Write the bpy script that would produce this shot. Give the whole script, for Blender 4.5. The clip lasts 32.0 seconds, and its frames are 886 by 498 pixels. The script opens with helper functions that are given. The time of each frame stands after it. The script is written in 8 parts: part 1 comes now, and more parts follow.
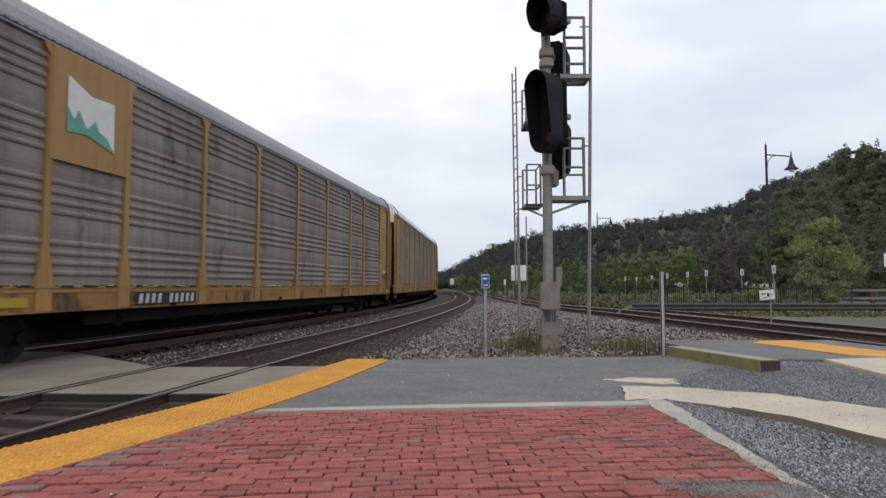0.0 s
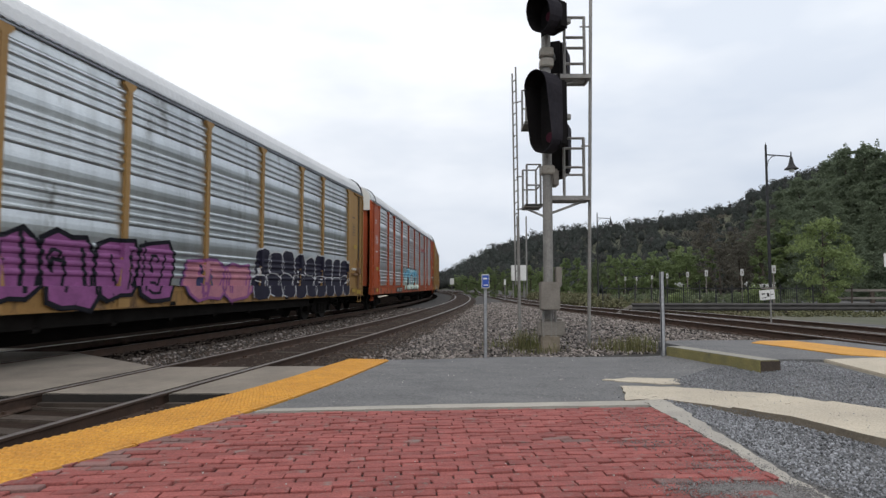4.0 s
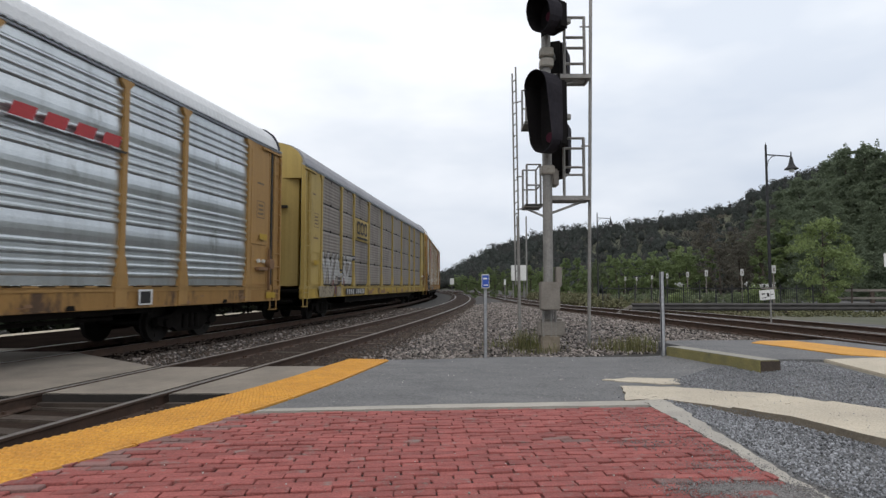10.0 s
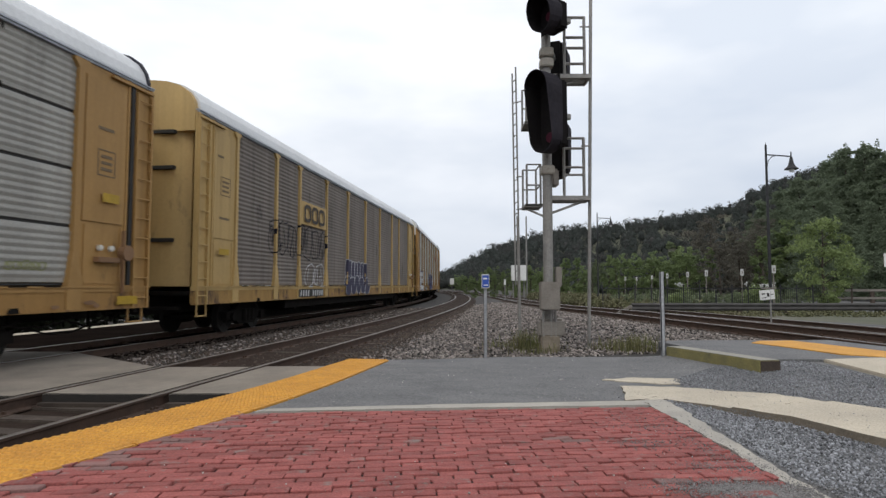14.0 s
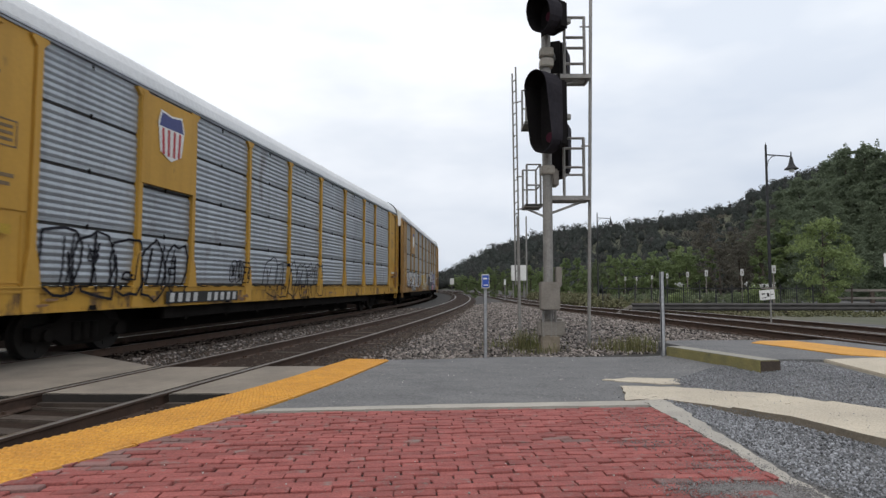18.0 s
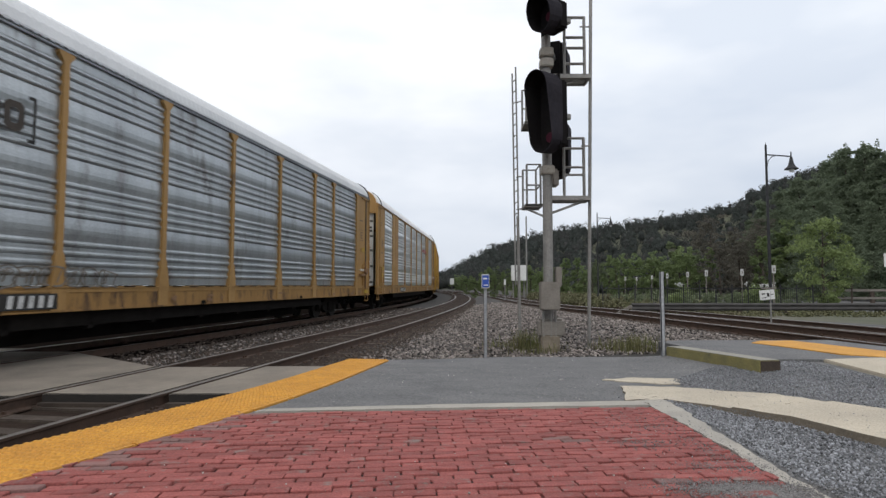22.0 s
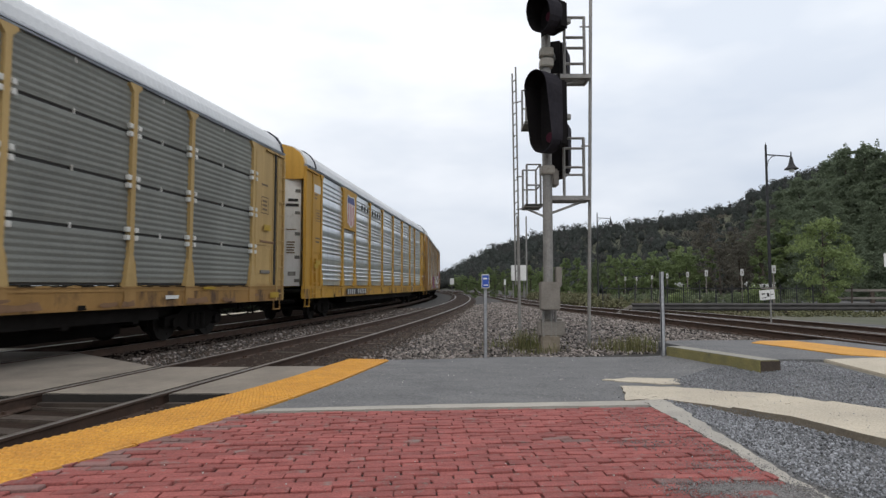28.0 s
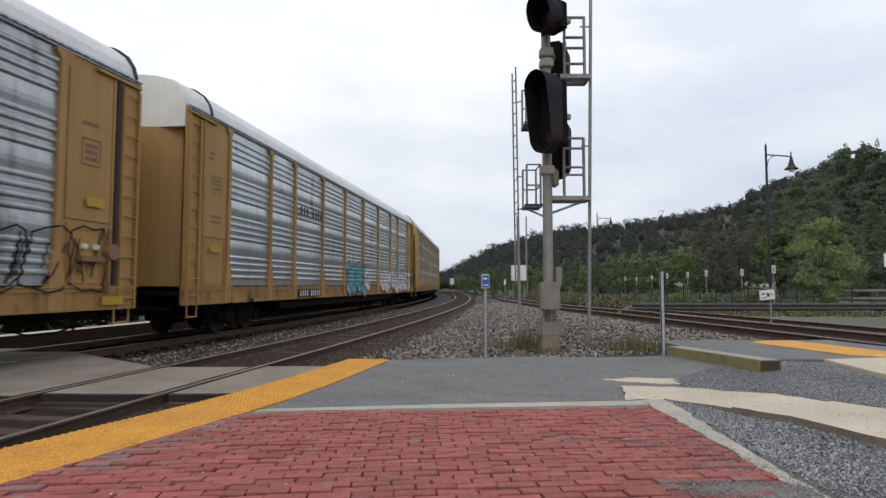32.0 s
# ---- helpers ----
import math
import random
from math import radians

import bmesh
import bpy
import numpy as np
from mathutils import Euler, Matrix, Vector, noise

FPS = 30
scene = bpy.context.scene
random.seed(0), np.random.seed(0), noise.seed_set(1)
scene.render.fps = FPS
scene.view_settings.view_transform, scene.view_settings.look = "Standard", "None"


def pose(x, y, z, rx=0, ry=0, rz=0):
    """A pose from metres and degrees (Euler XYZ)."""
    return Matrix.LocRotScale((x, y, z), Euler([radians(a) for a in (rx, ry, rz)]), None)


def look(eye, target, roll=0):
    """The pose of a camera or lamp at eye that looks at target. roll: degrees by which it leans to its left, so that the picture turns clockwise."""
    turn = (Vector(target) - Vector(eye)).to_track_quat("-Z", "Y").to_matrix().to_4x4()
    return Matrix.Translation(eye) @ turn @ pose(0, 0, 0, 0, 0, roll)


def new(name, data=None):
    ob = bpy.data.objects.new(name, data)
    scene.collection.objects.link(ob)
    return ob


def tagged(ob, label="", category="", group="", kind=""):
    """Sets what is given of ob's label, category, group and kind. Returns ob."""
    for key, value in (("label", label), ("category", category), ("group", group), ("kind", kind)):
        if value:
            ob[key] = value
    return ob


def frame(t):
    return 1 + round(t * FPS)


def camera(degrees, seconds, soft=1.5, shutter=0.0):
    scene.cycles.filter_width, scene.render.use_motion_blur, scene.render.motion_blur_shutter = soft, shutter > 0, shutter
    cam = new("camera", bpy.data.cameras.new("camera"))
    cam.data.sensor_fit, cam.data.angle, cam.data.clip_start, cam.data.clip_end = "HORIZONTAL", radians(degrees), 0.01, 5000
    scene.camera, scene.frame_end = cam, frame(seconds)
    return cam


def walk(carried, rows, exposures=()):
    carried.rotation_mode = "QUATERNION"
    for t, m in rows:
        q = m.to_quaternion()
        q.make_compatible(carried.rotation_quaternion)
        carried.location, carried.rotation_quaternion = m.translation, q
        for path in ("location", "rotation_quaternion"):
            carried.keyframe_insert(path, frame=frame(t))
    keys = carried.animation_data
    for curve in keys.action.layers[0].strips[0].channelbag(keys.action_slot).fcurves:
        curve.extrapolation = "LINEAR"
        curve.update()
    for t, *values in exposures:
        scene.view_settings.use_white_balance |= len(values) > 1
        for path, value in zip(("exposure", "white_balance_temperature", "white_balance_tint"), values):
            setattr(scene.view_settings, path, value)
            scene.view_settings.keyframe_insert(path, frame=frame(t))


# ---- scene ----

# ------------------------------------------------------------------ camera
EYE = (0.0, 0.0, 1.3)
cam = camera(74.0, 32.0, soft=1.4, shutter=0.13)
CAM_POSE = look(EYE, (0.0, 104.0, 1.3 + 6.4))
walk(cam, [(0, CAM_POSE), (32, CAM_POSE)])

# ------------------------------------------------------------------ world, sun, exposure
scene.view_settings.exposure = 0.0


def make_world():
    w = bpy.data.worlds.new("overcast_sky")
    scene.world = w
    w.use_nodes = True
    nt = w.node_tree
    nt.nodes.clear()
    N, K = nt.nodes.new, nt.links.new
    out, bg = N("ShaderNodeOutputWorld"), N("ShaderNodeBackground")
    tc, mp = N("ShaderNodeTexCoord"), N("ShaderNodeMapping")
    mp.inputs["Scale"].default_value = (1.0, 1.0, 2.6)
    mp.inputs["Location"].default_value = (0.35, 0.1, 0.2)
    n1, n2 = N("ShaderNodeTexNoise"), N("ShaderNodeTexNoise")
    n1.inputs["Scale"].default_value, n1.inputs["Detail"].default_value = 1.7, 5.0
    n1.inputs["Roughness"].default_value = 0.48
    n2.inputs["Scale"].default_value, n2.inputs["Detail"].default_value = 5.0, 3.0
    K(tc.outputs["Generated"], mp.inputs["Vector"])
    K(mp.outputs["Vector"], n1.inputs["Vector"])
    K(mp.outputs["Vector"], n2.inputs["Vector"])
    add = N("ShaderNodeMath")
    add.operation = "MULTIPLY_ADD"
    add.inputs[1].default_value = 0.25
    K(n2.outputs["Fac"], add.inputs[0])
    K(n1.outputs["Fac"], add.inputs[2])
    ramp = N("ShaderNodeValToRGB")
    e = ramp.color_ramp.elements
    e[0].position, e[0].color = 0.42, (0.71, 0.765, 0.85, 1)
    e[1].position, e[1].color = 0.70, (1.02, 1.03, 1.05, 1)
    mid = ramp.color_ramp.elements.new(0.585)
    mid.color = (0.875, 0.905, 0.95, 1)
    K(add.outputs[0], ramp.inputs["Fac"])
    sky = N("ShaderNodeTexSky")
    sky.sky_type, sky.sun_disc = "NISHITA", False
    sky.sun_elevation, sky.sun_rotation = radians(52), radians(200)
    dim = N("ShaderNodeMixRGB")
    dim.blend_type = "MULTIPLY"
    dim.inputs["Fac"].default_value = 1.0
    dim.inputs["Color2"].default_value = (0.1, 0.1, 0.1, 1)
    K(sky.outputs["Color"], dim.inputs["Color1"])
    mix = N("ShaderNodeMixRGB")
    mix.inputs["Fac"].default_value = 0.93
    K(dim.outputs["Color"], mix.inputs["Color1"])
    K(ramp.outputs["Color"], mix.inputs["Color2"])
    # thicker, greyer cloud low over the horizon
    sep, low = N("ShaderNodeSeparateXYZ"), N("ShaderNodeValToRGB")
    K(tc.outputs["Generated"], sep.inputs["Vector"])
    K(sep.outputs["Z"], low.inputs["Fac"])
    q = low.color_ramp.elements
    q[0].position, q[0].color = 0.06, (0.64, 0.675, 0.735, 1)
    q[1].position, q[1].color = 0.36, (1, 1, 1, 1)
    veil = N("ShaderNodeMixRGB")
    veil.blend_type = "MULTIPLY"
    veil.inputs["Fac"].default_value = 1.0
    K(mix.outputs["Color"], veil.inputs["Color1"])
    K(low.outputs["Color"], veil.inputs["Color2"])
    K(veil.outputs["Color"], bg.inputs["Color"])
    bg.inputs["Strength"].default_value = 1.17
    K(bg.outputs[0], out.inputs["Surface"])


make_world()
sun = new("sun", bpy.data.lights.new("sun", "SUN"))
sun.data.energy, sun.data.angle, sun.data.color = 0.9, radians(25), (1.0, 0.97, 0.92)
sun.matrix_world = look((0, 0, 50), (12, 34, 0))

# ------------------------------------------------------------------ materials
MATS = {}


def mat(name, c1, c2=None, scale=3.0, rough=0.7, metal=0.0, bump=0.2, fine=40.0, vary=0.0, streak=1.0, amount=0.8,
        dirt=None, dirt_at=0.6, island=0.0, spec=0.4, drip=0.0, speck=0.35):
    """Two-scale noise colour, fine relief, optional stains, streaks and piece-to-piece variation."""
    if name in MATS:
        return MATS[name]
    m = bpy.data.materials.new(name)
    m.use_nodes = True
    nt = m.node_tree
    N, K = nt.nodes.new, nt.links.new
    b = nt.nodes["Principled BSDF"]
    b.inputs["Roughness"].default_value, b.inputs["Metallic"].default_value = rough, metal
    b.inputs["Specular IOR Level"].default_value = spec
    c2 = c2 or tuple(v * 0.75 for v in c1)
    tc, mp = N("ShaderNodeTexCoord"), N("ShaderNodeMapping")
    mp.inputs["Scale"].default_value = (1, 1, 1 / streak)
    K(tc.outputs["Object"], mp.inputs["Vector"])
    big, small = N("ShaderNodeTexNoise"), N("ShaderNodeTexNoise")
    big.inputs["Scale"].default_value, big.inputs["Detail"].default_value = scale, 5
    big.inputs["Roughness"].default_value = 0.62
    small.inputs["Scale"].default_value, small.inputs["Detail"].default_value = fine, 3
    oi = N("ShaderNodeObjectInfo")
    shift = N("ShaderNodeVectorMath")
    shift.operation = "ADD"
    mul = N("ShaderNodeMath")
    mul.operation = "MULTIPLY"
    mul.inputs[1].default_value = 37.0
    K(oi.outputs["Random"], mul.inputs[0])
    K(mp.outputs["Vector"], shift.inputs[0])
    K(mul.outputs[0], shift.inputs[1])
    K(shift.outputs["Vector"], big.inputs["Vector"])
    K(tc.outputs["Object"], small.inputs["Vector"])
    ramp = N("ShaderNodeValToRGB")
    e = ramp.color_ramp.elements
    e[0].position, e[0].color = 0.5 - 0.22 * amount - 0.02, (*c1, 1)
    e[1].position, e[1].color = 0.5 + 0.22 * amount, (*c2, 1)
    K(big.outputs["Fac"], ramp.inputs["Fac"])
    col = ramp.outputs["Color"]
    grain = N("ShaderNodeMixRGB")
    grain.blend_type = "OVERLAY"
    grain.inputs["Fac"].default_value = speck
    K(col, grain.inputs["Color1"])
    K(small.outputs["Fac"], grain.inputs["Color2"])
    col = grain.outputs["Color"]
    if dirt:
        dn = N("ShaderNodeTexNoise")
        dn.inputs["Scale"].default_value, dn.inputs["Detail"].default_value = scale * 2.3, 8
        dn.inputs["Roughness"].default_value = 0.7
        dr = N("ShaderNodeValToRGB")
        d = dr.color_ramp.elements
        d[0].position, d[0].color = dirt_at, (0, 0, 0, 1)
        d[1].position, d[1].color = dirt_at + 0.12, (1, 1, 1, 1)
        K(shift.outputs["Vector"], dn.inputs["Vector"])
        K(dn.outputs["Fac"], dr.inputs["Fac"])
        dm = N("ShaderNodeMixRGB")
        dm.inputs["Color2"].default_value = (*dirt, 1)
        K(dr.outputs["Color"], dm.inputs["Fac"])
        K(col, dm.inputs["Color1"])
        col = dm.outputs["Color"]
    if drip:
        # narrow stains run down from the top
        dv, dn2, dr2, dm2 = N("ShaderNodeMapping"), N("ShaderNodeTexNoise"), N("ShaderNodeValToRGB"), N("ShaderNodeMixRGB")
        dv.inputs["Scale"].default_value = (4.0, 4.0, 0.28)
        dn2.inputs["Scale"].default_value, dn2.inputs["Detail"].default_value = 1.0, 6
        dn2.inputs["Roughness"].default_value = 0.65
        K(shift.outputs["Vector"], dv.inputs["Vector"])
        K(dv.outputs["Vector"], dn2.inputs["Vector"])
        K(dn2.outputs["Fac"], dr2.inputs["Fac"])
        f = dr2.color_ramp.elements
        f[0].position, f[0].color = 0.46, (1, 1, 1, 1)
        f[1].position, f[1].color = 0.68, (1 - drip, 1 - drip * 1.02, 1 - drip * 1.05, 1)
        dm2.blend_type = "MULTIPLY"
        dm2.inputs["Fac"].default_value = 1.0
        K(col, dm2.inputs["Color1"])
        K(dr2.outputs["Color"], dm2.inputs["Color2"])
        col = dm2.outputs["Color"]
    if vary or island:
        hsv = N("ShaderNodeHueSaturation")
        rng = N("ShaderNodeMapRange")
        v = vary or island
        rng.inputs["To Min"].default_value, rng.inputs["To Max"].default_value = 1 - v, 1 + v
        if vary:
            K(oi.outputs["Random"], rng.inputs["Value"])
        else:
            geo = N("ShaderNodeNewGeometry")
            K(geo.outputs["Random Per Island"], rng.inputs["Value"])
        K(rng.outputs["Result"], hsv.inputs["Value"])
        K(col, hsv.inputs["Color"])
        col = hsv.outputs["Color"]
    K(col, b.inputs["Base Color"])
    if bump:
        bp = N("ShaderNodeBump")
        bp.inputs["Strength"].default_value, bp.inputs["Distance"].default_value = bump, 0.01
        K(small.outputs["Fac"], bp.inputs["Height"])
        K(bp.outputs["Normal"], b.inputs["Normal"])
    MATS[name] = m
    return m


brick_m = mat("clay_brick", (0.305, 0.088, 0.078), (0.215, 0.062, 0.055), scale=9, rough=0.85, vary=0.17, bump=0.5, fine=90,
              dirt=(0.21, 0.165, 0.15), dirt_at=0.57, speck=0.6)
brick_far_m = mat("clay_brick_joined", (0.305, 0.088, 0.078), (0.215, 0.062, 0.055), scale=3, rough=0.85, island=0.17, bump=0.5,
                  fine=90, dirt=(0.21, 0.165, 0.15), dirt_at=0.57, speck=0.6)
grey_brick_m = mat("grimy_brick", (0.235, 0.125, 0.113), (0.175, 0.10, 0.092), scale=6, rough=0.9, island=0.2, bump=0.5, fine=90)
joint_m = mat("sand_joint", (0.036, 0.020, 0.017), (0.018, 0.011, 0.010), scale=5, rough=0.95, bump=0.6, fine=120)
concrete_m = mat("pale_concrete", (0.50, 0.44, 0.345), (0.40, 0.35, 0.28), scale=1.6, rough=0.9, bump=0.35, fine=80,
                 dirt=(0.27, 0.25, 0.23), dirt_at=0.60, speck=0.55)
kerb_m = mat("grey_concrete", (0.40, 0.37, 0.32), (0.30, 0.28, 0.25), scale=2.5, rough=0.9, bump=0.35, fine=80,
             dirt=(0.2, 0.19, 0.17), dirt_at=0.6)
panel_m = mat("crossing_concrete", (0.25, 0.215, 0.177), (0.165, 0.142, 0.118), scale=1.2, rough=0.9, bump=0.3, fine=70,
              dirt=(0.12, 0.10, 0.085), dirt_at=0.62)
stained_m = mat("earth_stained_concrete", (0.23, 0.195, 0.15), (0.155, 0.13, 0.10), scale=6, rough=0.95, bump=0.5, fine=60)
asphalt_m = mat("asphalt", (0.162, 0.160, 0.160), (0.112, 0.111, 0.113), scale=1.6, rough=0.92, bump=0.8, fine=48,
                dirt=(0.085, 0.083, 0.082), dirt_at=0.63, speck=0.95)
yellow_m = mat("tactile_yellow", (0.60, 0.30, 0.045), (0.47, 0.225, 0.04), scale=3.5, rough=0.75, bump=0.2, fine=60,
               dirt=(0.30, 0.16, 0.06), dirt_at=0.60, speck=0.5)
ground_m = mat("dry_ground", (0.10, 0.095, 0.07), (0.06, 0.07, 0.035), scale=0.25, rough=0.97, bump=0.5, fine=8)
# bed darker than its stones: shade of the gaps is put into it
ballast_m = mat("ballast_bed", (0.06, 0.054, 0.05), (0.035, 0.032, 0.03), scale=2.5, rough=0.95, bump=0.9, fine=28)
stone_m = mat("ballast_stone", (0.245, 0.215, 0.197), (0.10, 0.084, 0.075), scale=1.2, rough=0.9, island=0.95, bump=0.3, fine=60)
dark_stone_m = mat("oily_stone", (0.078, 0.057, 0.045), (0.045, 0.034, 0.027), scale=1.0, rough=0.9, island=0.45, bump=0.3, fine=60)
grey_stone_m = mat("grey_gravel", (0.26, 0.265, 0.28), (0.175, 0.18, 0.192), scale=1.0, rough=0.9, island=0.68, bump=0.3, fine=90)
rail_m = mat("rusty_rail", (0.095, 0.058, 0.042), (0.06, 0.04, 0.03), scale=4, rough=0.75, metal=0.3, bump=0.3, fine=60)
railtop_m = mat("worn_rail_head", (0.26, 0.235, 0.215), (0.18, 0.155, 0.14), scale=1.5, rough=0.42, metal=0.75, bump=0.05)
tie_m = mat("creosoted_timber", (0.042, 0.031, 0.025), (0.078, 0.06, 0.047), scale=3, rough=0.95, bump=0.8, fine=30, vary=0.25)
mossy_m = mat("mossy_timber", (0.25, 0.22, 0.085), (0.17, 0.155, 0.075), scale=4, rough=0.95, bump=0.6, fine=40,
              dirt=(0.13, 0.115, 0.075), dirt_at=0.58)
timber_top_m = mat("weathered_timber", (0.30, 0.285, 0.245), (0.24, 0.23, 0.2), scale=5, rough=0.95, bump=0.5, fine=40)
galv_m = mat("galvanised_steel", (0.275, 0.265, 0.25), (0.195, 0.188, 0.178), scale=6, rough=0.6, metal=0.35, bump=0.1)
pale_post_m = mat("pale_galvanised_post", (0.40, 0.41, 0.43), (0.31, 0.32, 0.34), scale=5, rough=0.6, metal=0.2, bump=0.1)
black_m = mat("black_paint", (0.009, 0.008, 0.009), (0.012, 0.011, 0.011), scale=3, rough=0.85, bump=0.05, spec=0.08)
hood_m = mat("weathered_black_paint", (0.030, 0.028, 0.034), (0.020, 0.018, 0.023), scale=4, rough=0.8, bump=0.1, spec=0.1)
boxgrey_m = mat("aluminium_grey_box", (0.225, 0.205, 0.18), (0.17, 0.152, 0.132), scale=4, rough=0.7, metal=0.1, bump=0.1)
white_m = mat("white_paint", (0.72, 0.72, 0.70), (0.62, 0.62, 0.60), scale=2, rough=0.6, bump=0.05)
sign_m = mat("weathered_sign", (0.50, 0.50, 0.49), (0.42, 0.42, 0.41), scale=3, rough=0.6, bump=0.02)
blue_m = mat("blue_sign", (0.035, 0.09, 0.42), (0.03, 0.08, 0.36), scale=4, rough=0.5, bump=0.02)
red_lens_m = mat("dark_red_lens", (0.06, 0.010, 0.022), (0.04, 0.007, 0.015), scale=9, rough=0.5, bump=0.0, spec=0.1)
iron_m = mat("black_iron", (0.016, 0.017, 0.018), (0.02, 0.02, 0.022), scale=3, rough=0.6, bump=0.05)
bark_m = mat("bark", (0.09, 0.07, 0.055), (0.05, 0.042, 0.035), scale=6, rough=0.95, bump=0.8, fine=30)
leaf_young_m = mat("light_leaves", (0.24, 0.30, 0.12), (0.17, 0.215, 0.085), scale=0.9, rough=0.7, island=0.3, bump=0)
leaf_m = mat("green_leaves", (0.19, 0.23, 0.125), (0.15, 0.18, 0.10), scale=0.35, rough=0.8, island=0.15, bump=0)
leaf_bright_m = mat("bright_green_leaves", (0.21, 0.27, 0.115), (0.16, 0.205, 0.09), scale=0.35, rough=0.8, island=0.15, bump=0)
pine_m = mat("pine_needles", (0.17, 0.21, 0.135), (0.135, 0.165, 0.107), scale=0.3, rough=0.85, island=0.15, bump=0)
brown_m = mat("bare_twigs", (0.155, 0.142, 0.115), (0.12, 0.11, 0.09), scale=0.4, rough=0.9, island=0.15, bump=0)
# greyed leaf tones: haze over the hill is put into these colours
far_leaf_ms = [mat("far_woods_" + n, c, tuple(v * .78 for v in c), scale=0.04, rough=0.95, island=0.08, bump=0, spec=0.05)
               for n, c in (("grey_green", (0.086, 0.094, 0.088)), ("dark_green", (0.077, 0.087, 0.080)), ("grey_brown", (0.096, 0.094, 0.091)))]
weed_m = mat("weed_blades", (0.12, 0.14, 0.05), (0.16, 0.14, 0.07), scale=3, rough=0.8, island=0.4, bump=0)
lot_m = mat("parking_asphalt", (0.10, 0.099, 0.097), (0.075, 0.074, 0.072), scale=0.3, rough=0.93, bump=0.4, fine=30)


def translucent(m, share):
    """Thin leaves let part of the light through."""
    nt = m.node_tree
    b = nt.nodes["Principled BSDF"]
    out = nt.nodes["Material Output"]
    tr, mx = nt.nodes.new("ShaderNodeBsdfTranslucent"), nt.nodes.new("ShaderNodeMixShader")
    mx.inputs["Fac"].default_value = share
    nt.links.new(b.inputs["Base Color"].links[0].from_socket, tr.inputs["Color"])
    nt.links.new(b.outputs[0], mx.inputs[1])
    nt.links.new(tr.outputs[0], mx.inputs[2])
    nt.links.new(mx.outputs[0], out.inputs["Surface"])


for leafy in (leaf_young_m, leaf_m, leaf_bright_m, pine_m, brown_m, weed_m, *far_leaf_ms):
    translucent(leafy, 0.45)
steel_m = mat("dark_underframe", (0.015, 0.013, 0.012), (0.009, 0.008, 0.007), scale=3, rough=0.9, bump=0.2, spec=0.1)
wheel_m = mat("wheel_steel", (0.018, 0.015, 0.013), (0.011, 0.0095, 0.0085), scale=4, rough=0.75, metal=0.2, bump=0.1)


# ------------------------------------------------------------------ mesh helpers
def mesh_from(name, verts, faces, material, smooth=False):
    me = bpy.data.meshes.new(name)
    me.from_pydata([tuple(v) for v in verts], [], [tuple(f) for f in faces])
    me.materials.append(material)
    if smooth:
        me.polygons.foreach_set("use_smooth", [True] * len(me.polygons))
    me.update()
    return me


def part(name, data, material=None, parent=None, label="", at=None):
    """One mesh object under a thing or a part; data is a bmesh or a mesh."""
    if isinstance(data, bmesh.types.BMesh):
        me = bpy.data.meshes.new(name)
        data.to_mesh(me)
        data.free()
        me.materials.append(material)
    else:
        me = data
    ob = new(name, me)
    if parent is not None:
        ob.parent = parent
    if at is not None:
        ob.matrix_basis = at
    if label:
        tagged(ob, label=label)
    return ob


def thing(name, label, category, group="", kind="", at=None):
    ob = new(name)
    ob.empty_display_size = 0.2
    if at is not None:
        ob.matrix_basis = at
    return tagged(ob, label, category, group, kind)


def add_box(bm, x0, x1, y0, y1, z0, z1, bevel=0.0):
    r = bmesh.ops.create_cube(bm, size=1.0)
    for v in r["verts"]:
        v.co = Vector(((x0 + x1) / 2 + v.co.x * (x1 - x0), (y0 + y1) / 2 + v.co.y * (y1 - y0), (z0 + z1) / 2 + v.co.z * (z1 - z0)))
    if bevel:
        es = list({e for v in r["verts"] for e in v.link_edges})
        bmesh.ops.bevel(bm, geom=es, offset=bevel, segments=2, affect="EDGES")
    return bm


def box_bm(x0, x1, y0, y1, z0, z1, bevel=0.0):
    return add_box(bmesh.new(), x0, x1, y0, y1, z0, z1, bevel)


def add_tube(bm, a, b, r, seg=10, r2=None):
    a, b = Vector(a), Vector(b)
    d = b - a
    m = Matrix.Translation((a + b) / 2) @ d.to_track_quat("Z", "Y").to_matrix().to_4x4()
    bmesh.ops.create_cone(bm, cap_ends=True, segments=seg, radius1=r, radius2=r if r2 is None else r2, depth=d.length, matrix=m)
    return bm


def tube_bm(a, b, r, seg=10, r2=None):
    return add_tube(bmesh.new(), a, b, r, seg, r2)


def prism(profile, x0, x1, axis="x"):
    """A closed outline (pairs) drawn out along an axis: verts and faces."""
    n = len(profile)
    vs = []
    for s in (x0, x1):
        for p, q in profile:
            vs.append((s, p, q) if axis == "x" else ((p, s, q) if axis == "y" else (p, q, s)))
    fs = [(i, (i + 1) % n, n + (i + 1) % n, n + i) for i in range(n)]
    fs += [tuple(range(n))[::-1], tuple(range(n, 2 * n))]
    return vs, fs


def fix_normals(me):
    bm = bmesh.new()
    bm.from_mesh(me)
    bmesh.ops.recalc_face_normals(bm, faces=bm.faces)
    bm.to_mesh(me)
    bm.free()
    return me


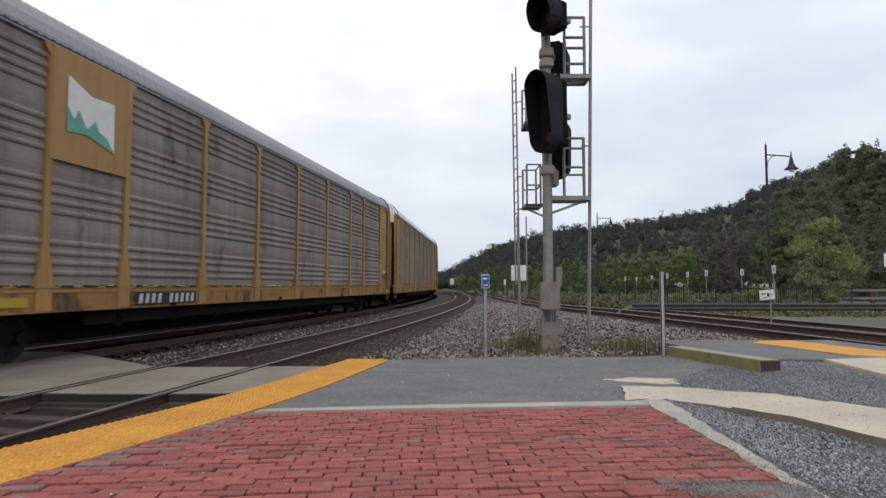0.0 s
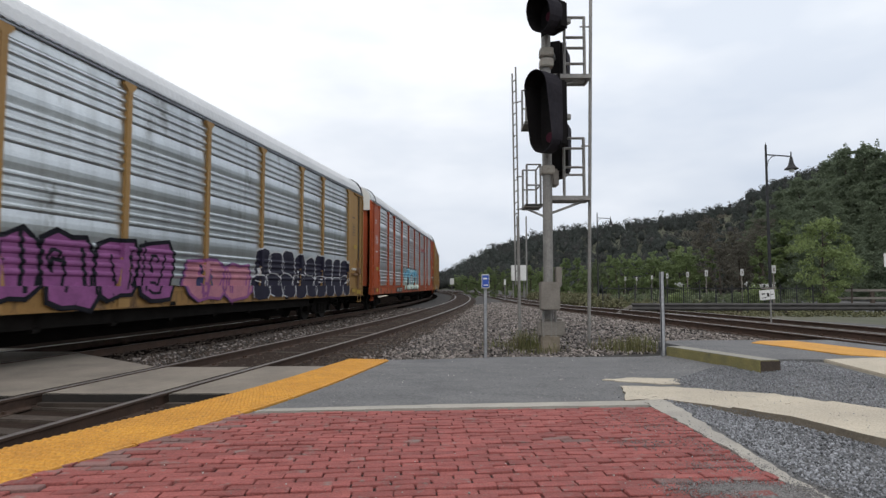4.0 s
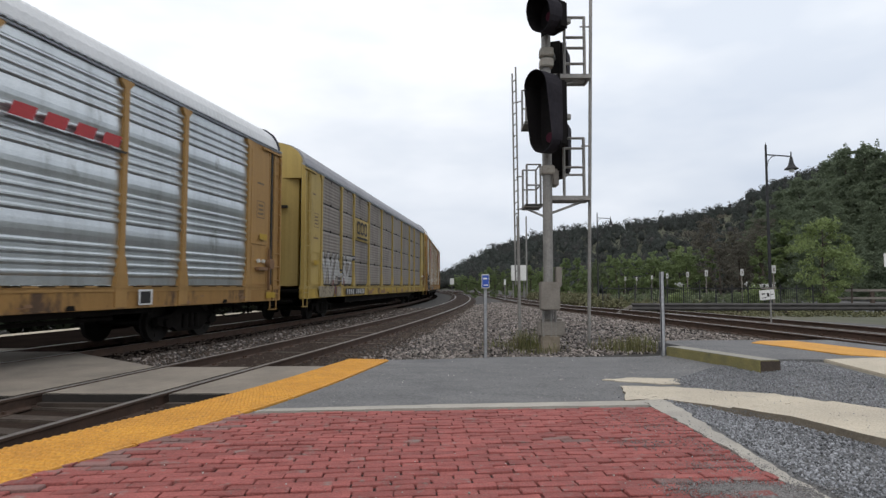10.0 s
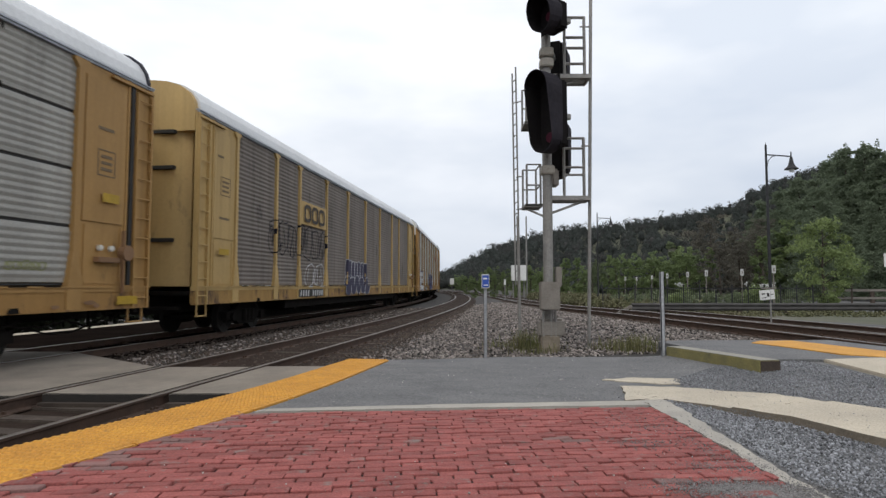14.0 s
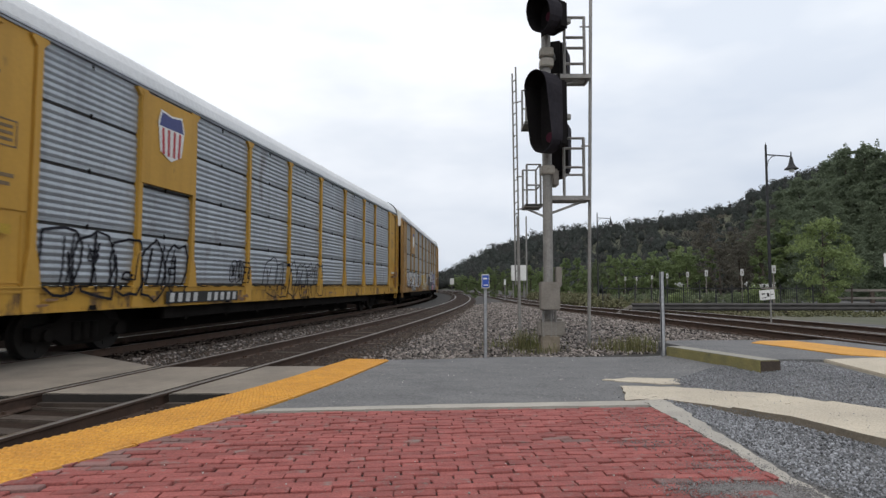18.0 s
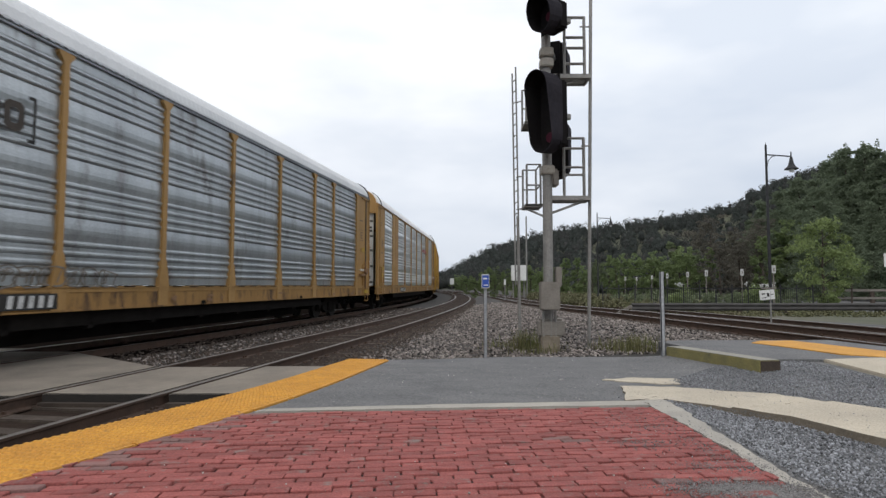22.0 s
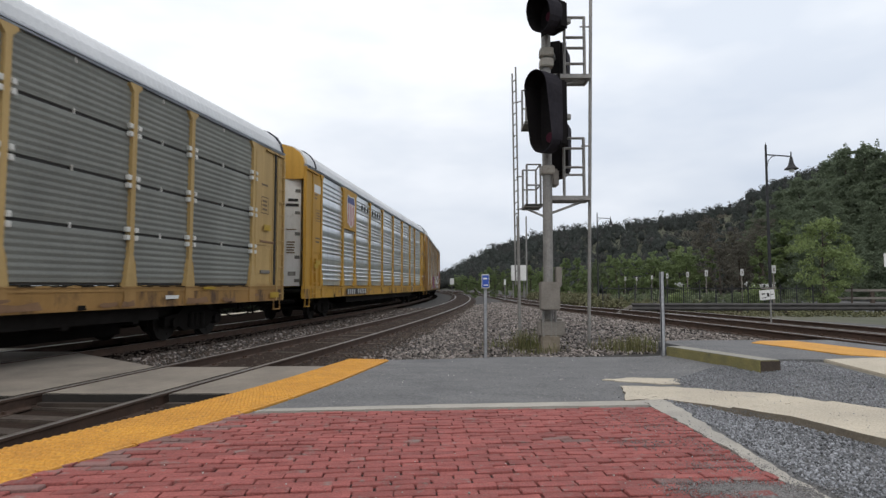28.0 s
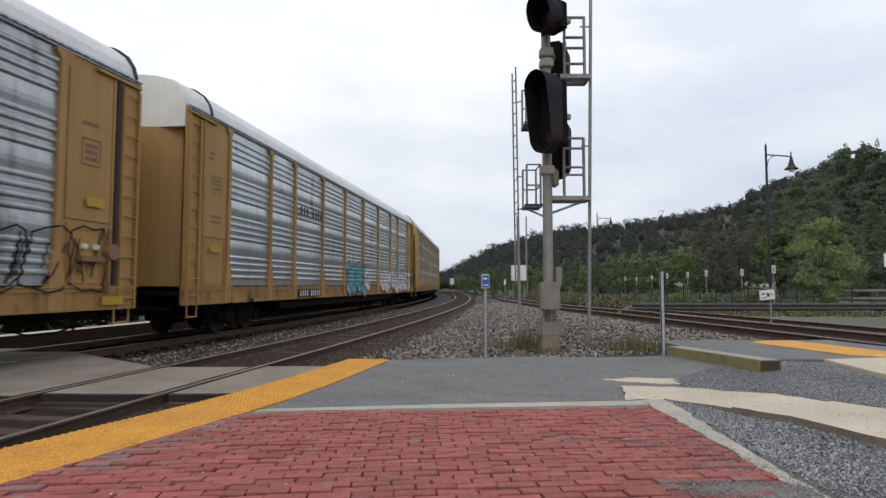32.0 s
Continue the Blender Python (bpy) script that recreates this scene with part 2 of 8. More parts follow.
def slab(name, pts, thick, material, parent=None, label="", bevel=0.0, side=None):
    """A paving slab from its top outline (x, y, z)."""
    bm = bmesh.new()
    top = [bm.verts.new(p) for p in pts]
    low = [bm.verts.new((p[0], p[1], p[2] - thick)) for p in pts]
    bm.faces.new(top)
    bm.faces.new(low[::-1])
    n = len(pts)
    for i in range(n):
        bm.faces.new((top[i], low[i], low[(i + 1) % n], top[(i + 1) % n]))
    bmesh.ops.recalc_face_normals(bm, faces=bm.faces)
    if bevel:
        es = [e for e in bm.edges if all(v in top for v in e.verts)]
        bmesh.ops.bevel(bm, geom=es, offset=bevel, segments=2, affect="EDGES")
    ob = part(name, bm, material, parent, label)
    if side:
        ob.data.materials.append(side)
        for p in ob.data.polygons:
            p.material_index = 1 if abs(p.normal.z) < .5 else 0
    return ob


def smooth01(a, b, x):
    t = min(max((x - a) / (b - a), 0.0), 1.0)
    return t * t * (3 - 2 * t)


# ------------------------------------------------------------------ plan: tracks and levels
TURN, BEND, RADIUS, REACH = radians(10.42), 10.57, 338.9, 9.844
SPACING = 4.447


def track(s, off=0.0):
    """Train track: place and heading at s metres past the point nearest the camera, off metres to its right."""
    fx, fy = -REACH * math.cos(TURN), REACH * math.sin(TURN)
    if s <= BEND:
        x, y, th = fx + s * math.sin(TURN), fy + s * math.cos(TURN), TURN
    else:
        x0, y0 = fx + BEND * math.sin(TURN), fy + BEND * math.cos(TURN)
        th = TURN - (s - BEND) / RADIUS
        x, y = x0 - RADIUS * math.cos(TURN) + RADIUS * math.cos(th), y0 + RADIUS * math.sin(TURN) - RADIUS * math.sin(th)
    return x + off * math.cos(th), y - off * math.sin(th), th


RIGHT = [(10.6, -26, .36), (9.6, -10.83, .36), (8.6, 0, .36), (7.75, 10.29, .36), (7.1, 15.71, .36), (6.55, 21.67, .34), (6.15, 32.5, .2),
         (6.1, 48.75, .07), (6.2, 67.16, 0), (4.9, 97.5, 0), (0.4, 132.16, 0), (-8, 162.49, 0), (-20, 192.83, 0)]


def right_track(u):
    """Right-hand track, u from 0 to its number of knots less one."""
    i = min(max(int(u), 0), len(RIGHT) - 2)
    f = u - i
    p = [Vector(RIGHT[min(max(i + k, 0), len(RIGHT) - 1)]) for k in (-1, 0, 1, 2)]
    return 0.5 * ((2 * p[1]) + (p[2] - p[0]) * f + (2 * p[0] - 5 * p[1] + 4 * p[2] - p[3]) * f * f + (3 * p[1] - p[0] - 3 * p[2] + p[3]) * f ** 3)


def platform_z(x, y):
    base = float(np.interp(y, [0, 2.7, 4.77, 9.5, 13], [.42, .38, .305, .14, .05]))
    w = smooth01(2.2, 4.2, x)
    return base * (1 - w) + 0.36 * w


def right_x(y):
    return float(np.interp(y, [k[1] for k in RIGHT], [k[0] for k in RIGHT]))


def right_z(y):
    return float(np.interp(y, [k[1] for k in RIGHT], [k[2] for k in RIGHT]))


def near_x(y):
    """x of the middle of the near track at depth y."""
    lo, hi = -60.0, 200.0
    for _ in range(40):
        m = (lo + hi) / 2
        if track(m, SPACING)[1] < y:
            lo = m
        else:
            hi = m
    return track(lo, SPACING)[0]


NEAR_X = {y: near_x(y) for y in range(-40, 180)}


def bed_z(x, y):
    """Top of the ballast."""
    yy = min(max(int(y), -40), 178)
    nx, rx = NEAR_X[yy], right_x(y)
    left = -0.17
    right = right_z(y) - 0.17
    a, b = nx + 1.6, rx - 1.4
    w = smooth01(a, max(b, a + 0.5), x)
    z = left * (1 - w) + right * w
    if x > rx + 1.5:
        z = z + (-0.02 - z) * smooth01(rx + 1.5, rx + 5.0, x)
    if abs(x - nx) < 2.0 and y < 7.4:
        z -= 0.08
    crown = 0.10 * math.exp(-((x - (a + b) / 2) / max((b - a) / 2, 0.5)) ** 2 * 2.0)
    z += crown
    if x < nx - 6.5:
        z -= 0.25 * smooth01(0, 2.5, nx - 6.5 - x)
    return z


# ------------------------------------------------------------------ ground, hill and ballast
def grid_mesh(name, xs, ys, fz, material):
    nx, ny = len(xs), len(ys)
    vs = [(x, y, fz(x, y)) for y in ys for x in xs]
    fs = [(j * nx + i, j * nx + i + 1, (j + 1) * nx + i + 1, (j + 1) * nx + i) for j in range(ny - 1) for i in range(nx - 1)]
    return mesh_from(name, vs, fs, material, True)


RIDGE_U = [-1.2, -.5, -.1, 0, .04, .083, .14, .193, .304, .4, .496, .54, .6, .8, 1.4]
RIDGE_H = [0, 0, 0, 3, 10.5, 19, 25, 29.5, 33.5, 38.5, 44.5, 55, 64, 77, 81]


def hill_z(x, y):
    """Land: flat by the tracks, a wooded hill beyond."""
    if y < 60:
        return -0.45
    u = x / max(y, 1.0)
    top = float(np.interp(u, RIDGE_U, RIDGE_H))
    return -0.45 + top * smooth01(150, 360, y) * (1 - 0.5 * smooth01(450, 1500, y))


def make_ground():
    xs = [-2500, -1500, -800, -500] + list(range(-400, 601, 25)) + [800, 1200, 1800, 2500]
    ys = [-2000, -800, -300, -100, -40, 0, 30, 60, 90] + list(range(115, 500, 20)) + [600, 800, 1200, 2000, 3000]
    tagged(part("ground", grid_mesh("ground", xs, ys, hill_z, ground_m)), "dry grassy ground rising to a wooded hill", "ground", kind="structure")
    xs = [-22 + 0.5 * i for i in range(72)]
    ys = [-24 + 0.75 * i for i in range(90)] + [44 + 4 * i for i in range(34)]
    bed = grid_mesh("ballast", xs, ys, lambda x, y: bed_z(x, y) - (0.16 if platform_zone(x, y) else 0.0), ballast_m)
    tagged(part("ballast", bed), "grey crushed stone ballast under the tracks", "ballast", kind="structure")


def platform_zone(x, y):
    return y < 9.75 and x > near_edge(y) - 0.05 and x < 6.5


EDGE_Y = [-12, 2.0, 2.8, 3.46, 4.0, 4.58, 5.21, 5.84, 6.76, 9.45, 12]
EDGE_X = [-5.62, -2.95, -2.72, -2.53, -2.385, -2.235, -2.06, -1.935, -1.785, -1.43, -1.07]


def near_edge(y):
    """x of the outer edge of the yellow strip at depth y: it bends a little as it nears the crossing."""
    return float(np.interp(y, EDGE_Y, EDGE_X))


def inner_edge(y):
    """x of the edge of the yellow strip towards the bricks."""
    return near_edge(y) + .66


def rocks(name, spots, material, label, parent=None, fine=False):
    """Many small angular stones in one mesh; spots: rows of x, y, z, size. Fine ones have eight faces, the others twenty."""
    t = (1 + 5 ** 0.5) / 2
    if fine:
        base = np.array([(1, 0, 0), (-1, 0, 0), (0, 1, 0), (0, -1, 0), (0, 0, 1), (0, 0, -1)]) * 1.15
        tri = np.array([(0, 2, 4), (2, 1, 4), (1, 3, 4), (3, 0, 4), (2, 0, 5), (1, 2, 5), (3, 1, 5), (0, 3, 5)])
    else:
        base = np.array([(-1, t, 0), (1, t, 0), (-1, -t, 0), (1, -t, 0), (0, -1, t), (0, 1, t), (0, -1, -t), (0, 1, -t), (t, 0, -1),
                         (t, 0, 1), (-t, 0, -1), (-t, 0, 1)]) / 1.9
        tri = np.array([(0, 11, 5), (0, 5, 1), (0, 1, 7), (0, 7, 10), (0, 10, 11), (1, 5, 9), (5, 11, 4), (11, 10, 2), (10, 7, 6),
                        (7, 1, 8), (3, 9, 4), (3, 4, 2), (3, 2, 6), (3, 6, 8), (3, 8, 9), (4, 9, 5), (2, 4, 11), (6, 2, 10), (8, 6, 7), (9, 8, 1)])
    rng = np.random.default_rng(7)
    sp = np.asarray(spots, dtype=float)
    n, c, k = len(sp), len(base), len(tri)
    v = np.repeat(base[None], n, 0) * rng.uniform(0.65, 1.3, (n, c, 1)) * rng.uniform(0.5, 1.45, (n, 1, 3))
    tip, a = rng.uniform(-.6, .6, n), rng.uniform(0, 6.283, n)
    ct, st = np.cos(tip)[:, None], np.sin(tip)[:, None]
    y, z = v[:, :, 1] * ct - v[:, :, 2] * st, v[:, :, 1] * st + v[:, :, 2] * ct
    ca, sa = np.cos(a)[:, None], np.sin(a)[:, None]
    v = np.stack([v[:, :, 0] * ca - y * sa, v[:, :, 0] * sa + y * ca, z * 0.85], 2) * sp[:, 3][:, None, None] + sp[:, None, :3]
    f = (tri[None] + (np.arange(n) * c)[:, None, None]).reshape(-1)
    me = bpy.data.meshes.new(name)
    me.vertices.add(n * c)
    me.vertices.foreach_set("co", v.reshape(-1))
    me.loops.add(len(f))
    me.loops.foreach_set("vertex_index", f.astype(np.int32))
    me.polygons.add(n * k)
    me.polygons.foreach_set("loop_start", np.arange(0, n * k * 3, 3, dtype=np.int32))
    me.polygons.foreach_set("loop_total", np.full(n * k, 3, dtype=np.int32))
    me.update(calc_edges=True)
    me.materials.append(material)
    return tagged(part(name, me, None, parent), label, "stones", kind="stuff")


def make_stones():
    rng = random.Random(3)
    pale, dark = [], []
    tries = 0
    while len(pale) < 38000 and tries < 400000:
        tries += 1
        y = 9.3 + 34 * rng.random() ** 1.9
        a, b = NEAR_X[int(y)] + 1.25, right_x(y) - 1.2
        if b <= a:
            continue
        x = rng.uniform(a, b)
        # the stones next to the rail are stained by it
        if x < a + rng.uniform(.35, 1.3) * (1 - .7 * smooth01(10, 32, y)):
            dark.append((x, y, bed_z(x, y) + rng.uniform(-0.01, 0.015), rng.uniform(0.012, 0.028) * (1 + y / 60)))
            continue
        if platform_zone(x, y) or (x > 3.5 and y < 9.95):
            continue
        pale.append((x, y, bed_z(x, y) + rng.uniform(-0.012, 0.02), rng.uniform(0.009, 0.028) * (1 + y / 60)))
    for _ in range(15000):
        y = 9.2 + 28 * rng.random() ** 1.6
        x = NEAR_X[int(y)] + rng.uniform(-3.5, -0.9)
        spot = (x, y, bed_z(x, y) + rng.uniform(-0.01, 0.02), rng.uniform(0.012, 0.030) * (1 + y / 60))
        (pale if -2.7 < x - NEAR_X[int(y)] < -1.2 and rng.random() < .38 else dark).append(spot)
    for _ in range(9000):
        y = 1.5 + 32 * rng.random() ** 1.5
        x = NEAR_X[int(y)] + rng.uniform(-1.2, 1.9)
        if 7.0 < y < 9.6 or x > near_edge(y) - 0.03 and y < 9.7:
            continue
        dark.append((x, y, bed_z(x, y) + rng.uniform(-0.02, 0.015), rng.uniform(0.016, 0.034) * (1 + y / 60)))
    for _ in range(5000):
        y = 8.0 + 24 * rng.random() ** 1.5
        x = right_x(y) + rng.uniform(-1.5, 1.5)
        dark.append((x, y, bed_z(x, y) + rng.uniform(-0.02, 0.015), rng.uniform(0.02, 0.035)))
    rocks("ballast_stones", [q for q in pale if q[1] < 17], stone_m, "pale grey crushed ballast stones lying loose beside the rails")
    rocks("ballast_stones", [q for q in pale if q[1] >= 17], stone_m, "pale grey crushed ballast stones along the tracks", fine=True)
    rocks("stained_stones", dark, dark_stone_m, "rust-stained dark ballast stones between the rails", fine=True)


# ------------------------------------------------------------------ tracks
RAIL_PROFILE = [(-.075, -.17), (.075, -.17), (.075, -.155), (.012, -.135), (.012, -.045), (.036, -.03), (.036, -.004), (.03, 0),
                (-.03, 0), (-.036, -.004), (-.036, -.03), (-.012, -.045), (-.012, -.135), (-.075, -.155)]


def sweep_rail(pts, parent):
    """A rail along points (x, y, z); the running surface is a worn band of its own material."""
    n, vs, fs, idx = len(RAIL_PROFILE), [], [], []
    for i, p in enumerate(pts):
        a, b = Vector(pts[max(i - 1, 0)]), Vector(pts[min(i + 1, len(pts) - 1)])
        d = (b - a).normalized()
        r = Vector((d.y, -d.x, 0)).normalized()
        for q, z in RAIL_PROFILE:
            vs.append(Vector(p) + r * q + Vector((0, 0, z)))
        if i:
            for k in range(n):
                fs.append(((i - 1) * n + k, (i - 1) * n + (k + 1) % n, i * n + (k + 1) % n, i * n + k))
                idx.append(1 if k in (7, 6, 8) else 0)
    me = mesh_from("rail", vs, fs, rail_m)
    me.materials.append(railtop_m)
    me.polygons.foreach_set("material_index", idx)
    me = fix_normals(me)
    return part("rail", me, None, parent)


def make_tie_mesh():
    bm = box_bm(-1.3, 1.3, -.115, .115, -.33, -.155, 0.012)
    me = bpy.data.meshes.new("tie")
    bm.to_mesh(me)
    bm.free()
    me.materials.append(tie_m)
    return me


def make_plate_mesh():
    bm = bmesh.new()
    for s in (-.755, .755):
        add_box(bm, s - .17, s + .17, -.09, .09, -.156, -.145)
        for q in (-.1, .1):
            add_box(bm, s + q - .02, s + q + .02, -.05, -.02, -.146, -.115)
            add_box(bm, s + q - .02, s + q + .02, .03, .06, -.146, -.115)
    me = bpy.data.meshes.new("tie_plates")
    bm.to_mesh(me)
    bm.free()
    me.materials.append(rail_m)
    return me


def make_tracks():
    tie_me, plate_me = make_tie_mesh(), make_plate_mesh()
    rng = random.Random(5)
    for name, label, where in (("track_train", "busy main railway track on timber ties", lambda s: (*track(s, 0.0)[:2], 0.0)),
                               ("track_near", "rusty railway track on timber ties beside the platform", lambda s: (*track(s, SPACING)[:2], 0.0)),
                               ("track_right", "railway track behind the farther platform", None)):
        base = thing(name, label, "railway track", kind="structure")
        if where:
            line = [Vector(where(s)) for s in [-30 + 1.5 * i for i in range(150)]]
            posts = [where(-6 + 0.53 * i) + (track(-6 + 0.53 * i)[2],) for i in range(130)]
        else:
            line = [right_track(0.08 * i) for i in range(150)]
            posts = []
            step, acc = right_track(1.0), 0.0
            for i in range(1, 5200):
                q = right_track(1.0 + i * 0.0012)
                acc += (q - step).length
                if acc > 0.53:
                    d = (q - step).normalized()
                    posts.append((q.x, q.y, q.z, math.atan2(d.x, d.y)))
                    acc = 0.0
                step = q
        for side in (-.755, .755) + (() if where else (.98, 2.3)):
            pts = []
            for i, p in enumerate(line):
                d = (line[min(i + 1, len(line) - 1)] - line[max(i - 1, 0)]).normalized()
                pts.append(p + Vector((d.y, -d.x, 0)) * side)
            sweep_rail(pts, base)
        for x, y, z, th in posts:
            m = pose(x, y, z + rng.uniform(-.01, .008), 0, 0, -math.degrees(th) + rng.uniform(-1.5, 1.5))
            tie = part("tie", tie_me, None, base, at=m)
            if y < 30:
                part("tie_plates", plate_me, None, tie)
    # dark ballast tone pushed near-black: shade under the train is in the colour
    soil = mat("shade_dark_track_bed", (0.014, 0.0105, 0.009), (0.008, 0.0063, 0.0055), scale=1.5, rough=1.0, bump=0.9, fine=24, spec=0.0)
    rusty = mat("rusty_track_bed", (0.042, 0.029, 0.022), (0.026, 0.018, 0.0145), scale=2.5, rough=0.97, bump=0.9, fine=24, spec=0.1)
    # second strip is pale to stand for daylight on the ground beyond
    for o0, o1, label in ((-5.4, 1.5, "dark ballast under the train with its shade painted in"), (-6.0, -5.4, "pale strip of ground behind the train, daylight put into its colour"), (SPACING - 1.25, SPACING + 1.25, "brown stained ballast between the rails")):
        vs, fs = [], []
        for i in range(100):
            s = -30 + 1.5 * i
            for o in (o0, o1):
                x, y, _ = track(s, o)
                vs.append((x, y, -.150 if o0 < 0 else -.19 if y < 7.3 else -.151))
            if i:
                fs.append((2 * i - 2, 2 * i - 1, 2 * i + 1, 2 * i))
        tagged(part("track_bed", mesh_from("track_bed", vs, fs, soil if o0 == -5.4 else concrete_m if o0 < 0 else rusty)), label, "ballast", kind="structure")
    vs, fs = [], []
    for i in range(100):
        u = .08 * i
        p, q = right_track(u), right_track(u + .02)
        d = (q - p).normalized()
        for o in (-1.35, 3.0):
            vs.append(p + Vector((d.y, -d.x, 0)) * o + Vector((0, 0, -.165)))
        if i:
            fs.append((2 * i - 2, 2 * i - 1, 2 * i + 1, 2 * i))
    tagged(part("track_bed", mesh_from("track_bed", vs, fs, rusty)), "brown stained ballast of the farther track", "ballast", kind="structure")
    # concrete crossing panels between and beside the rails
    crossing = thing("crossing", "worn concrete grade crossing panels between the rails", "level crossing", kind="structure")

    # panel sides near-black: the dark gap beside the panels put into their colour
    dark_side = mat("gap_dark_panel_side", (0.03, 0.026, 0.023), (0.02, 0.018, 0.016), scale=4, rough=0.9, bump=0.3)

    def strip(o0, o1, ya, yb, z, name="panel", skew=0.0):
        pts = []
        for o, y in ((o0, ya), (o1, ya), (o1, yb), (o0, yb - skew)):
            s = min((i * 0.05 for i in range(-60, 400)), key=lambda q: abs(track(q, o)[1] - y))
            pts.append((*track(s, o)[:2], z))
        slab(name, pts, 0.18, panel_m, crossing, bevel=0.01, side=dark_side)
        (ax, ay, _), (bx, by, _) = pts[0], pts[1]
        slab("header_board", [(ax, ay - .09, z - .10), (bx, by - .09, z - .10), (bx, by - .004, z - .10), (ax, ay - .004, z - .10)], 0.12, tie_m, crossing)
    strip(SPACING - .66, SPACING + .66, 7.17, 9.50, -.005)
    strip(SPACING + .86, SPACING + 2.1, 7.17, 9.58, -.003)
    strip(0.86, SPACING - .86, 7.05, 9.55, -.006, skew=-1.9)
    strip(-.66, .66, 6.9, 11.7, -.005)
    strip(-2.4, -.86, 6.8, 12.3, -.008)
    return crossing


# ------------------------------------------------------------------ platform
def gravel_zone(x, y):
    """Inside the sunken gravel between the brick edging and the concrete walk."""
    edge = float(np.interp(y, [1.9, 2.4, 3.65, 4.38, 4.8, 5.4], [2.9, 2.85, 2.69, 2.55, 2.31, 2.02]))
    inner = float(np.interp(y, [1.9, 2.7, 3.68, 4.1, 5.3], [1.73, 1.73, 1.81, 1.87, 1.95]))
    return y < 5.35 and inner < x < edge + .1


def sunk(x, y):
    inner = float(np.interp(y, [1.9, 2.7, 3.68, 4.1, 5.3], [1.73, 1.73, 1.81, 1.87, 1.95]))
    return .030 * smooth01(inner - .1, inner + .5, x) * smooth01(5.4, 4.6, y)


def make_platform():
    # asphalt walkway, one sheet that follows the fall of the ground
    def zz(x, y):
        deep = 0.06 if (x < 1.72 and y < 4.78 + 0.1 * x) else 0.014 + (sunk(x, y) + .01 if gravel_zone(x, y) else 0)
        return platform_z(x, y) - deep
    xs = [-4 + 0.2 * i for i in range(46)]
    ys = [-12 + 0.5 * i for i in range(27)] + [1.5 + 0.15 * i for i in range(58)]
    vs, fs, at = [], [], {}
    for j, y in enumerate(ys):
        for i, x in enumerate(xs):
            e = near_edge(y) + 0.02
            px = max(x, e)
            far = 9.34 + 0.5 * smooth01(-0.8, 1.6, px) - 1.0 * smooth01(2.2, 3.3, px) if px < 3.5 else 9.9
            py = min(y, far)
            at[i, j] = len(vs)
            vs.append((px, py, zz(px, py)))
    for j in range(len(ys) - 1):
        for i in range(len(xs) - 1):
            q = (at[i, j], at[i + 1, j], at[i + 1, j + 1], at[i, j + 1])
            c = [vs[k] for k in q]
            if abs((c[1][0] - c[0][0])) + abs(c[2][0] - c[3][0]) < 1e-4 or abs(c[3][1] - c[0][1]) + abs(c[2][1] - c[1][1]) < 1e-4:
                continue
            fs.append(q)
    tagged(part("pavement", mesh_from("pavement", vs, fs, asphalt_m, True)), "grey asphalt walkway between platform and tracks", "pavement", kind="structure")
    # retaining edge under the yellow strip
    edge = []
    for y in (-12, 0, 2.7, 4.77, 7.0, 9.4):
        edge.append((near_edge(y), y))
    bm = bmesh.new()
    rows = []
    for x, y in edge:
        z = platform_z(x, y)
        rows.append([bm.verts.new((x + dx, y, zq)) for dx, zq in ((0.03, z - .055), (0.03, -.4), (0.25, -.4), (0.25, z - .055))])
    for a, b in zip(rows, rows[1:]):
        for k in range(4):
            bm.faces.new((a[k], a[(k + 1) % 4], b[(k + 1) % 4], b[k]))
    bmesh.ops.recalc_face_normals(bm, faces=bm.faces)
    tagged(part("kerb", bm, panel_m), "dark stained concrete platform edge", "kerb", kind="structure")


def on_platform(x, y, dz=0.0):
    return (x, y, platform_z(x, y) + dz)


BRICK_L, BRICK_W, GAP_X, GAP_Y = 0.188, 0.079, 0.0030, 0.0047


def outer_brick(y):
    """x of the edge of the bricks towards the gravel."""
    return 1.598 + .055 * max(0.0, y - 2.6)


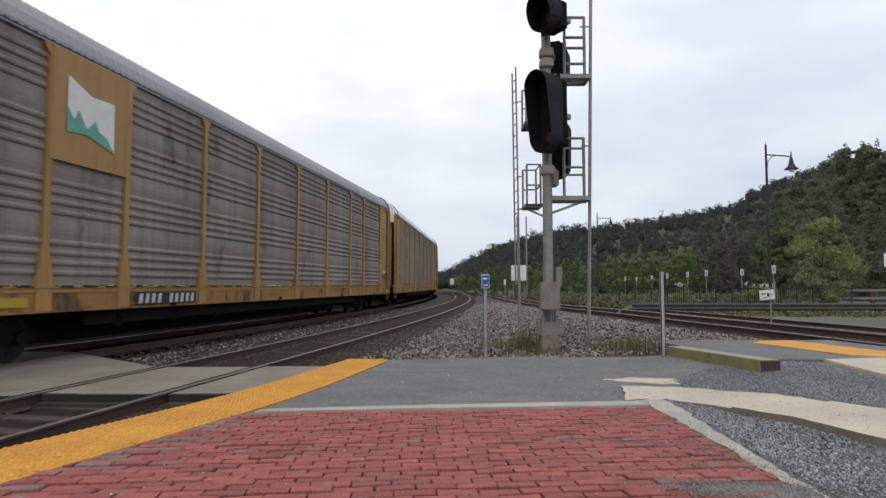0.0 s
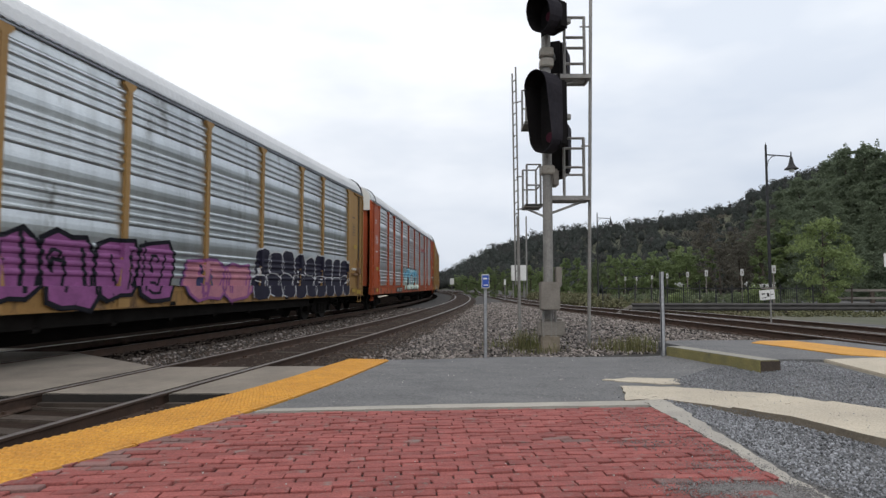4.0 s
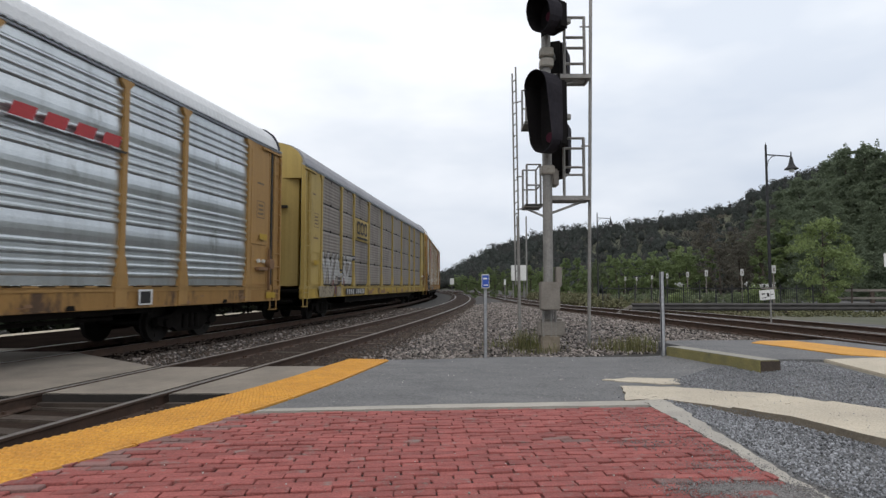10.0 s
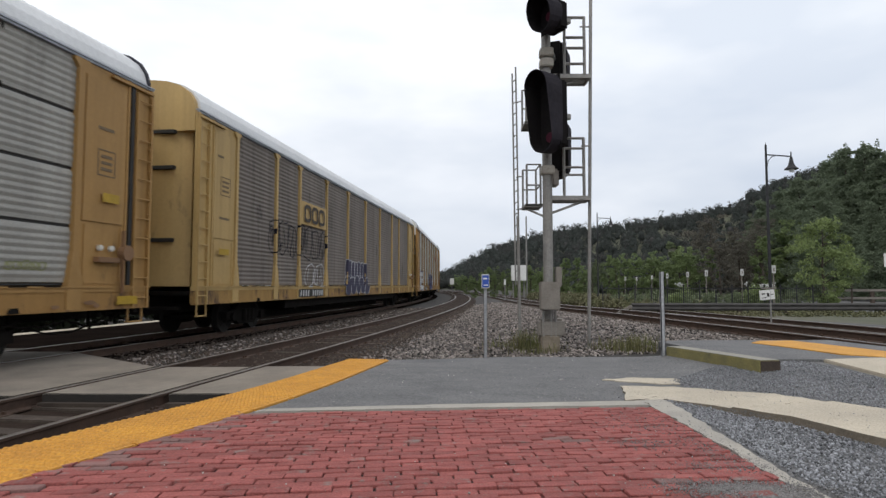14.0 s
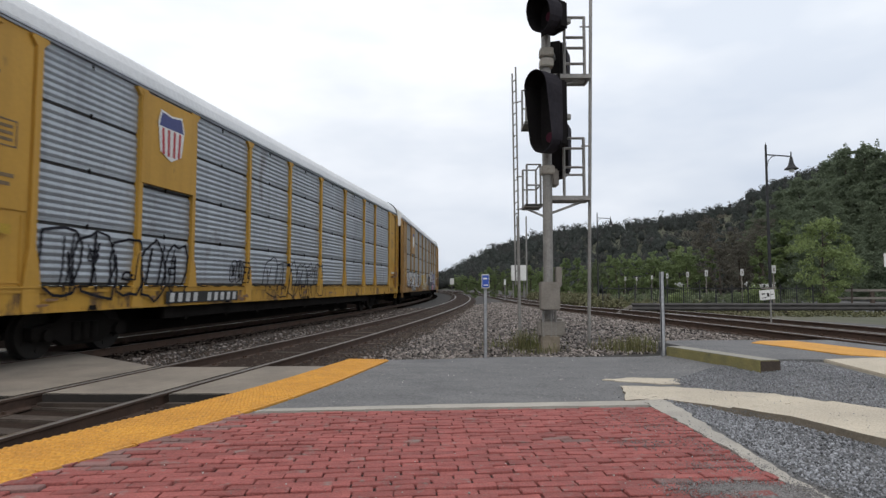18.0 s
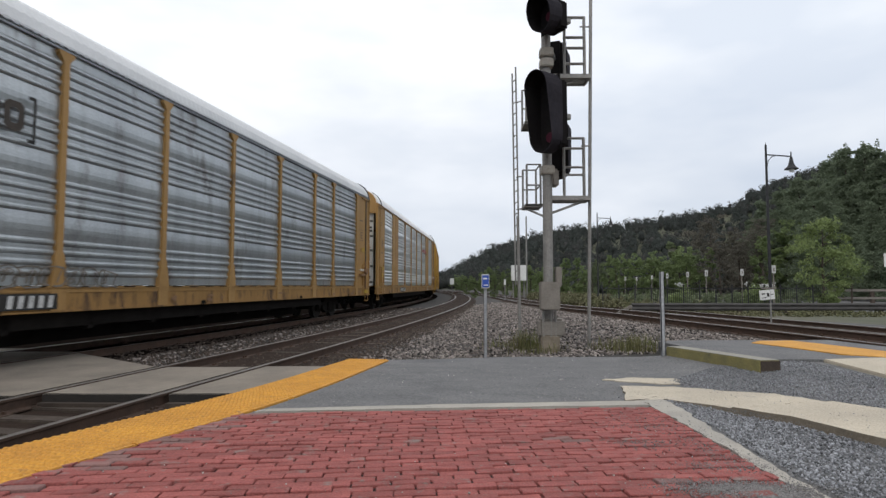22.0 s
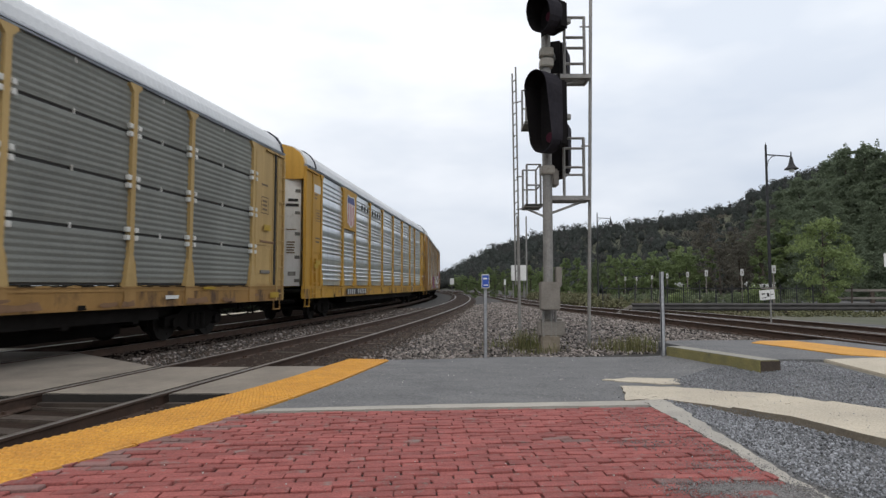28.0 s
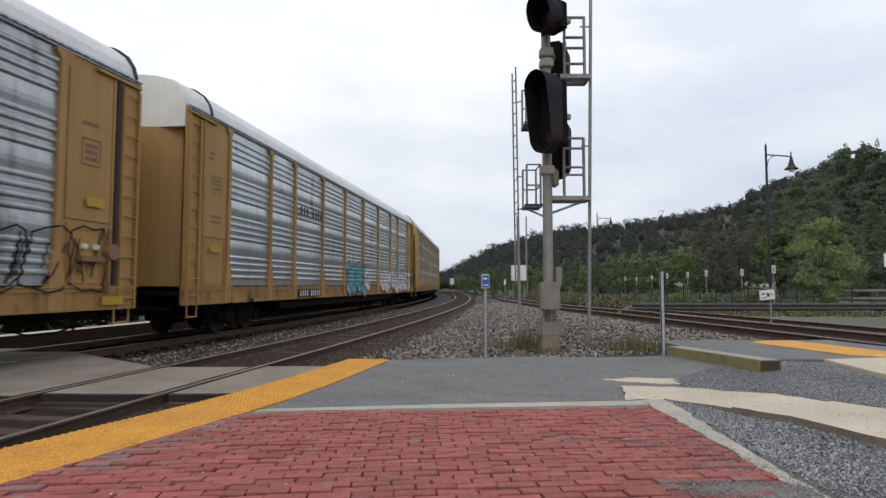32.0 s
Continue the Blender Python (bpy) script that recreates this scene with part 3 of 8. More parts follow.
def make_bricks():
    """Running-bond clay pavers; courses run across the platform."""
    floor = thing("brick_paving", "red clay brick paving in running bond", "brick paving", kind="structure")
    rng = random.Random(11)
    shapes = []
    for k in range(4):
        bm = box_bm(-BRICK_L / 2 + GAP_X, BRICK_L / 2 - GAP_X, -BRICK_W / 2 + GAP_Y, BRICK_W / 2 - GAP_Y, -.03, 0.0)
        top = [e for e in bm.edges if all(v.co.z > -.001 for v in e.verts)]
        bmesh.ops.bevel(bm, geom=top, offset=0.004, segments=1, affect="EDGES")
        for v in bm.verts:
            v.co += Vector((rng.uniform(-1, 1), rng.uniform(-1, 1), rng.uniform(-1, 1))) * 0.0022
        me = bpy.data.meshes.new("brick")
        bm.to_mesh(me)
        bm.free()
        me.materials.append(brick_m)
        shapes.append(me)
    rest_v, rest_f, dark_v, dark_f = [], [], [], []
    row = 0
    y = 4.665
    made = 0
    skew = math.tan(radians(5.0))
    while y > -1.5:
        x = -3.7 + (BRICK_L / 2 if row % 2 else 0) + rng.uniform(-.02, .02)
        wave = rng.uniform(-.004, .004)
        while x < 1.85:
            yy = y + x * skew + 0.07 + wave + .006 * math.sin(x * 2.1 + row * .35)
            inner = inner_edge(yy)
            if x + BRICK_L * .5 > inner + .01 and x - BRICK_L * .5 < outer_brick(yy) - .015:
                z = platform_z(x, yy) + rng.gauss(0, .0026)
                tilt = -math.degrees(math.atan((platform_z(x, yy - .05) - platform_z(x, yy + .05)) / .1))
                m = pose(x + rng.uniform(-.002, .002), yy + rng.uniform(-.003, .003), z, tilt + rng.gauss(0, 1.3), rng.gauss(0, .7), 5.0 + rng.gauss(0, 1.0)) @ Matrix.Diagonal((rng.uniform(.972, 1.004), rng.uniform(.95, 1.01), 1, 1))
                grimy = rng.random() < (.5 if x - inner < .13 else .2 if x - inner < .3 else .015)
                if 2.5 < yy < 3.6 and made < 300 and -.5 < x < 1.45 and not grimy:
                    part("brick", shapes[rng.randrange(4)], None, floor, at=m)
                    made += 1
                else:
                    tv, tf = (dark_v, dark_f) if grimy else (rest_v, rest_f)
                    k = len(tv)
                    me = shapes[rng.randrange(4)]
                    for v in me.vertices:
                        p = m @ v.co
                        tv.append((min(max(p.x, inner_edge(p.y) + .003), outer_brick(p.y)), p.y, p.z))
                    tf += [tuple(k + i for i in p.vertices) for p in me.polygons]
            x += BRICK_L
        y -= BRICK_W
        row += 1
    tagged(part("grimy_bricks", mesh_from("grimy_bricks", dark_v, dark_f, grey_brick_m), None, floor), kind="stuff")
    tagged(part("brick_field", mesh_from("brick_field", rest_v, rest_f, brick_far_m), None, floor), kind="stuff")
    bed = [(inner_edge(-1.5) - .05, -1.5), (1.6, -1.5), (1.6, 2.7), (1.725, 4.98), (inner_edge(4.67) - .05, 4.67), (inner_edge(3.4) - .05, 3.4), (inner_edge(2.5) - .05, 2.5)]
    vs = [(x, y, platform_z(x, y) - 0.015) for x, y in bed]
    part("sand_bed", mesh_from("sand_bed", vs, [tuple(range(len(vs)))], joint_m), None, floor)


def rough(pts, amp=.012, step=.11, seed=1):
    """A worn outline: more points along each side, each a little off the line."""
    r = random.Random(seed)
    out = []
    for a, b in zip(pts, pts[1:] + pts[:1]):
        a, b = Vector(a), Vector(b)
        l = (b - a).length
        n = max(1, int(l / step))
        d = Vector((b.y - a.y, a.x - b.x, 0)) / max(l, 1e-6)
        for i in range(n):
            p = a.lerp(b, i / n)
            out.append(tuple(p + d * (r.uniform(-amp, amp) if i else 0)))
    return out


def make_edgings():
    edge = thing("concrete_edging", "narrow pale concrete band edging the brick paving", "edging", kind="structure")
    z = 0.004
    slab("band", rough([on_platform(-1.48, 4.68, z), on_platform(0, 4.85, z), on_platform(1.73, 4.995, z), on_platform(1.73, 5.22, z),
                  on_platform(0, 5.02, z), on_platform(-1.42, 4.80, z)], .006), .1, kerb_m, edge)
    slab("band", rough([on_platform(1.60, -1.5, z), on_platform(1.69, -1.5, z), on_platform(1.675, 2.6, z), on_platform(1.70, 3.05, z), on_platform(1.755, 3.5, z), on_platform(1.80, 3.86, z),
                  on_platform(1.83, 4.15, z), on_platform(1.93, 4.87, z), on_platform(1.95, 5.30, z), on_platform(1.735, 5.22, z), on_platform(1.735, 5.0, z), on_platform(1.60, 2.6, z)], .02, .07), .1, kerb_m, edge)


def make_tactile():
    strip = thing("tactile_strip", "yellow tactile warning strip along the platform edge", "tactile paving", kind="structure")
    W, T = 0.645, 0.61
    bm = box_bm(0, W, 0, T - .004, -.05, 0, 0.004)
    for i in range(17):
        for j in range(10):
            x, y = 0.045 + i * (W - .09) / 16, 0.031 + j * T / 10
            bmesh.ops.create_cone(bm, cap_ends=True, segments=6, radius1=.0255, radius2=.013, depth=.013, matrix=Matrix.Translation((x, y, .006)))
    me = bpy.data.meshes.new("tactile_tile")
    bm.to_mesh(me)
    bm.free()
    me.materials.append(yellow_m)
    y = -4.0
    while True:
        # one tile's length along the outer edge
        o = Vector((near_edge(y), y, 0))
        y2 = y + T * .95
        while math.hypot(near_edge(y2) - o.x, y2 - y) < T:
            y2 += .002
        if y2 > 9.62:
            break
        d = (Vector((near_edge(y2), y2, 0)) - o).normalized()
        n = Vector((d.y, -d.x, 0))
        p, q = o + n * (W / 2), o + n * (W / 2) + d * T
        z0, z1 = platform_z(p.x, p.y), platform_z(q.x, q.y)
        rot = Matrix.Rotation(-math.atan2(d.x, d.y), 4, "Z") @ Matrix.Rotation(math.atan2(z1 - z0, T), 4, "X")
        part("tactile_tile", me, None, strip, at=Matrix.Translation((o.x, o.y, z0 + 0.006)) @ rot)
        y = y2


def make_right_side():
    walkp = thing("concrete_walk", "pale tan concrete walk slabs edged by gravel", "footpath", kind="structure")
    z = 0.03

    def pts(*xy, up=z):
        return [on_platform(x, y, up) for x, y in xy]
    slab("walk_slab", rough(pts((1.60, 5.23), (1.98, 5.30), (2.16, 5.07), (2.32, 4.835), (3.19, 4.965), (3.03, 5.42), (2.76, 5.64), (2.36, 6.10), (1.84, 6.16), up=.004), .03), .14, concrete_m, walkp, side=stained_m)
    slab("walk_slab", rough(pts((2.32, 4.79), (2.55, 4.38), (2.69, 3.65), (2.85, 2.38), (3.0, 0), (4.2, 0), (3.9, 2.71), (3.45, 4.33), (3.2, 4.9), up=.02), .016), .14, concrete_m, walkp, side=stained_m)
    slab("worn_patch", rough(pts((1.80, 6.74), (2.14, 6.93), (2.62, 6.75), (2.52, 6.30), (2.28, 6.42), (2.05, 6.56), up=-.004), .04, .08), .05, concrete_m, walkp)
    far = thing("farther_platform", "asphalt and concrete platform beside the other track", "platform", kind="structure")
    slab("asphalt_deck", [(3.95, 7.39, .38), (4.72, 7.37, .38), (5.62, 7.54, .38), (6.35, 5.96, .38), (6.9, 2.71, .38), (7.25, 0, .38), (8.4, 0, .37), (7.6, 4.33, .37), (6.95, 7.58, .37),
                          (6.55, 10.07, .37), (4.0, 9.91, .38), (3.6, 9.91, .36), (3.75, 8.23, .37)], .3, asphalt_m, far)
    slab("concrete_deck", [(4.72, 7.36, .386), (4.53, 6.09, .386), (4.6, 3.25, .386), (4.9, 0, .386), (7.2, 0, .386), (6.85, 2.71, .386), (6.3, 5.96, .386), (5.58, 7.53, .386)], .3, concrete_m, far, bevel=.01)
    tact = [(4.92, 9.45, .386), (5.24, 9.79, .386), (5.78, 9.81, .386), (6.03, 8.84, .386), (6.2, 8.02, .386), (6.75, 5.63, .386), (7.3, 2.17, .386), (7.6, 0, .386), (7.0, 0, .386), (6.7, 2.17, .386),
            (6.15, 5.63, .386), (5.64, 7.56, .386), (5.31, 7.91, .386), (5.12, 8.77, .386)]
    slab("tactile_band", tact, .05, yellow_m, far)
    # timber kerb
    beam = thing("timber_beam", "long mossy squared timber lying beside the walkway", "timber")
    a, b = Vector((3.30, 8.77, 0)), Vector((3.56, 6.67, 0))
    d = (b - a).normalized()
    n = Vector((-d.y, d.x, 0))
    L = (b - a).length
    bm = box_bm(0, L, 0, .26, -.06, .195, .012)
    m = Matrix(((d.x, n.x, 0, a.x), (d.y, n.y, 0, a.y), (0, 0, 1, .20), (0, 0, 0, 1)))
    m = m @ Matrix.Rotation(-math.atan2(.06, L), 4, "Y")
    part("beam", bm, mossy_m, beam, at=m)
    # brown end plate set darker than the timber, the end's shade included
    part("beam_end", box_bm(L, L + .006, .012, .248, -.05, .185), tie_m, beam, "dark brown end face with its shade in the colour", at=m)
    part("beam_top", box_bm(.01, L - .01, .012, .25, .19, .199, .003), timber_top_m, beam, "grey weathered upper face", at=m)


def make_gravel():
    rng = random.Random(21)
    spots = []
    for _ in range(90000):
        y = rng.uniform(1.9, 8.8)
        x = rng.uniform(1.7, 4.7)
        edge = float(np.interp(y, [1.9, 2.4, 3.65, 4.38, 4.8, 5.4], [2.9, 2.85, 2.69, 2.55, 2.31, 2.02]))
        inner = float(np.interp(y, [1.9, 2.7, 3.68, 4.1, 5.3], [1.73, 1.73, 1.81, 1.87, 1.95]))
        outer = float(np.interp(y, [1.9, 2.7, 4.3, 4.9, 5.3, 5.7, 6.0, 6.6, 7.4], [4.0, 3.9, 3.45, 3.24, 3.1, 2.82, 2.5, 2.5, 3.4]))
        lower = inner < x < edge and y < 5.35
        upper = outer < x < min(4.5, 4.9 - 0.0 * y) and y < 7.4
        if lower or upper and rng.random() < 0.8:
            spots.append((x, y, platform_z(x, y) - (.004 + sunk(x, y) if lower else .004), (rng.uniform(.003, .0075) if rng.random() < .8 else rng.uniform(.006, .0115)) if lower else rng.uniform(.0025, .0075)))
    for _ in range(900):
        x, y = rng.uniform(1.2, 4.2), rng.uniform(2.5, 7.5)
        if not gravel_zone(x, y):
            spots.append((x, y, platform_z(x, y) + (.022 if x > 2.3 else .005), rng.uniform(.002, .006)))
    grit = []
    for cx, cy, rx, ry, n in ((1.36, 2.72, .17, .06, 5200), (1.5, 2.58, .09, .08, 3600), (1.45, 3.1, .12, .05, 500), (1.2, 3.6, .12, .08, 500), (1.4, 4.1, .15, .12, 350), (1.52, 3.4, .06, .3, 500), (2.1, 5.9, .3, .2, 900), (1.95, 5.5, .12, .25, 700), (2.5, 5.3, .3, .3, 500), (2.4, 4.7, .1, .3, 900), (1.67, 3.2, .04, .5, 400), (1.5, 4.4, .2, .25, 250)):
        for _ in range(n):
            x, y = rng.gauss(cx, rx), rng.gauss(cy, ry)
            grit.append((x, y, platform_z(x, y) + .003, rng.uniform(.0015, .0042)))
    rocks("grit", grit, mat("dark_grit", (0.20, 0.192, 0.188), (0.14, 0.134, 0.131), scale=1.0, rough=0.95, island=0.35, bump=0.1), "dark sandy grit washed over the bricks", fine=True)
    flecks = []
    for _ in range(170):
        x, y = rng.uniform(-2.2, 1.55), 2.4 + 2.4 * rng.random() ** 1.5
        flecks.append((x, y, platform_z(x, y) + .003, rng.uniform(.002, .005)))
    for _ in range(260):
        x, y = rng.uniform(-1.4, 3.0), rng.uniform(5.2, 9.2)
        flecks.append((x, y, platform_z(x, y) - .008, rng.uniform(.003, .007)))
    rocks("pebbles", flecks, mat("pale_pebble", (0.5, 0.48, 0.45), (0.3, 0.28, 0.26), scale=2.0, rough=0.9, island=0.4, bump=0), "tiny pale pebbles scattered on the paving", fine=True)
    rocks("gravel", spots, grey_stone_m, "loose blue-grey gravel beside the concrete walk", fine=True)


make_ground()
make_stones()
make_tracks()
make_platform()
make_edgings()
make_tactile()
make_right_side()
make_gravel()


# ------------------------------------------------------------------ the train
PITCH, HALF, SIDE = 28.6, 13.62, 1.57
SILL0, SILL1, EAVE = 0.84, 1.275, 5.42
RIB0 = 1.21
CACHE = {}


def paint(name, c, dirt=(0.10, 0.065, 0.035), vary=0.0, dirt_at=0.63, rough=0.6):
    return mat(name, c, tuple(v * 0.82 for v in c), scale=0.9, rough=rough, bump=0.03, fine=14, streak=3.0, dirt=dirt, dirt_at=dirt_at, vary=vary, drip=0.16, speck=0.1)


tan_m = paint("tan_yellow_paint", (0.39, 0.226, 0.076))
yel_m = paint("vivid_yellow_paint", (0.52, 0.29, 0.045))
pale_m = paint("faded_pale_yellow_paint", (0.44, 0.32, 0.10))
cream_m = paint("cream_yellow_paint", (0.50, 0.34, 0.135))
orange_m = paint("orange_paint", (0.45, 0.085, 0.022))
silver_m = mat("bright_galvanised_panel", (0.645, 0.685, 0.705), (0.485, 0.515, 0.535), scale=0.55, rough=0.32, metal=0.80, bump=0.08, streak=2.5,
               dirt=(0.22, 0.22, 0.21), dirt_at=0.58, drip=0.2)
bright_m = mat("shiny_galvanised_panel", (0.84, 0.87, 0.885), (0.66, 0.69, 0.71), scale=0.5, rough=0.30, metal=0.80, bump=0.08, streak=2.5,
               dirt=(0.30, 0.30, 0.29), dirt_at=0.6, drip=0.18)
grey_m = mat("dull_galvanised_panel", (0.385, 0.415, 0.45), (0.29, 0.315, 0.345), scale=0.5, rough=0.45, metal=0.5, bump=0.08, streak=2.5,
             dirt=(0.18, 0.175, 0.17), dirt_at=0.6, drip=0.16)
dun_m = mat("dusty_grey_panel", (0.365, 0.355, 0.325), (0.275, 0.268, 0.247), scale=0.5, rough=0.62, metal=0.2, bump=0.08, streak=2.5,
            dirt=(0.13, 0.125, 0.115), dirt_at=0.6, drip=0.2)
mid_m = mat("weathered_galvanised_panel", (0.46, 0.49, 0.51), (0.345, 0.37, 0.39), scale=0.5, rough=0.36, metal=0.65, bump=0.08, streak=2.5,
            dirt=(0.22, 0.22, 0.215), dirt_at=0.56, drip=0.22)
drab_m = mat("grimy_panel", (0.28, 0.25, 0.225), (0.19, 0.17, 0.155), scale=0.5, rough=0.75, metal=0.1, bump=0.1, streak=2.5,
             dirt=(0.08, 0.072, 0.065), dirt_at=0.58, drip=0.25)
brown_panel_m = mat("brown_grimed_panel", (0.235, 0.205, 0.18), (0.16, 0.138, 0.122), scale=0.5, rough=0.78, metal=0.1, bump=0.1, streak=2.5,
                    dirt=(0.07, 0.06, 0.052), dirt_at=0.58, drip=0.25)
olive_m = mat("grimy_olive_panel", (0.235, 0.24, 0.215), (0.165, 0.168, 0.152), scale=0.6, rough=0.75, metal=0.1, bump=0.1, streak=2.5)
roof_m = mat("pale_roof_sheet", (0.66, 0.67, 0.68), (0.54, 0.55, 0.56), scale=0.5, rough=0.55, metal=0.15, bump=0.08)
roof_white_m = mat("white_roof_sheet", (0.80, 0.80, 0.80), (0.70, 0.70, 0.71), scale=0.5, rough=0.55, bump=0.08)
roof_dark_m = mat("grey_roof_sheet", (0.32, 0.32, 0.34), (0.25, 0.25, 0.27), scale=0.5, rough=0.6, metal=0.15, bump=0.08)
dirty_panel_m = mat("sooty_door_leaf", (0.33, 0.32, 0.29), (0.22, 0.21, 0.19), scale=1.5, rough=0.7, bump=0.06, dirt=(0.12, 0.10, 0.08), dirt_at=0.5, drip=0.25)
beam_grey_m = mat("grey_door_beam", (0.16, 0.155, 0.14), (0.11, 0.105, 0.095), scale=2, rough=0.7, bump=0.06)
cap_m = mat("white_end_paint", (0.70, 0.69, 0.66), (0.58, 0.57, 0.53), scale=0.9, rough=0.6, bump=0.06, dirt=(0.3, 0.26, 0.2), dirt_at=0.62)
plate_m = mat("black_plate_and_gap_shade", (0.02, 0.019, 0.018), (0.03, 0.028, 0.026), scale=5, rough=0.7, bump=0)
rim_m = mat("black_rubber_seal", (0.016, 0.017, 0.028), (0.028, 0.028, 0.036), scale=4, rough=0.7, bump=0)
faded_m = mat("faded_stencil", (0.19, 0.13, 0.07), (0.14, 0.10, 0.06), scale=6, rough=0.7, bump=0)
stencil_m = mat("white_stencil", (0.55, 0.55, 0.54), (0.4, 0.4, 0.39), scale=6, rough=0.7, bump=0)
haze_m = mat("thin_white_spray", (0.42, 0.42, 0.41), (0.28, 0.27, 0.26), scale=1.6, rough=0.7, bump=0)
ink_m = mat("black_spray", (0.011, 0.011, 0.016), (0.02, 0.02, 0.026), scale=4, rough=0.8, bump=0, spec=0.15)
chalk_m = mat("white_spray", (0.62, 0.62, 0.63), (0.5, 0.5, 0.51), scale=3, rough=0.6, bump=0)
navy_m = mat("navy_spray", (0.03, 0.035, 0.11), (0.022, 0.025, 0.08), scale=3, rough=0.6, bump=0)
smoke_m = mat("dark_grey_spray", (0.055, 0.05, 0.047), (0.085, 0.078, 0.072), scale=4, rough=0.75, bump=0)
dusk_m = mat("dusky_navy_spray", (0.05, 0.047, 0.085), (0.038, 0.036, 0.065), scale=3, rough=0.7, bump=0)
violet_black_m = mat("violet_black_spray", (0.022, 0.020, 0.040), (0.014, 0.013, 0.026), scale=3, rough=0.6, bump=0, spec=0.2)
murky_m = mat("murky_violet_spray", (0.105, 0.095, 0.13), (0.07, 0.063, 0.095), scale=2, rough=0.75, bump=0)
cream_spray_m = mat("dirty_cream_spray", (0.33, 0.285, 0.20), (0.22, 0.185, 0.13), scale=2.5, rough=0.75, bump=0, dirt=(0.12, 0.09, 0.06), dirt_at=0.5)
rose_spray_m = mat("dull_rose_spray", (0.20, 0.10, 0.095), (0.14, 0.07, 0.066), scale=2.5, rough=0.75, bump=0)
lilac_m = mat("lilac_spray", (0.34, 0.325, 0.46), (0.27, 0.255, 0.38), scale=2, rough=0.7, bump=0)
pale_spray_m = mat("dulled_white_spray", (0.56, 0.55, 0.555), (0.45, 0.44, 0.455), scale=2, rough=0.7, bump=0)
moss_spray_m = mat("yellow_green_spray", (0.26, 0.27, 0.12), (0.21, 0.21, 0.12), scale=2, rough=0.75, bump=0)


def graded(name, stops, z0, z1):
    """Spray paint faded from one colour to the next over its height."""
    m = mat(name, (0.5, 0.5, 0.5), rough=0.6, bump=0)
    nt = m.node_tree
    N, K = nt.nodes.new, nt.links.new
    tc, sep, mr, rp, nz, ad = N("ShaderNodeTexCoord"), N("ShaderNodeSeparateXYZ"), N("ShaderNodeMapRange"), N("ShaderNodeValToRGB"), N("ShaderNodeTexNoise"), N("ShaderNodeMath")
    K(tc.outputs["Object"], sep.inputs[0])
    K(sep.outputs["Z"], mr.inputs["Value"])
    mr.inputs["From Min"].default_value, mr.inputs["From Max"].default_value = z0, z1
    nz.inputs["Scale"].default_value = 2.2
    K(tc.outputs["Object"], nz.inputs["Vector"])
    ad.operation = "MULTIPLY_ADD"
    ad.inputs[1].default_value = 0.5
    K(nz.outputs["Fac"], ad.inputs[0])
    K(mr.outputs["Result"], ad.inputs[2])
    e = rp.color_ramp.elements
    e[0].position, e[0].color = stops[0][0], (*stops[0][1], 1)
    e[1].position, e[1].color = stops[-1][0], (*stops[-1][1], 1)
    for p, c in stops[1:-1]:
        e.new(p).color = (*c, 1)
    K(ad.outputs[0], rp.inputs["Fac"])
    K(rp.outputs["Color"], nt.nodes["Principled BSDF"].inputs["Base Color"])
    return m


icy_m = graded("icy_blue_spray", [(.15, (.22, .30, .16)), (.45, (.55, .62, .55)), (.62, (.30, .52, .58)), (.85, (.10, .34, .50)), (1.0, (.40, .62, .68))], .93, 2.9)
violet_m = mat("faint_violet_spray", (0.30, 0.23, 0.40), (0.24, 0.18, 0.33), scale=3, rough=0.6, bump=0)
plum_m = mat("plum_spray", (0.16, 0.045, 0.13), (0.12, 0.035, 0.10), scale=3, rough=0.6, bump=0)
aqua_m = mat("turquoise_spray", (0.13, 0.40, 0.36), (0.10, 0.28, 0.36), scale=1.5, rough=0.6, bump=0)
purple_m = mat("purple_spray", (0.30, 0.09, 0.26), (0.2, 0.06, 0.18), scale=3, rough=0.6, bump=0)
pink_m = mat("pink_spray", (0.48, 0.2, 0.24), (0.38, 0.15, 0.2), scale=3, rough=0.6, bump=0)
green_m = mat("green_spray", (0.12, 0.40, 0.16), (0.09, 0.3, 0.12), scale=3, rough=0.6, bump=0)
teal_m = mat("teal_decal", (0.12, 0.36, 0.28), (0.1, 0.3, 0.24), scale=3, rough=0.5, bump=0)
red_m = mat("red_decal", (0.42, 0.035, 0.04), (0.36, 0.03, 0.035), scale=3, rough=0.5, bump=0)
sticker_m = mat("yellow_sticker", (0.44, 0.285, 0.025), (0.38, 0.245, 0.025), scale=3, rough=0.5, bump=0)
decal_blue_m = mat("navy_decal", (0.05, 0.06, 0.2), (0.04, 0.05, 0.17), scale=3, rough=0.5, bump=0)
BAYS = [1.9, 4.45, 6.35, 9.1, 11.9, 14.75, 17.6, 20.45, 22.4, 25.3]


def cached(key, build):
    if key not in CACHE:
        CACHE[key] = build()
    return CACHE[key]


def bm_mesh(name, bm, material):
    me = bpy.data.meshes.new(name)
    bm.to_mesh(me)
    bm.free()
    me.materials.append(material)
    return me


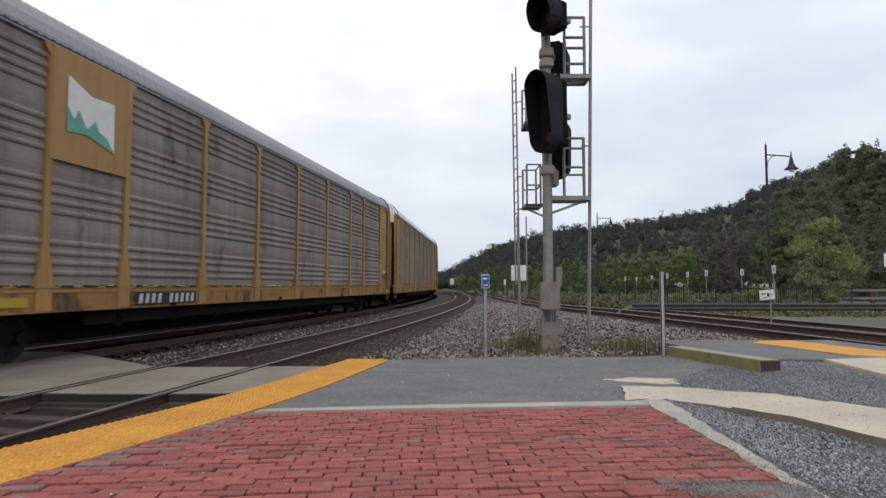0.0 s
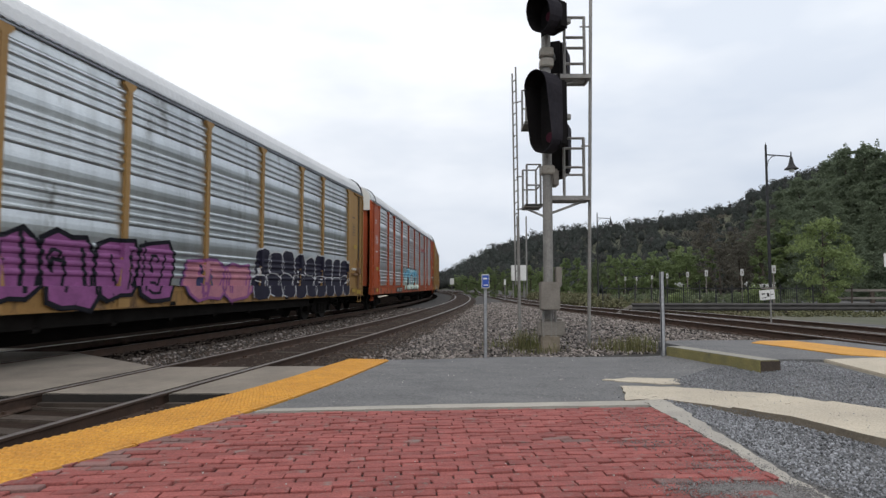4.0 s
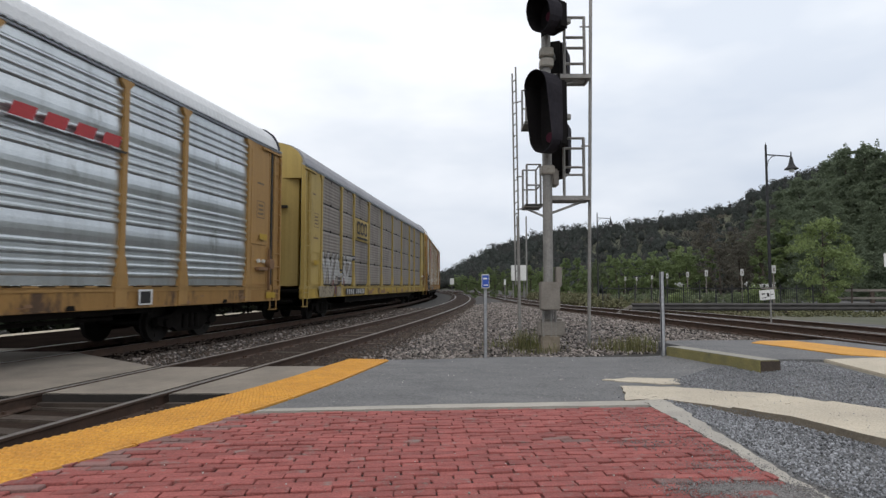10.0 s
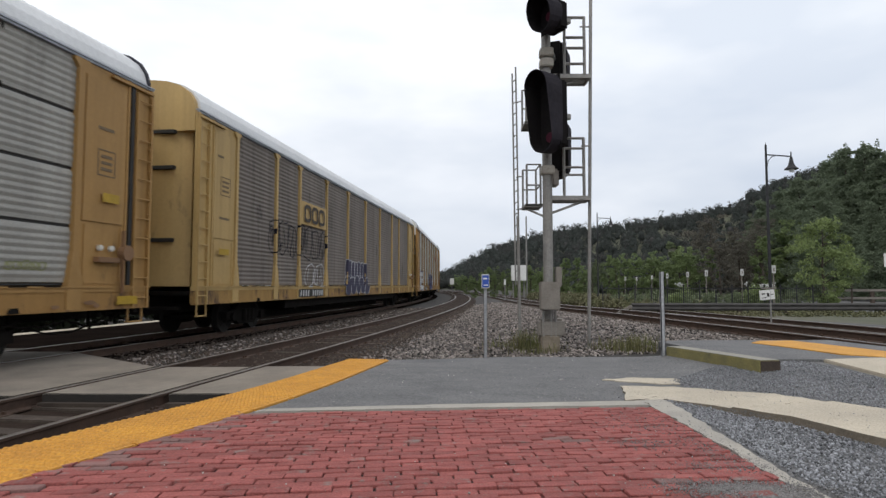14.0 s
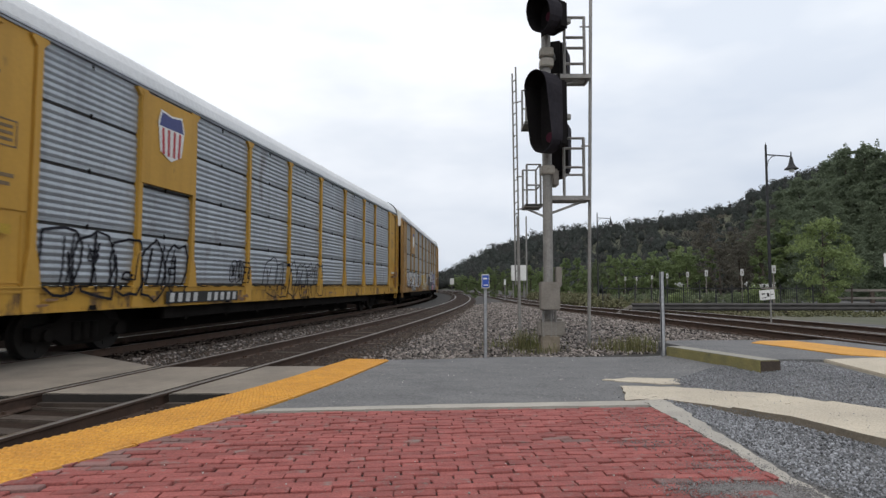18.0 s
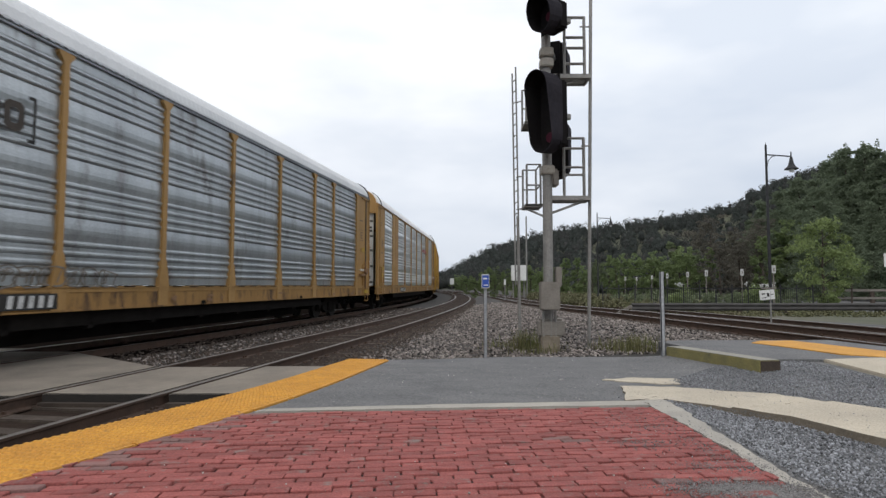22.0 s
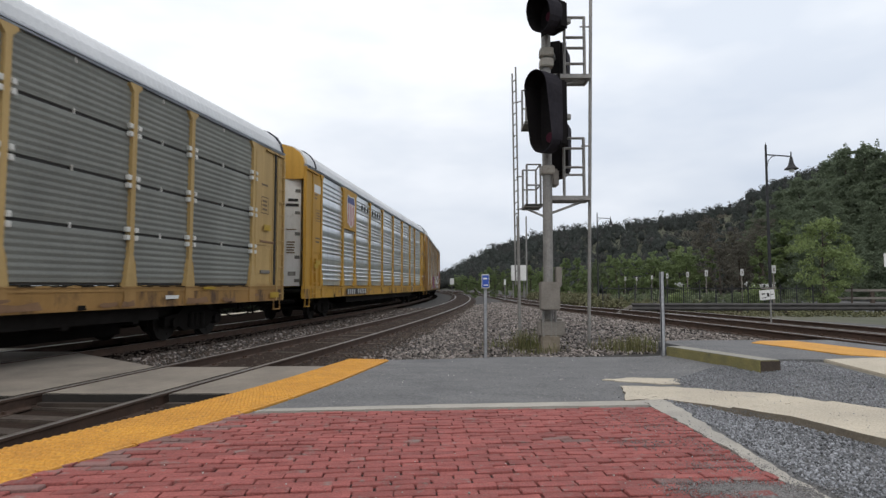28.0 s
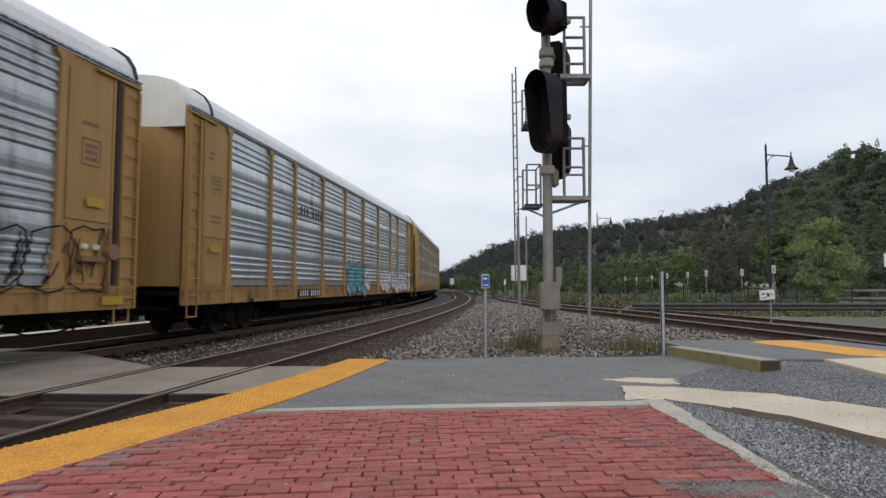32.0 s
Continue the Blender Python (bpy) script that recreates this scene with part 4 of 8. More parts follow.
def rib_profile(style):
    """Outline of a side sheet, from foot to head: (depth outwards, z)."""
    pts = []
    z0, z1 = SILL1 + 0.02, EAVE - 0.06

    def ribs(a, b, n, d):
        p = (b - a) / n
        for i in range(n):
            z = a + i * p
            pts.extend([(0, z), (0, z + p * .05), (d * .5, z + p * .24), (d, z + p * .44), (d, z + p * .58), (d * .55, z + p * .76), (0, z + p * .94)])
    if style == "dense":
        ribs(z0, z1, 34, .016)
    elif style == "band":
        h = (z1 - z0) / 4
        for k in range(4):
            a = z0 + k * h
            pts.extend([(-.022, a), (-.022, a + .05), (0, a + .055)])
            ribs(a + .12, a + h * .96, 7, .015)
    else:
        # four groups of four round ribs, the plain bands between them slightly bowed
        pts.append((0, z0))
        for k in range(4):
            for j in range(4):
                c = RIB0 + .30 + 1.04 * k + .172 * j
                pts.extend([(0, c - .056), (.022, c - .042), (.038, c - .016), (.038, c + .016), (.022, c + .042), (0, c + .056)])
            if k < 3:
                c = RIB0 + 1.078 + 1.04 * k
                pts.extend([(.004, c - .17), (.016, c - .09), (.02, c), (.014, c + .09), (.004, c + .17)])
    pts.append((0, z1))
    return pts


def sheet_mesh(style, w, material):
    def build():
        pr = rib_profile(style)
        vs = []
        for x in (0, w):
            vs += [(x, -d, z) for d, z in pr]
        n = len(pr)
        fs = [(i, n + i, n + i + 1, i + 1) for i in range(n - 1)]
        # back of the sheet
        vs += [(0, .03, pr[0][1]), (w, .03, pr[0][1]), (w, .03, pr[-1][1]), (0, .03, pr[-1][1])]
        b = 2 * n
        fs.append((b, b + 3, b + 2, b + 1))
        me = mesh_from("side_sheet", vs, fs, material)
        # recessed seam faces coloured black for the shade inside the gaps
        me.materials.append(plate_m)
        for i in range(n - 1):
            if pr[i][0] < -.02 and pr[i + 1][0] < -.02:
                me.polygons[i].material_index = 1
        return me
    return cached(("sheet", style, round(w, 3), material.name), build)


def post_mesh(style, material):
    def build():
        bm = bmesh.new()
        if style == "plain":
            add_box(bm, -.075, .075, -.075, .02, SILL1, EAVE, .008)
        else:
            outline = [(-.17, SILL1), (.17, SILL1), (.10, 1.75), (.062, 1.9), (.062, EAVE - .24), (.17, EAVE - .12), (.17, EAVE - .07), (-.17, EAVE - .07), (-.17, EAVE - .12), (-.062, EAVE - .24), (-.062, 1.9), (-.10, 1.75)]
            v0 = [bm.verts.new((x, -.085 if z > 1.8 else -.10, z)) for x, z in outline]
            v1 = [bm.verts.new((x, .02, z)) for x, z in outline]
            bm.faces.new(v0)
            bm.faces.new(v1[::-1])
            for i in range(12):
                bm.faces.new((v0[i], v1[i], v1[(i + 1) % 12], v0[(i + 1) % 12]))
            bmesh.ops.recalc_face_normals(bm, faces=bm.faces)
        return bm_mesh("post", bm, material)
    return cached(("post", style, material.name), build)


def rivet_mesh(w):
    """Rows of rivet heads on the flat bands of a ribbed sheet."""
    def build():
        bm = bmesh.new()
        for k in range(3):
            for i in range(3):
                x, z = w * (.22 + .28 * i), RIB0 + 1.13 + 1.04 * k + .02 * (i - 1)
                add_box(bm, x - .012, x + .012, -.028, .012, z - .012, z + .012)
        return bm_mesh("rivets", bm, steel_m)
    return cached(("rivets", round(w, 2)), build)


def holes_mesh(w, dense):
    """Rows of small punched holes along the flat bands, as dark studs."""
    def build():
        vs, fs = [], []
        n = int((w - .3) / (.07 if dense else .42))
        for k in range(3):
            for f in ((-.11, .0, .11) if dense else (.04,)):
                z = RIB0 + 1.078 + 1.04 * k + f
                for i in range(n):
                    x = .15 + (w - .3) * i / max(n - 1, 1)
                    if dense and (i // 6 + k) % 4 == 3:
                        continue
                    r = .010 if dense else .012
                    j = len(vs)
                    vs += [(x - r, -.024, z - r), (x + r, -.024, z - r), (x + r, -.024, z + r), (x - r, -.024, z + r)]
                    fs.append((j, j + 1, j + 2, j + 3))
        return mesh_from("vent_holes", vs, fs, steel_m)
    return cached(("holes", round(w, 2), dense), build)


def clip_mesh(w, material):
    """Small clips over the seams in the middle of a banded sheet."""
    def build():
        bm = bmesh.new()
        h = (EAVE - SILL1 - .08) / 4
        for k in range(1, 5):
            z = SILL1 + .02 + k * h - (.10 if k == 4 else 0)
            add_box(bm, w * .48 - .014, w * .48 + .014, -.03, 0, z - .015, z + .085, .004)
        return bm_mesh("clip", bm, material)
    return cached(("clip", round(w, 2), material.name), build)


def bracket_mesh(material):
    def build():
        bm = bmesh.new()
        h = (EAVE - SILL1) / 4
        for k in range(1, 4):
            z = SILL1 + k * h
            for s in (-.12, .12):
                for dz in (-.07, .09):
                    add_box(bm, s - .05, s + .05, -.085, 0, z + dz - .05, z + dz + .05, .01)
        return bm_mesh("bracket", bm, material)
    return cached(("bracket", material.name), build)


def roof_mesh(material, low=False):
    def build():
        pr = [(-1.60, 5.38), (-1.61, 5.48), (-1.55, 5.68), (-1.40, 5.90), (-1.16, 6.06), (-.80, 6.17), (-.40, 6.23), (0, 6.25)]
        if low:
            pr = [(-1.60, 5.38), (-1.61, 5.46), (-1.45, 5.58), (-1.20, 5.74), (-.90, 5.88), (-.60, 5.95), (-.30, 5.99), (0, 6.0)]
        pr = pr + [(-y, z) for y, z in pr[-2::-1]]
        vs, fs = [], []
        n = len(pr)
        x, k = -HALF + .12, 0
        step = (2 * HALF - .24) / 150
        for i in range(151):
            for e in (0, 1):
                up = .024 if e else 0
                xx = x + (step * .62 if e else 0) if i < 150 else x
                for y, z in pr:
                    vs.append((xx, y, z + (up if i % 1 == 0 and 1 < i < 149 else 0)))
                k += 1
            x += step
        for r in range(k - 1):
            for j in range(n - 1):
                fs.append((r * n + j, (r + 1) * n + j, (r + 1) * n + j + 1, r * n + j + 1))
        fs.append(tuple(range(n)))
        fs.append(tuple(range((k - 1) * n, k * n))[::-1])
        return mesh_from("roof", vs, fs, material)
    return cached(("roof", material.name, low), build)


def rim_mesh(low=False):
    """Dark seal that arches over the end of a roof."""
    def build():
        pr = [(-1.60, 5.38), (-1.61, 5.48), (-1.55, 5.68), (-1.40, 5.90), (-1.16, 6.06), (-.80, 6.17), (-.40, 6.23), (0, 6.25)]
        if low:
            pr = [(-1.60, 5.38), (-1.61, 5.46), (-1.45, 5.58), (-1.20, 5.74), (-.90, 5.88), (-.60, 5.95), (-.30, 5.99), (0, 6.0)]
        pr = pr + [(-y, z) for y, z in pr[-2::-1]]
        n = len(pr)
        vs = []
        for x in (0, .075):
            vs += [(x, y * 1.022, 5.38 + (z - 5.38) * 1.06 + .01) for y, z in pr] + [(x, y * .97, 5.36 + (z - 5.38) * .97) for y, z in pr]
        m, fs = 2 * n, []
        for i in range(n - 1):
            fs += [(i, i + 1, m + i + 1, m + i), (n + i, m + n + i, m + n + i + 1, n + i + 1), (i, n + i, n + i + 1, i + 1), (m + i, m + i + 1, m + n + i + 1, m + n + i)]
        return fix_normals(mesh_from("roof_rim", vs, fs, rim_m))
    return cached(("rim", low), build)


def door_mesh(material, z0, z1, bulge=.34, half=1.38):
    def build():
        vs, fs = [], []
        n = 14
        for z in (z0, z1):
            for i in range(n + 1):
                y = -half + 2 * half * i / n
                vs.append((-bulge * (1 - (abs(y) / half) ** 2.4), y, z))
            vs += [(.15, half, z), (.15, -half, z)]
        m = n + 3
        fs = [(i, (i + 1) % m, m + (i + 1) % m, m + i) for i in range(m)]
        fs += [tuple(range(m))[::-1], tuple(range(m, 2 * m))]
        me = mesh_from("end_door", vs, fs, material)
        return fix_normals(me)
    return cached(("door", material.name, z0, z1, bulge), build)


def cap_mesh(material, low=False):
    """End wall above the doors, under the curved roof."""
    def build():
        pr = [(-1.54, 4.93), (-1.54, 5.46), (-1.50, 5.66), (-1.36, 5.87), (-1.13, 6.03), (-.78, 6.14), (0, 6.215)]
        if low:
            pr = [(-1.54, 4.93), (-1.54, 5.44), (-1.40, 5.55), (-1.16, 5.71), (-.88, 5.85), (-.58, 5.92), (0, 5.97)]
        pr = pr + [(-y, z) for y, z in pr[-2::-1]]
        vs, fs = prism(pr, -.22, .12)
        return fix_normals(mesh_from("end_cap", vs, fs, material))
    return cached(("cap", material.name, low), build)


def ladder_mesh(material):
    def build():
        bm = bmesh.new()
        for s in (0, .42):
            add_box(bm, s - .025, s + .025, -.10, -.03, SILL0, 5.2)
        for k in range(11):
            add_tube(bm, (0, -.09, 1.05 + k * .4), (.42, -.09, 1.05 + k * .4), .014, 6)
        return bm_mesh("ladder", bm, material)
    return cached(("ladder", material.name), build)


def low_ladder_mesh(material):
    """Short ladder on the lower part of a smooth car end."""
    def build():
        bm = bmesh.new()
        for q in (0, .4):
            add_box(bm, q - .02, q + .02, -.10, -.03, SILL0, 2.25)
        for k in range(4):
            add_tube(bm, (0, -.09, 1.0 + k * .38), (.4, -.09, 1.0 + k * .38), .014, 6)
        return bm_mesh("ladder", bm, material)
    return cached(("lowladder", material.name), build)


def end_panel_mesh(material, w=1.93):
    def build():
        bm = bmesh.new()
        add_box(bm, 0, w, -.03, .03, SILL1, EAVE, .006)
        add_box(bm, .02, .09, -.07, -.01, SILL1, EAVE - .05, .005)
        add_box(bm, .68, .74, -.06, -.01, SILL1, EAVE - .05, .005)
        add_box(bm, w - .10, w, -.06, -.01, SILL1, EAVE - .05, .005)
        # upper cover plate over a recessed hatch
        add_box(bm, .76, w - .13, -.055, -.02, 2.46, EAVE - .28, .008)
        add_box(bm, .80, .84, -.05, -.02, 1.30, 2.40)
        add_box(bm, w - .23, w - .19, -.05, -.02, 1.30, 2.40)
        add_box(bm, .80, w - .19, -.05, -.02, 1.33, 1.37)
        add_box(bm, .02, 1.2, -.10, -.02, EAVE - .16, EAVE - .10, .006)
        for k in range(9):
            for x in (.12, .56):
                add_box(bm, x - .012, x + .012, -.045, -.01, 1.4 + k * .45, 1.424 + k * .45)
            add_box(bm, .03, .12, -.085, -.06, 1.4 + k * .45, 1.43 + k * .45)
        return bm_mesh("end_panel", bm, material)
    return cached(("endpanel", material.name, round(w, 3)), build)


def sill_mesh(material):
    """Deck edge along the foot of the side sheets, with the post feet and the end steps."""
    def build():
        bm = box_bm(-HALF, HALF, -SIDE - .075, -SIDE + .06, SILL0 + .33, SILL1, .008)
        for u in BAYS:
            add_box(bm, -HALF + u - .16, -HALF + u + .16, -SIDE - .085, -SIDE, SILL0 + .03, SILL1 - .02)
        add_box(bm, -HALF, HALF, -SIDE - .10, -SIDE, SILL1 - .025, SILL1 + .004)
        for u in (.35, 26.9):
            for d in (-.2, .2):
                add_box(bm, -HALF + u + d - .015, -HALF + u + d + .015, -SIDE - .04, -SIDE - .01, SILL0 - .26, SILL0)
            add_box(bm, -HALF + u - .2, -HALF + u + .2, -SIDE - .05, -SIDE + .03, SILL0 - .28, SILL0 - .25)
        return bm_mesh("side_sill", bm, material)
    return cached(("sill", material.name), build)


def beam_mesh(material):
    """Side beam of the flat car under the deck edge: its lower flange stands proud."""
    def build():
        bm = box_bm(-HALF, HALF, -SIDE - .058, -SIDE + .06, SILL0 + .03, SILL0 + .332)
        add_box(bm, -HALF, HALF, -SIDE - .085, -SIDE + .04, SILL0, SILL0 + .032, .004)
        return bm_mesh("side_beam", bm, material)
    return cached(("beam", material.name), build)


def slots_mesh():
    """Dark slots along the top rail, just under the roof."""
    def build():
        vs, fs = [], []
        n = 150
        for i in range(n):
            x = -HALF + .3 + (2 * HALF - .6) * i / n
            j = len(vs)
            vs += [(x + a, -SIDE - .0875, EAVE + b) for a, b in ((0, -.011), (.085, -.011), (.085, .011), (0, .011))]
            fs.append((j, j + 1, j + 2, j + 3))
        return mesh_from("rail_slots", vs, fs, plate_m)
    return cached("slots", build)


def sweep_mesh(name, pts, r):
    """A thin pipe of four sides along a line of points."""
    vs, fs = [], []
    for x, y, z in pts:
        vs.extend([(x, y - r, z), (x, y, z + r), (x, y + r, z), (x, y, z - r)])
    for i in range(len(pts) - 1):
        for j in range(4):
            a, b = i * 4 + j, i * 4 + (j + 1) % 4
            fs.append((a, b, b + 4, a + 4))
    return fix_normals(mesh_from(name, vs, fs, steel_m))


def add_hoses(car, at):
    """Sagging air hoses and their brackets under one end of a car."""
    n = 12
    for x0, x1, y, z, sag, r in ((-.2, -1.7, -1.15, .74, .20, .022), (-1.5, -3.2, -1.25, .72, .13, .018), (-.3, -2.6, -.95, .70, .28, .02), (-2.4, -4.0, -1.05, .70, .10, .03)):
        me = cached(("hose", x0), lambda: sweep_mesh("brake_hose", [(x0 + (x1 - x0) * i / n, y, z - sag * 4 * (i / n) * (1 - i / n) + .02 * math.sin(i * 2.3)) for i in range(n + 1)], r))
        part("brake_hose", me, None, car, "black sagging brake hose", at=at)
    for x, y, z in ((-.35, -1.15, .56), (-1.1, -1.2, .52), (-1.9, -1.2, .60), (-2.7, -1.1, .58)):
        me = cached(("hose_bracket", x), lambda: sweep_mesh("hose_bracket", [(x, y, SILL0 + .02), (x + .01, y, z), (x + .05, y + .02, z - .03), (x + .12, y + .02, z)], .025))
        part("hose_bracket", me, None, car, at=at)


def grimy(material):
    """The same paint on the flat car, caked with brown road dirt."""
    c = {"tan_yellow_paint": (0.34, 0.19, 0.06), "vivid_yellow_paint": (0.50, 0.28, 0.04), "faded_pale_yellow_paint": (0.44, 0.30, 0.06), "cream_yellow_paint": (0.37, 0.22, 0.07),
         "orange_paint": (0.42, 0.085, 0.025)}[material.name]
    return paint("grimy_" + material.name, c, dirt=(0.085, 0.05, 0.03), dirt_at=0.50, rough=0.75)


def rail_mesh(material):
    return cached(("toprail", material.name), lambda: bm_mesh("top_rail", add_box(box_bm(-HALF, HALF, -SIDE - .06, -SIDE + .05, EAVE - .055, EAVE + .03, .008), -HALF, HALF, -SIDE - .085, -SIDE, EAVE - .012, EAVE + .012), material))


def underframe_mesh(shallow=False):
    def build():
        bm = box_bm(-HALF - .2, HALF + .2, -.38, .38, .66 if shallow else .62, 1.12, .01)
        if not shallow:
            add_box(bm, -8.2, 8.2, -.36, .36, .20, .64, .02)
        for y in (-1.40, 1.40):
            add_box(bm, -8.0, 8.0, y - .05, y + .05, .72 if shallow else .56, .90, .01)
        for k in range(9):
            add_box(bm, -7.2 + 1.8 * k, -7.05 + 1.8 * k, -1.45, 1.45, .72 if shallow else .50, .9)
        add_box(bm, -HALF + .1, HALF - .1, -1.5, 1.5, 1.06, 1.16)
        for k in range(12):
            x = -HALF + 1.2 + k * (2 * HALF - 2.4) / 11
            add_box(bm, x - .07, x + .07, -1.5, 1.5, .84, 1.1)
        for x in (-3.2, 2.2):
            add_box(bm, x, x + 1.6, -1.2, -.5, .55, .95, .04)
        for y in (-1.15, 1.15):
            add_box(bm, -7.2, 7.2, y - .03, y + .03, .60, .67)
        return bm_mesh("underframe", bm, steel_m)
    return cached(("underframe", shallow), build)


def wheel_mesh():
    def build():
        bm = bmesh.new()
        for s in (-1, 1):
            rot = Matrix.Rotation(radians(90), 4, "X")
            for r, w, y in ((.42, .13, .79), (.455, .03, .715), (.16, .2, .79)):
                bmesh.ops.create_cone(bm, cap_ends=True, segments=28, radius1=r, radius2=r, depth=w, matrix=Matrix.Translation((0, s * y, 0)) @ rot)
            for k in range(5):
                a = 2 * math.pi * k / 5
                bmesh.ops.create_cone(bm, cap_ends=True, segments=8, radius1=.05, radius2=.05, depth=.02,
                                      matrix=Matrix.Translation((.28 * math.cos(a), s * .862, .28 * math.sin(a))) @ rot)
        bmesh.ops.create_cone(bm, cap_ends=True, segments=12, radius1=.085, radius2=.085, depth=2.1, matrix=Matrix.Rotation(radians(90), 4, "X"))
        return bm_mesh("wheelset", bm, wheel_m)
    return cached("wheelset", build)


def frame_mesh():
    def build():
        pr = [(-1.18, .34), (-1.18, .56), (-.7, .62), (-.45, .80), (.45, .80), (.7, .62), (1.18, .56), (1.18, .34), (.72, .36), (.45, .2), (-.45, .2), (-.72, .36)]
        bm = bmesh.new()
        for y0, y1 in ((-1.08, -.93), ):
            a = [bm.verts.new((x, y0, z)) for x, z in pr]
            b = [bm.verts.new((x, y1, z)) for x, z in pr]
            bm.faces.new(a)
            bm.faces.new(b[::-1])
            for i in range(len(pr)):
                bm.faces.new((a[i], b[i], b[(i + 1) % len(pr)], a[(i + 1) % len(pr)]))
        bmesh.ops.recalc_face_normals(bm, faces=bm.faces)
        for x in (-.87, .87):
            add_tube(bm, (x, -1.16, .42), (x, -1.0, .42), .12, 12)
        for x in (-.22, 0, .22):
            add_tube(bm, (x, -1.1, .28), (x, -1.1, .62), .085, 10)
        return bm_mesh("side_frame", bm, steel_m)
    return cached("sideframe", build)


WHEELS = []


def add_truck(car, x):
    bol = part("truck", cached("bolster", lambda: bm_mesh("truck", box_bm(-.25, .25, -1.05, 1.05, .42, .72, .03), steel_m)), None, car, "dark cast steel truck", at=pose(x, 0, 0))
    for dx in (-.87, .87):
        w = part("wheelset", wheel_mesh(), None, bol, at=pose(dx, 0, .42))
        WHEELS.append((w, x, dx))
    part("side_frame", frame_mesh(), None, bol)
    part("side_frame", frame_mesh(), None, bol, at=pose(0, 0, 0, 0, 0, 180))


def flat(name, outline, parent, material, y=-SIDE - .045, label=""):
    """A thin painted shape on the visible side; outline of (u from the rear corner, z)."""
    vs = [(-HALF + u, y, z) for u, z in outline]
    me = mesh_from(name, vs, [tuple(range(len(vs)))], material)
    return part(name, me, None, parent, label)


def ribbon(bm, pts, w, y):
    """A painted stroke of width w through points (u, z)."""
    for (a, b), (c, d) in zip(pts, pts[1:]):
        l = math.hypot(c - a, d - b) or 1e-6
        nx, nz = -(d - b) / l * w / 2, (c - a) / l * w / 2
        ex, ez = (c - a) / l * w * .35, (d - b) / l * w * .35
        q = [(a - ex + nx, b - ez + nz), (a - ex - nx, b - ez - nz), (c + ex - nx, d + ez - nz), (c + ex + nx, d + ez + nz)]
        bm.faces.new([bm.verts.new((-HALF + u, y, z)) for u, z in q])


STYLE = {}
PROFILES = {}


def relief(style, u, z):
    """How far the painted surface stands out from the side plane."""
    if z < SILL1 + .01:
        return .104
    if style == "wide":
        if 4.45 < u < 6.37 or 20.45 < u < 22.42:
            return .066
        posts, w = BAYS[3:7], .078
    else:
        posts, w = BAYS, .066 if z > 1.9 else .066 + .11 * (1.9 - z) / .7
    if u < BAYS[0] or u > BAYS[-1]:
        return .064
    if min(abs(u - b) for b in posts) < w:
        return .104
    zs, ds = PROFILES[style]
    return float(np.interp(z, zs, ds))


def drape(bm, style, lift):
    """Cut flat paint along the ribs and posts and press it onto them; flat paint lies at y 0 with x as u."""
    key = "rib" if style == "wide" else style
    if style not in PROFILES:
        pr = rib_profile(key)
        PROFILES[style] = ([p[1] for p in pr], [p[0] for p in pr])
    bmesh.ops.triangulate(bm, faces=bm.faces[:])
    zs = [v.co.z for v in bm.verts]
    us = [v.co.x for v in bm.verts]
    cuts = [((0, 0, z), (0, 0, 1)) for z in sorted({round(q, 3) for q in PROFILES[style][0]} | {SILL1 + .008, SILL1 + .012}) if min(zs) < z < max(zs)]
    for b in BAYS:
        for w in (-.08, -.064, .064, .08):
            if min(us) < b + w < max(us):
                cuts.append(((b + w, 0, 0), (1, 0, 0)))
    for co, no in cuts:
        bmesh.ops.bisect_plane(bm, geom=bm.verts[:] + bm.edges[:] + bm.faces[:], plane_co=co, plane_no=no, dist=1e-5)
    for v in bm.verts:
        u = v.co.x
        v.co = (-HALF + u, -SIDE - relief(style, u, v.co.z) - lift, v.co.z)


def loop(cx, cz, w, h, rng, lean, n=16, span=1.0, start=0.0, wob=.06):
    """Points of a wobbling rounded outline, or of a stretch of it."""
    pts = []
    for i in range(n + 1):
        a = start + 2 * math.pi * span * i / n
        ca, sa = math.cos(a), math.sin(a)
        k = rng.uniform(1 - 2 * wob, 1 + wob) / max(abs(ca) ** 3.4 + abs(sa) ** 3.4, 1e-6) ** (1 / 3.4)
        z = k * sa * h / 2
        pts.append((cx + k * ca * w / 2 + lean * z, cz + z))
    if span >= 1.0:
        pts[-1] = pts[0]
    return pts


def patch(bm, pts):
    bm.faces.new([bm.verts.new((u, 0, z)) for u, z in pts[:-1]])


def stroke_on(bm, pts, w):
    for (a, b), (c, d) in zip(pts, pts[1:]):
        l = math.hypot(c - a, d - b) or 1e-6
        nx, nz = -(d - b) / l * w / 2, (c - a) / l * w / 2
        ex, ez = (c - a) / l * w * .35, (d - b) / l * w * .35
        q = [(a - ex + nx, b - ez + nz), (a - ex - nx, b - ez - nz), (c + ex - nx, d + ez - nz), (c + ex + nx, d + ez + nz)]
        bm.faces.new([bm.verts.new((u, 0, z)) for u, z in q])


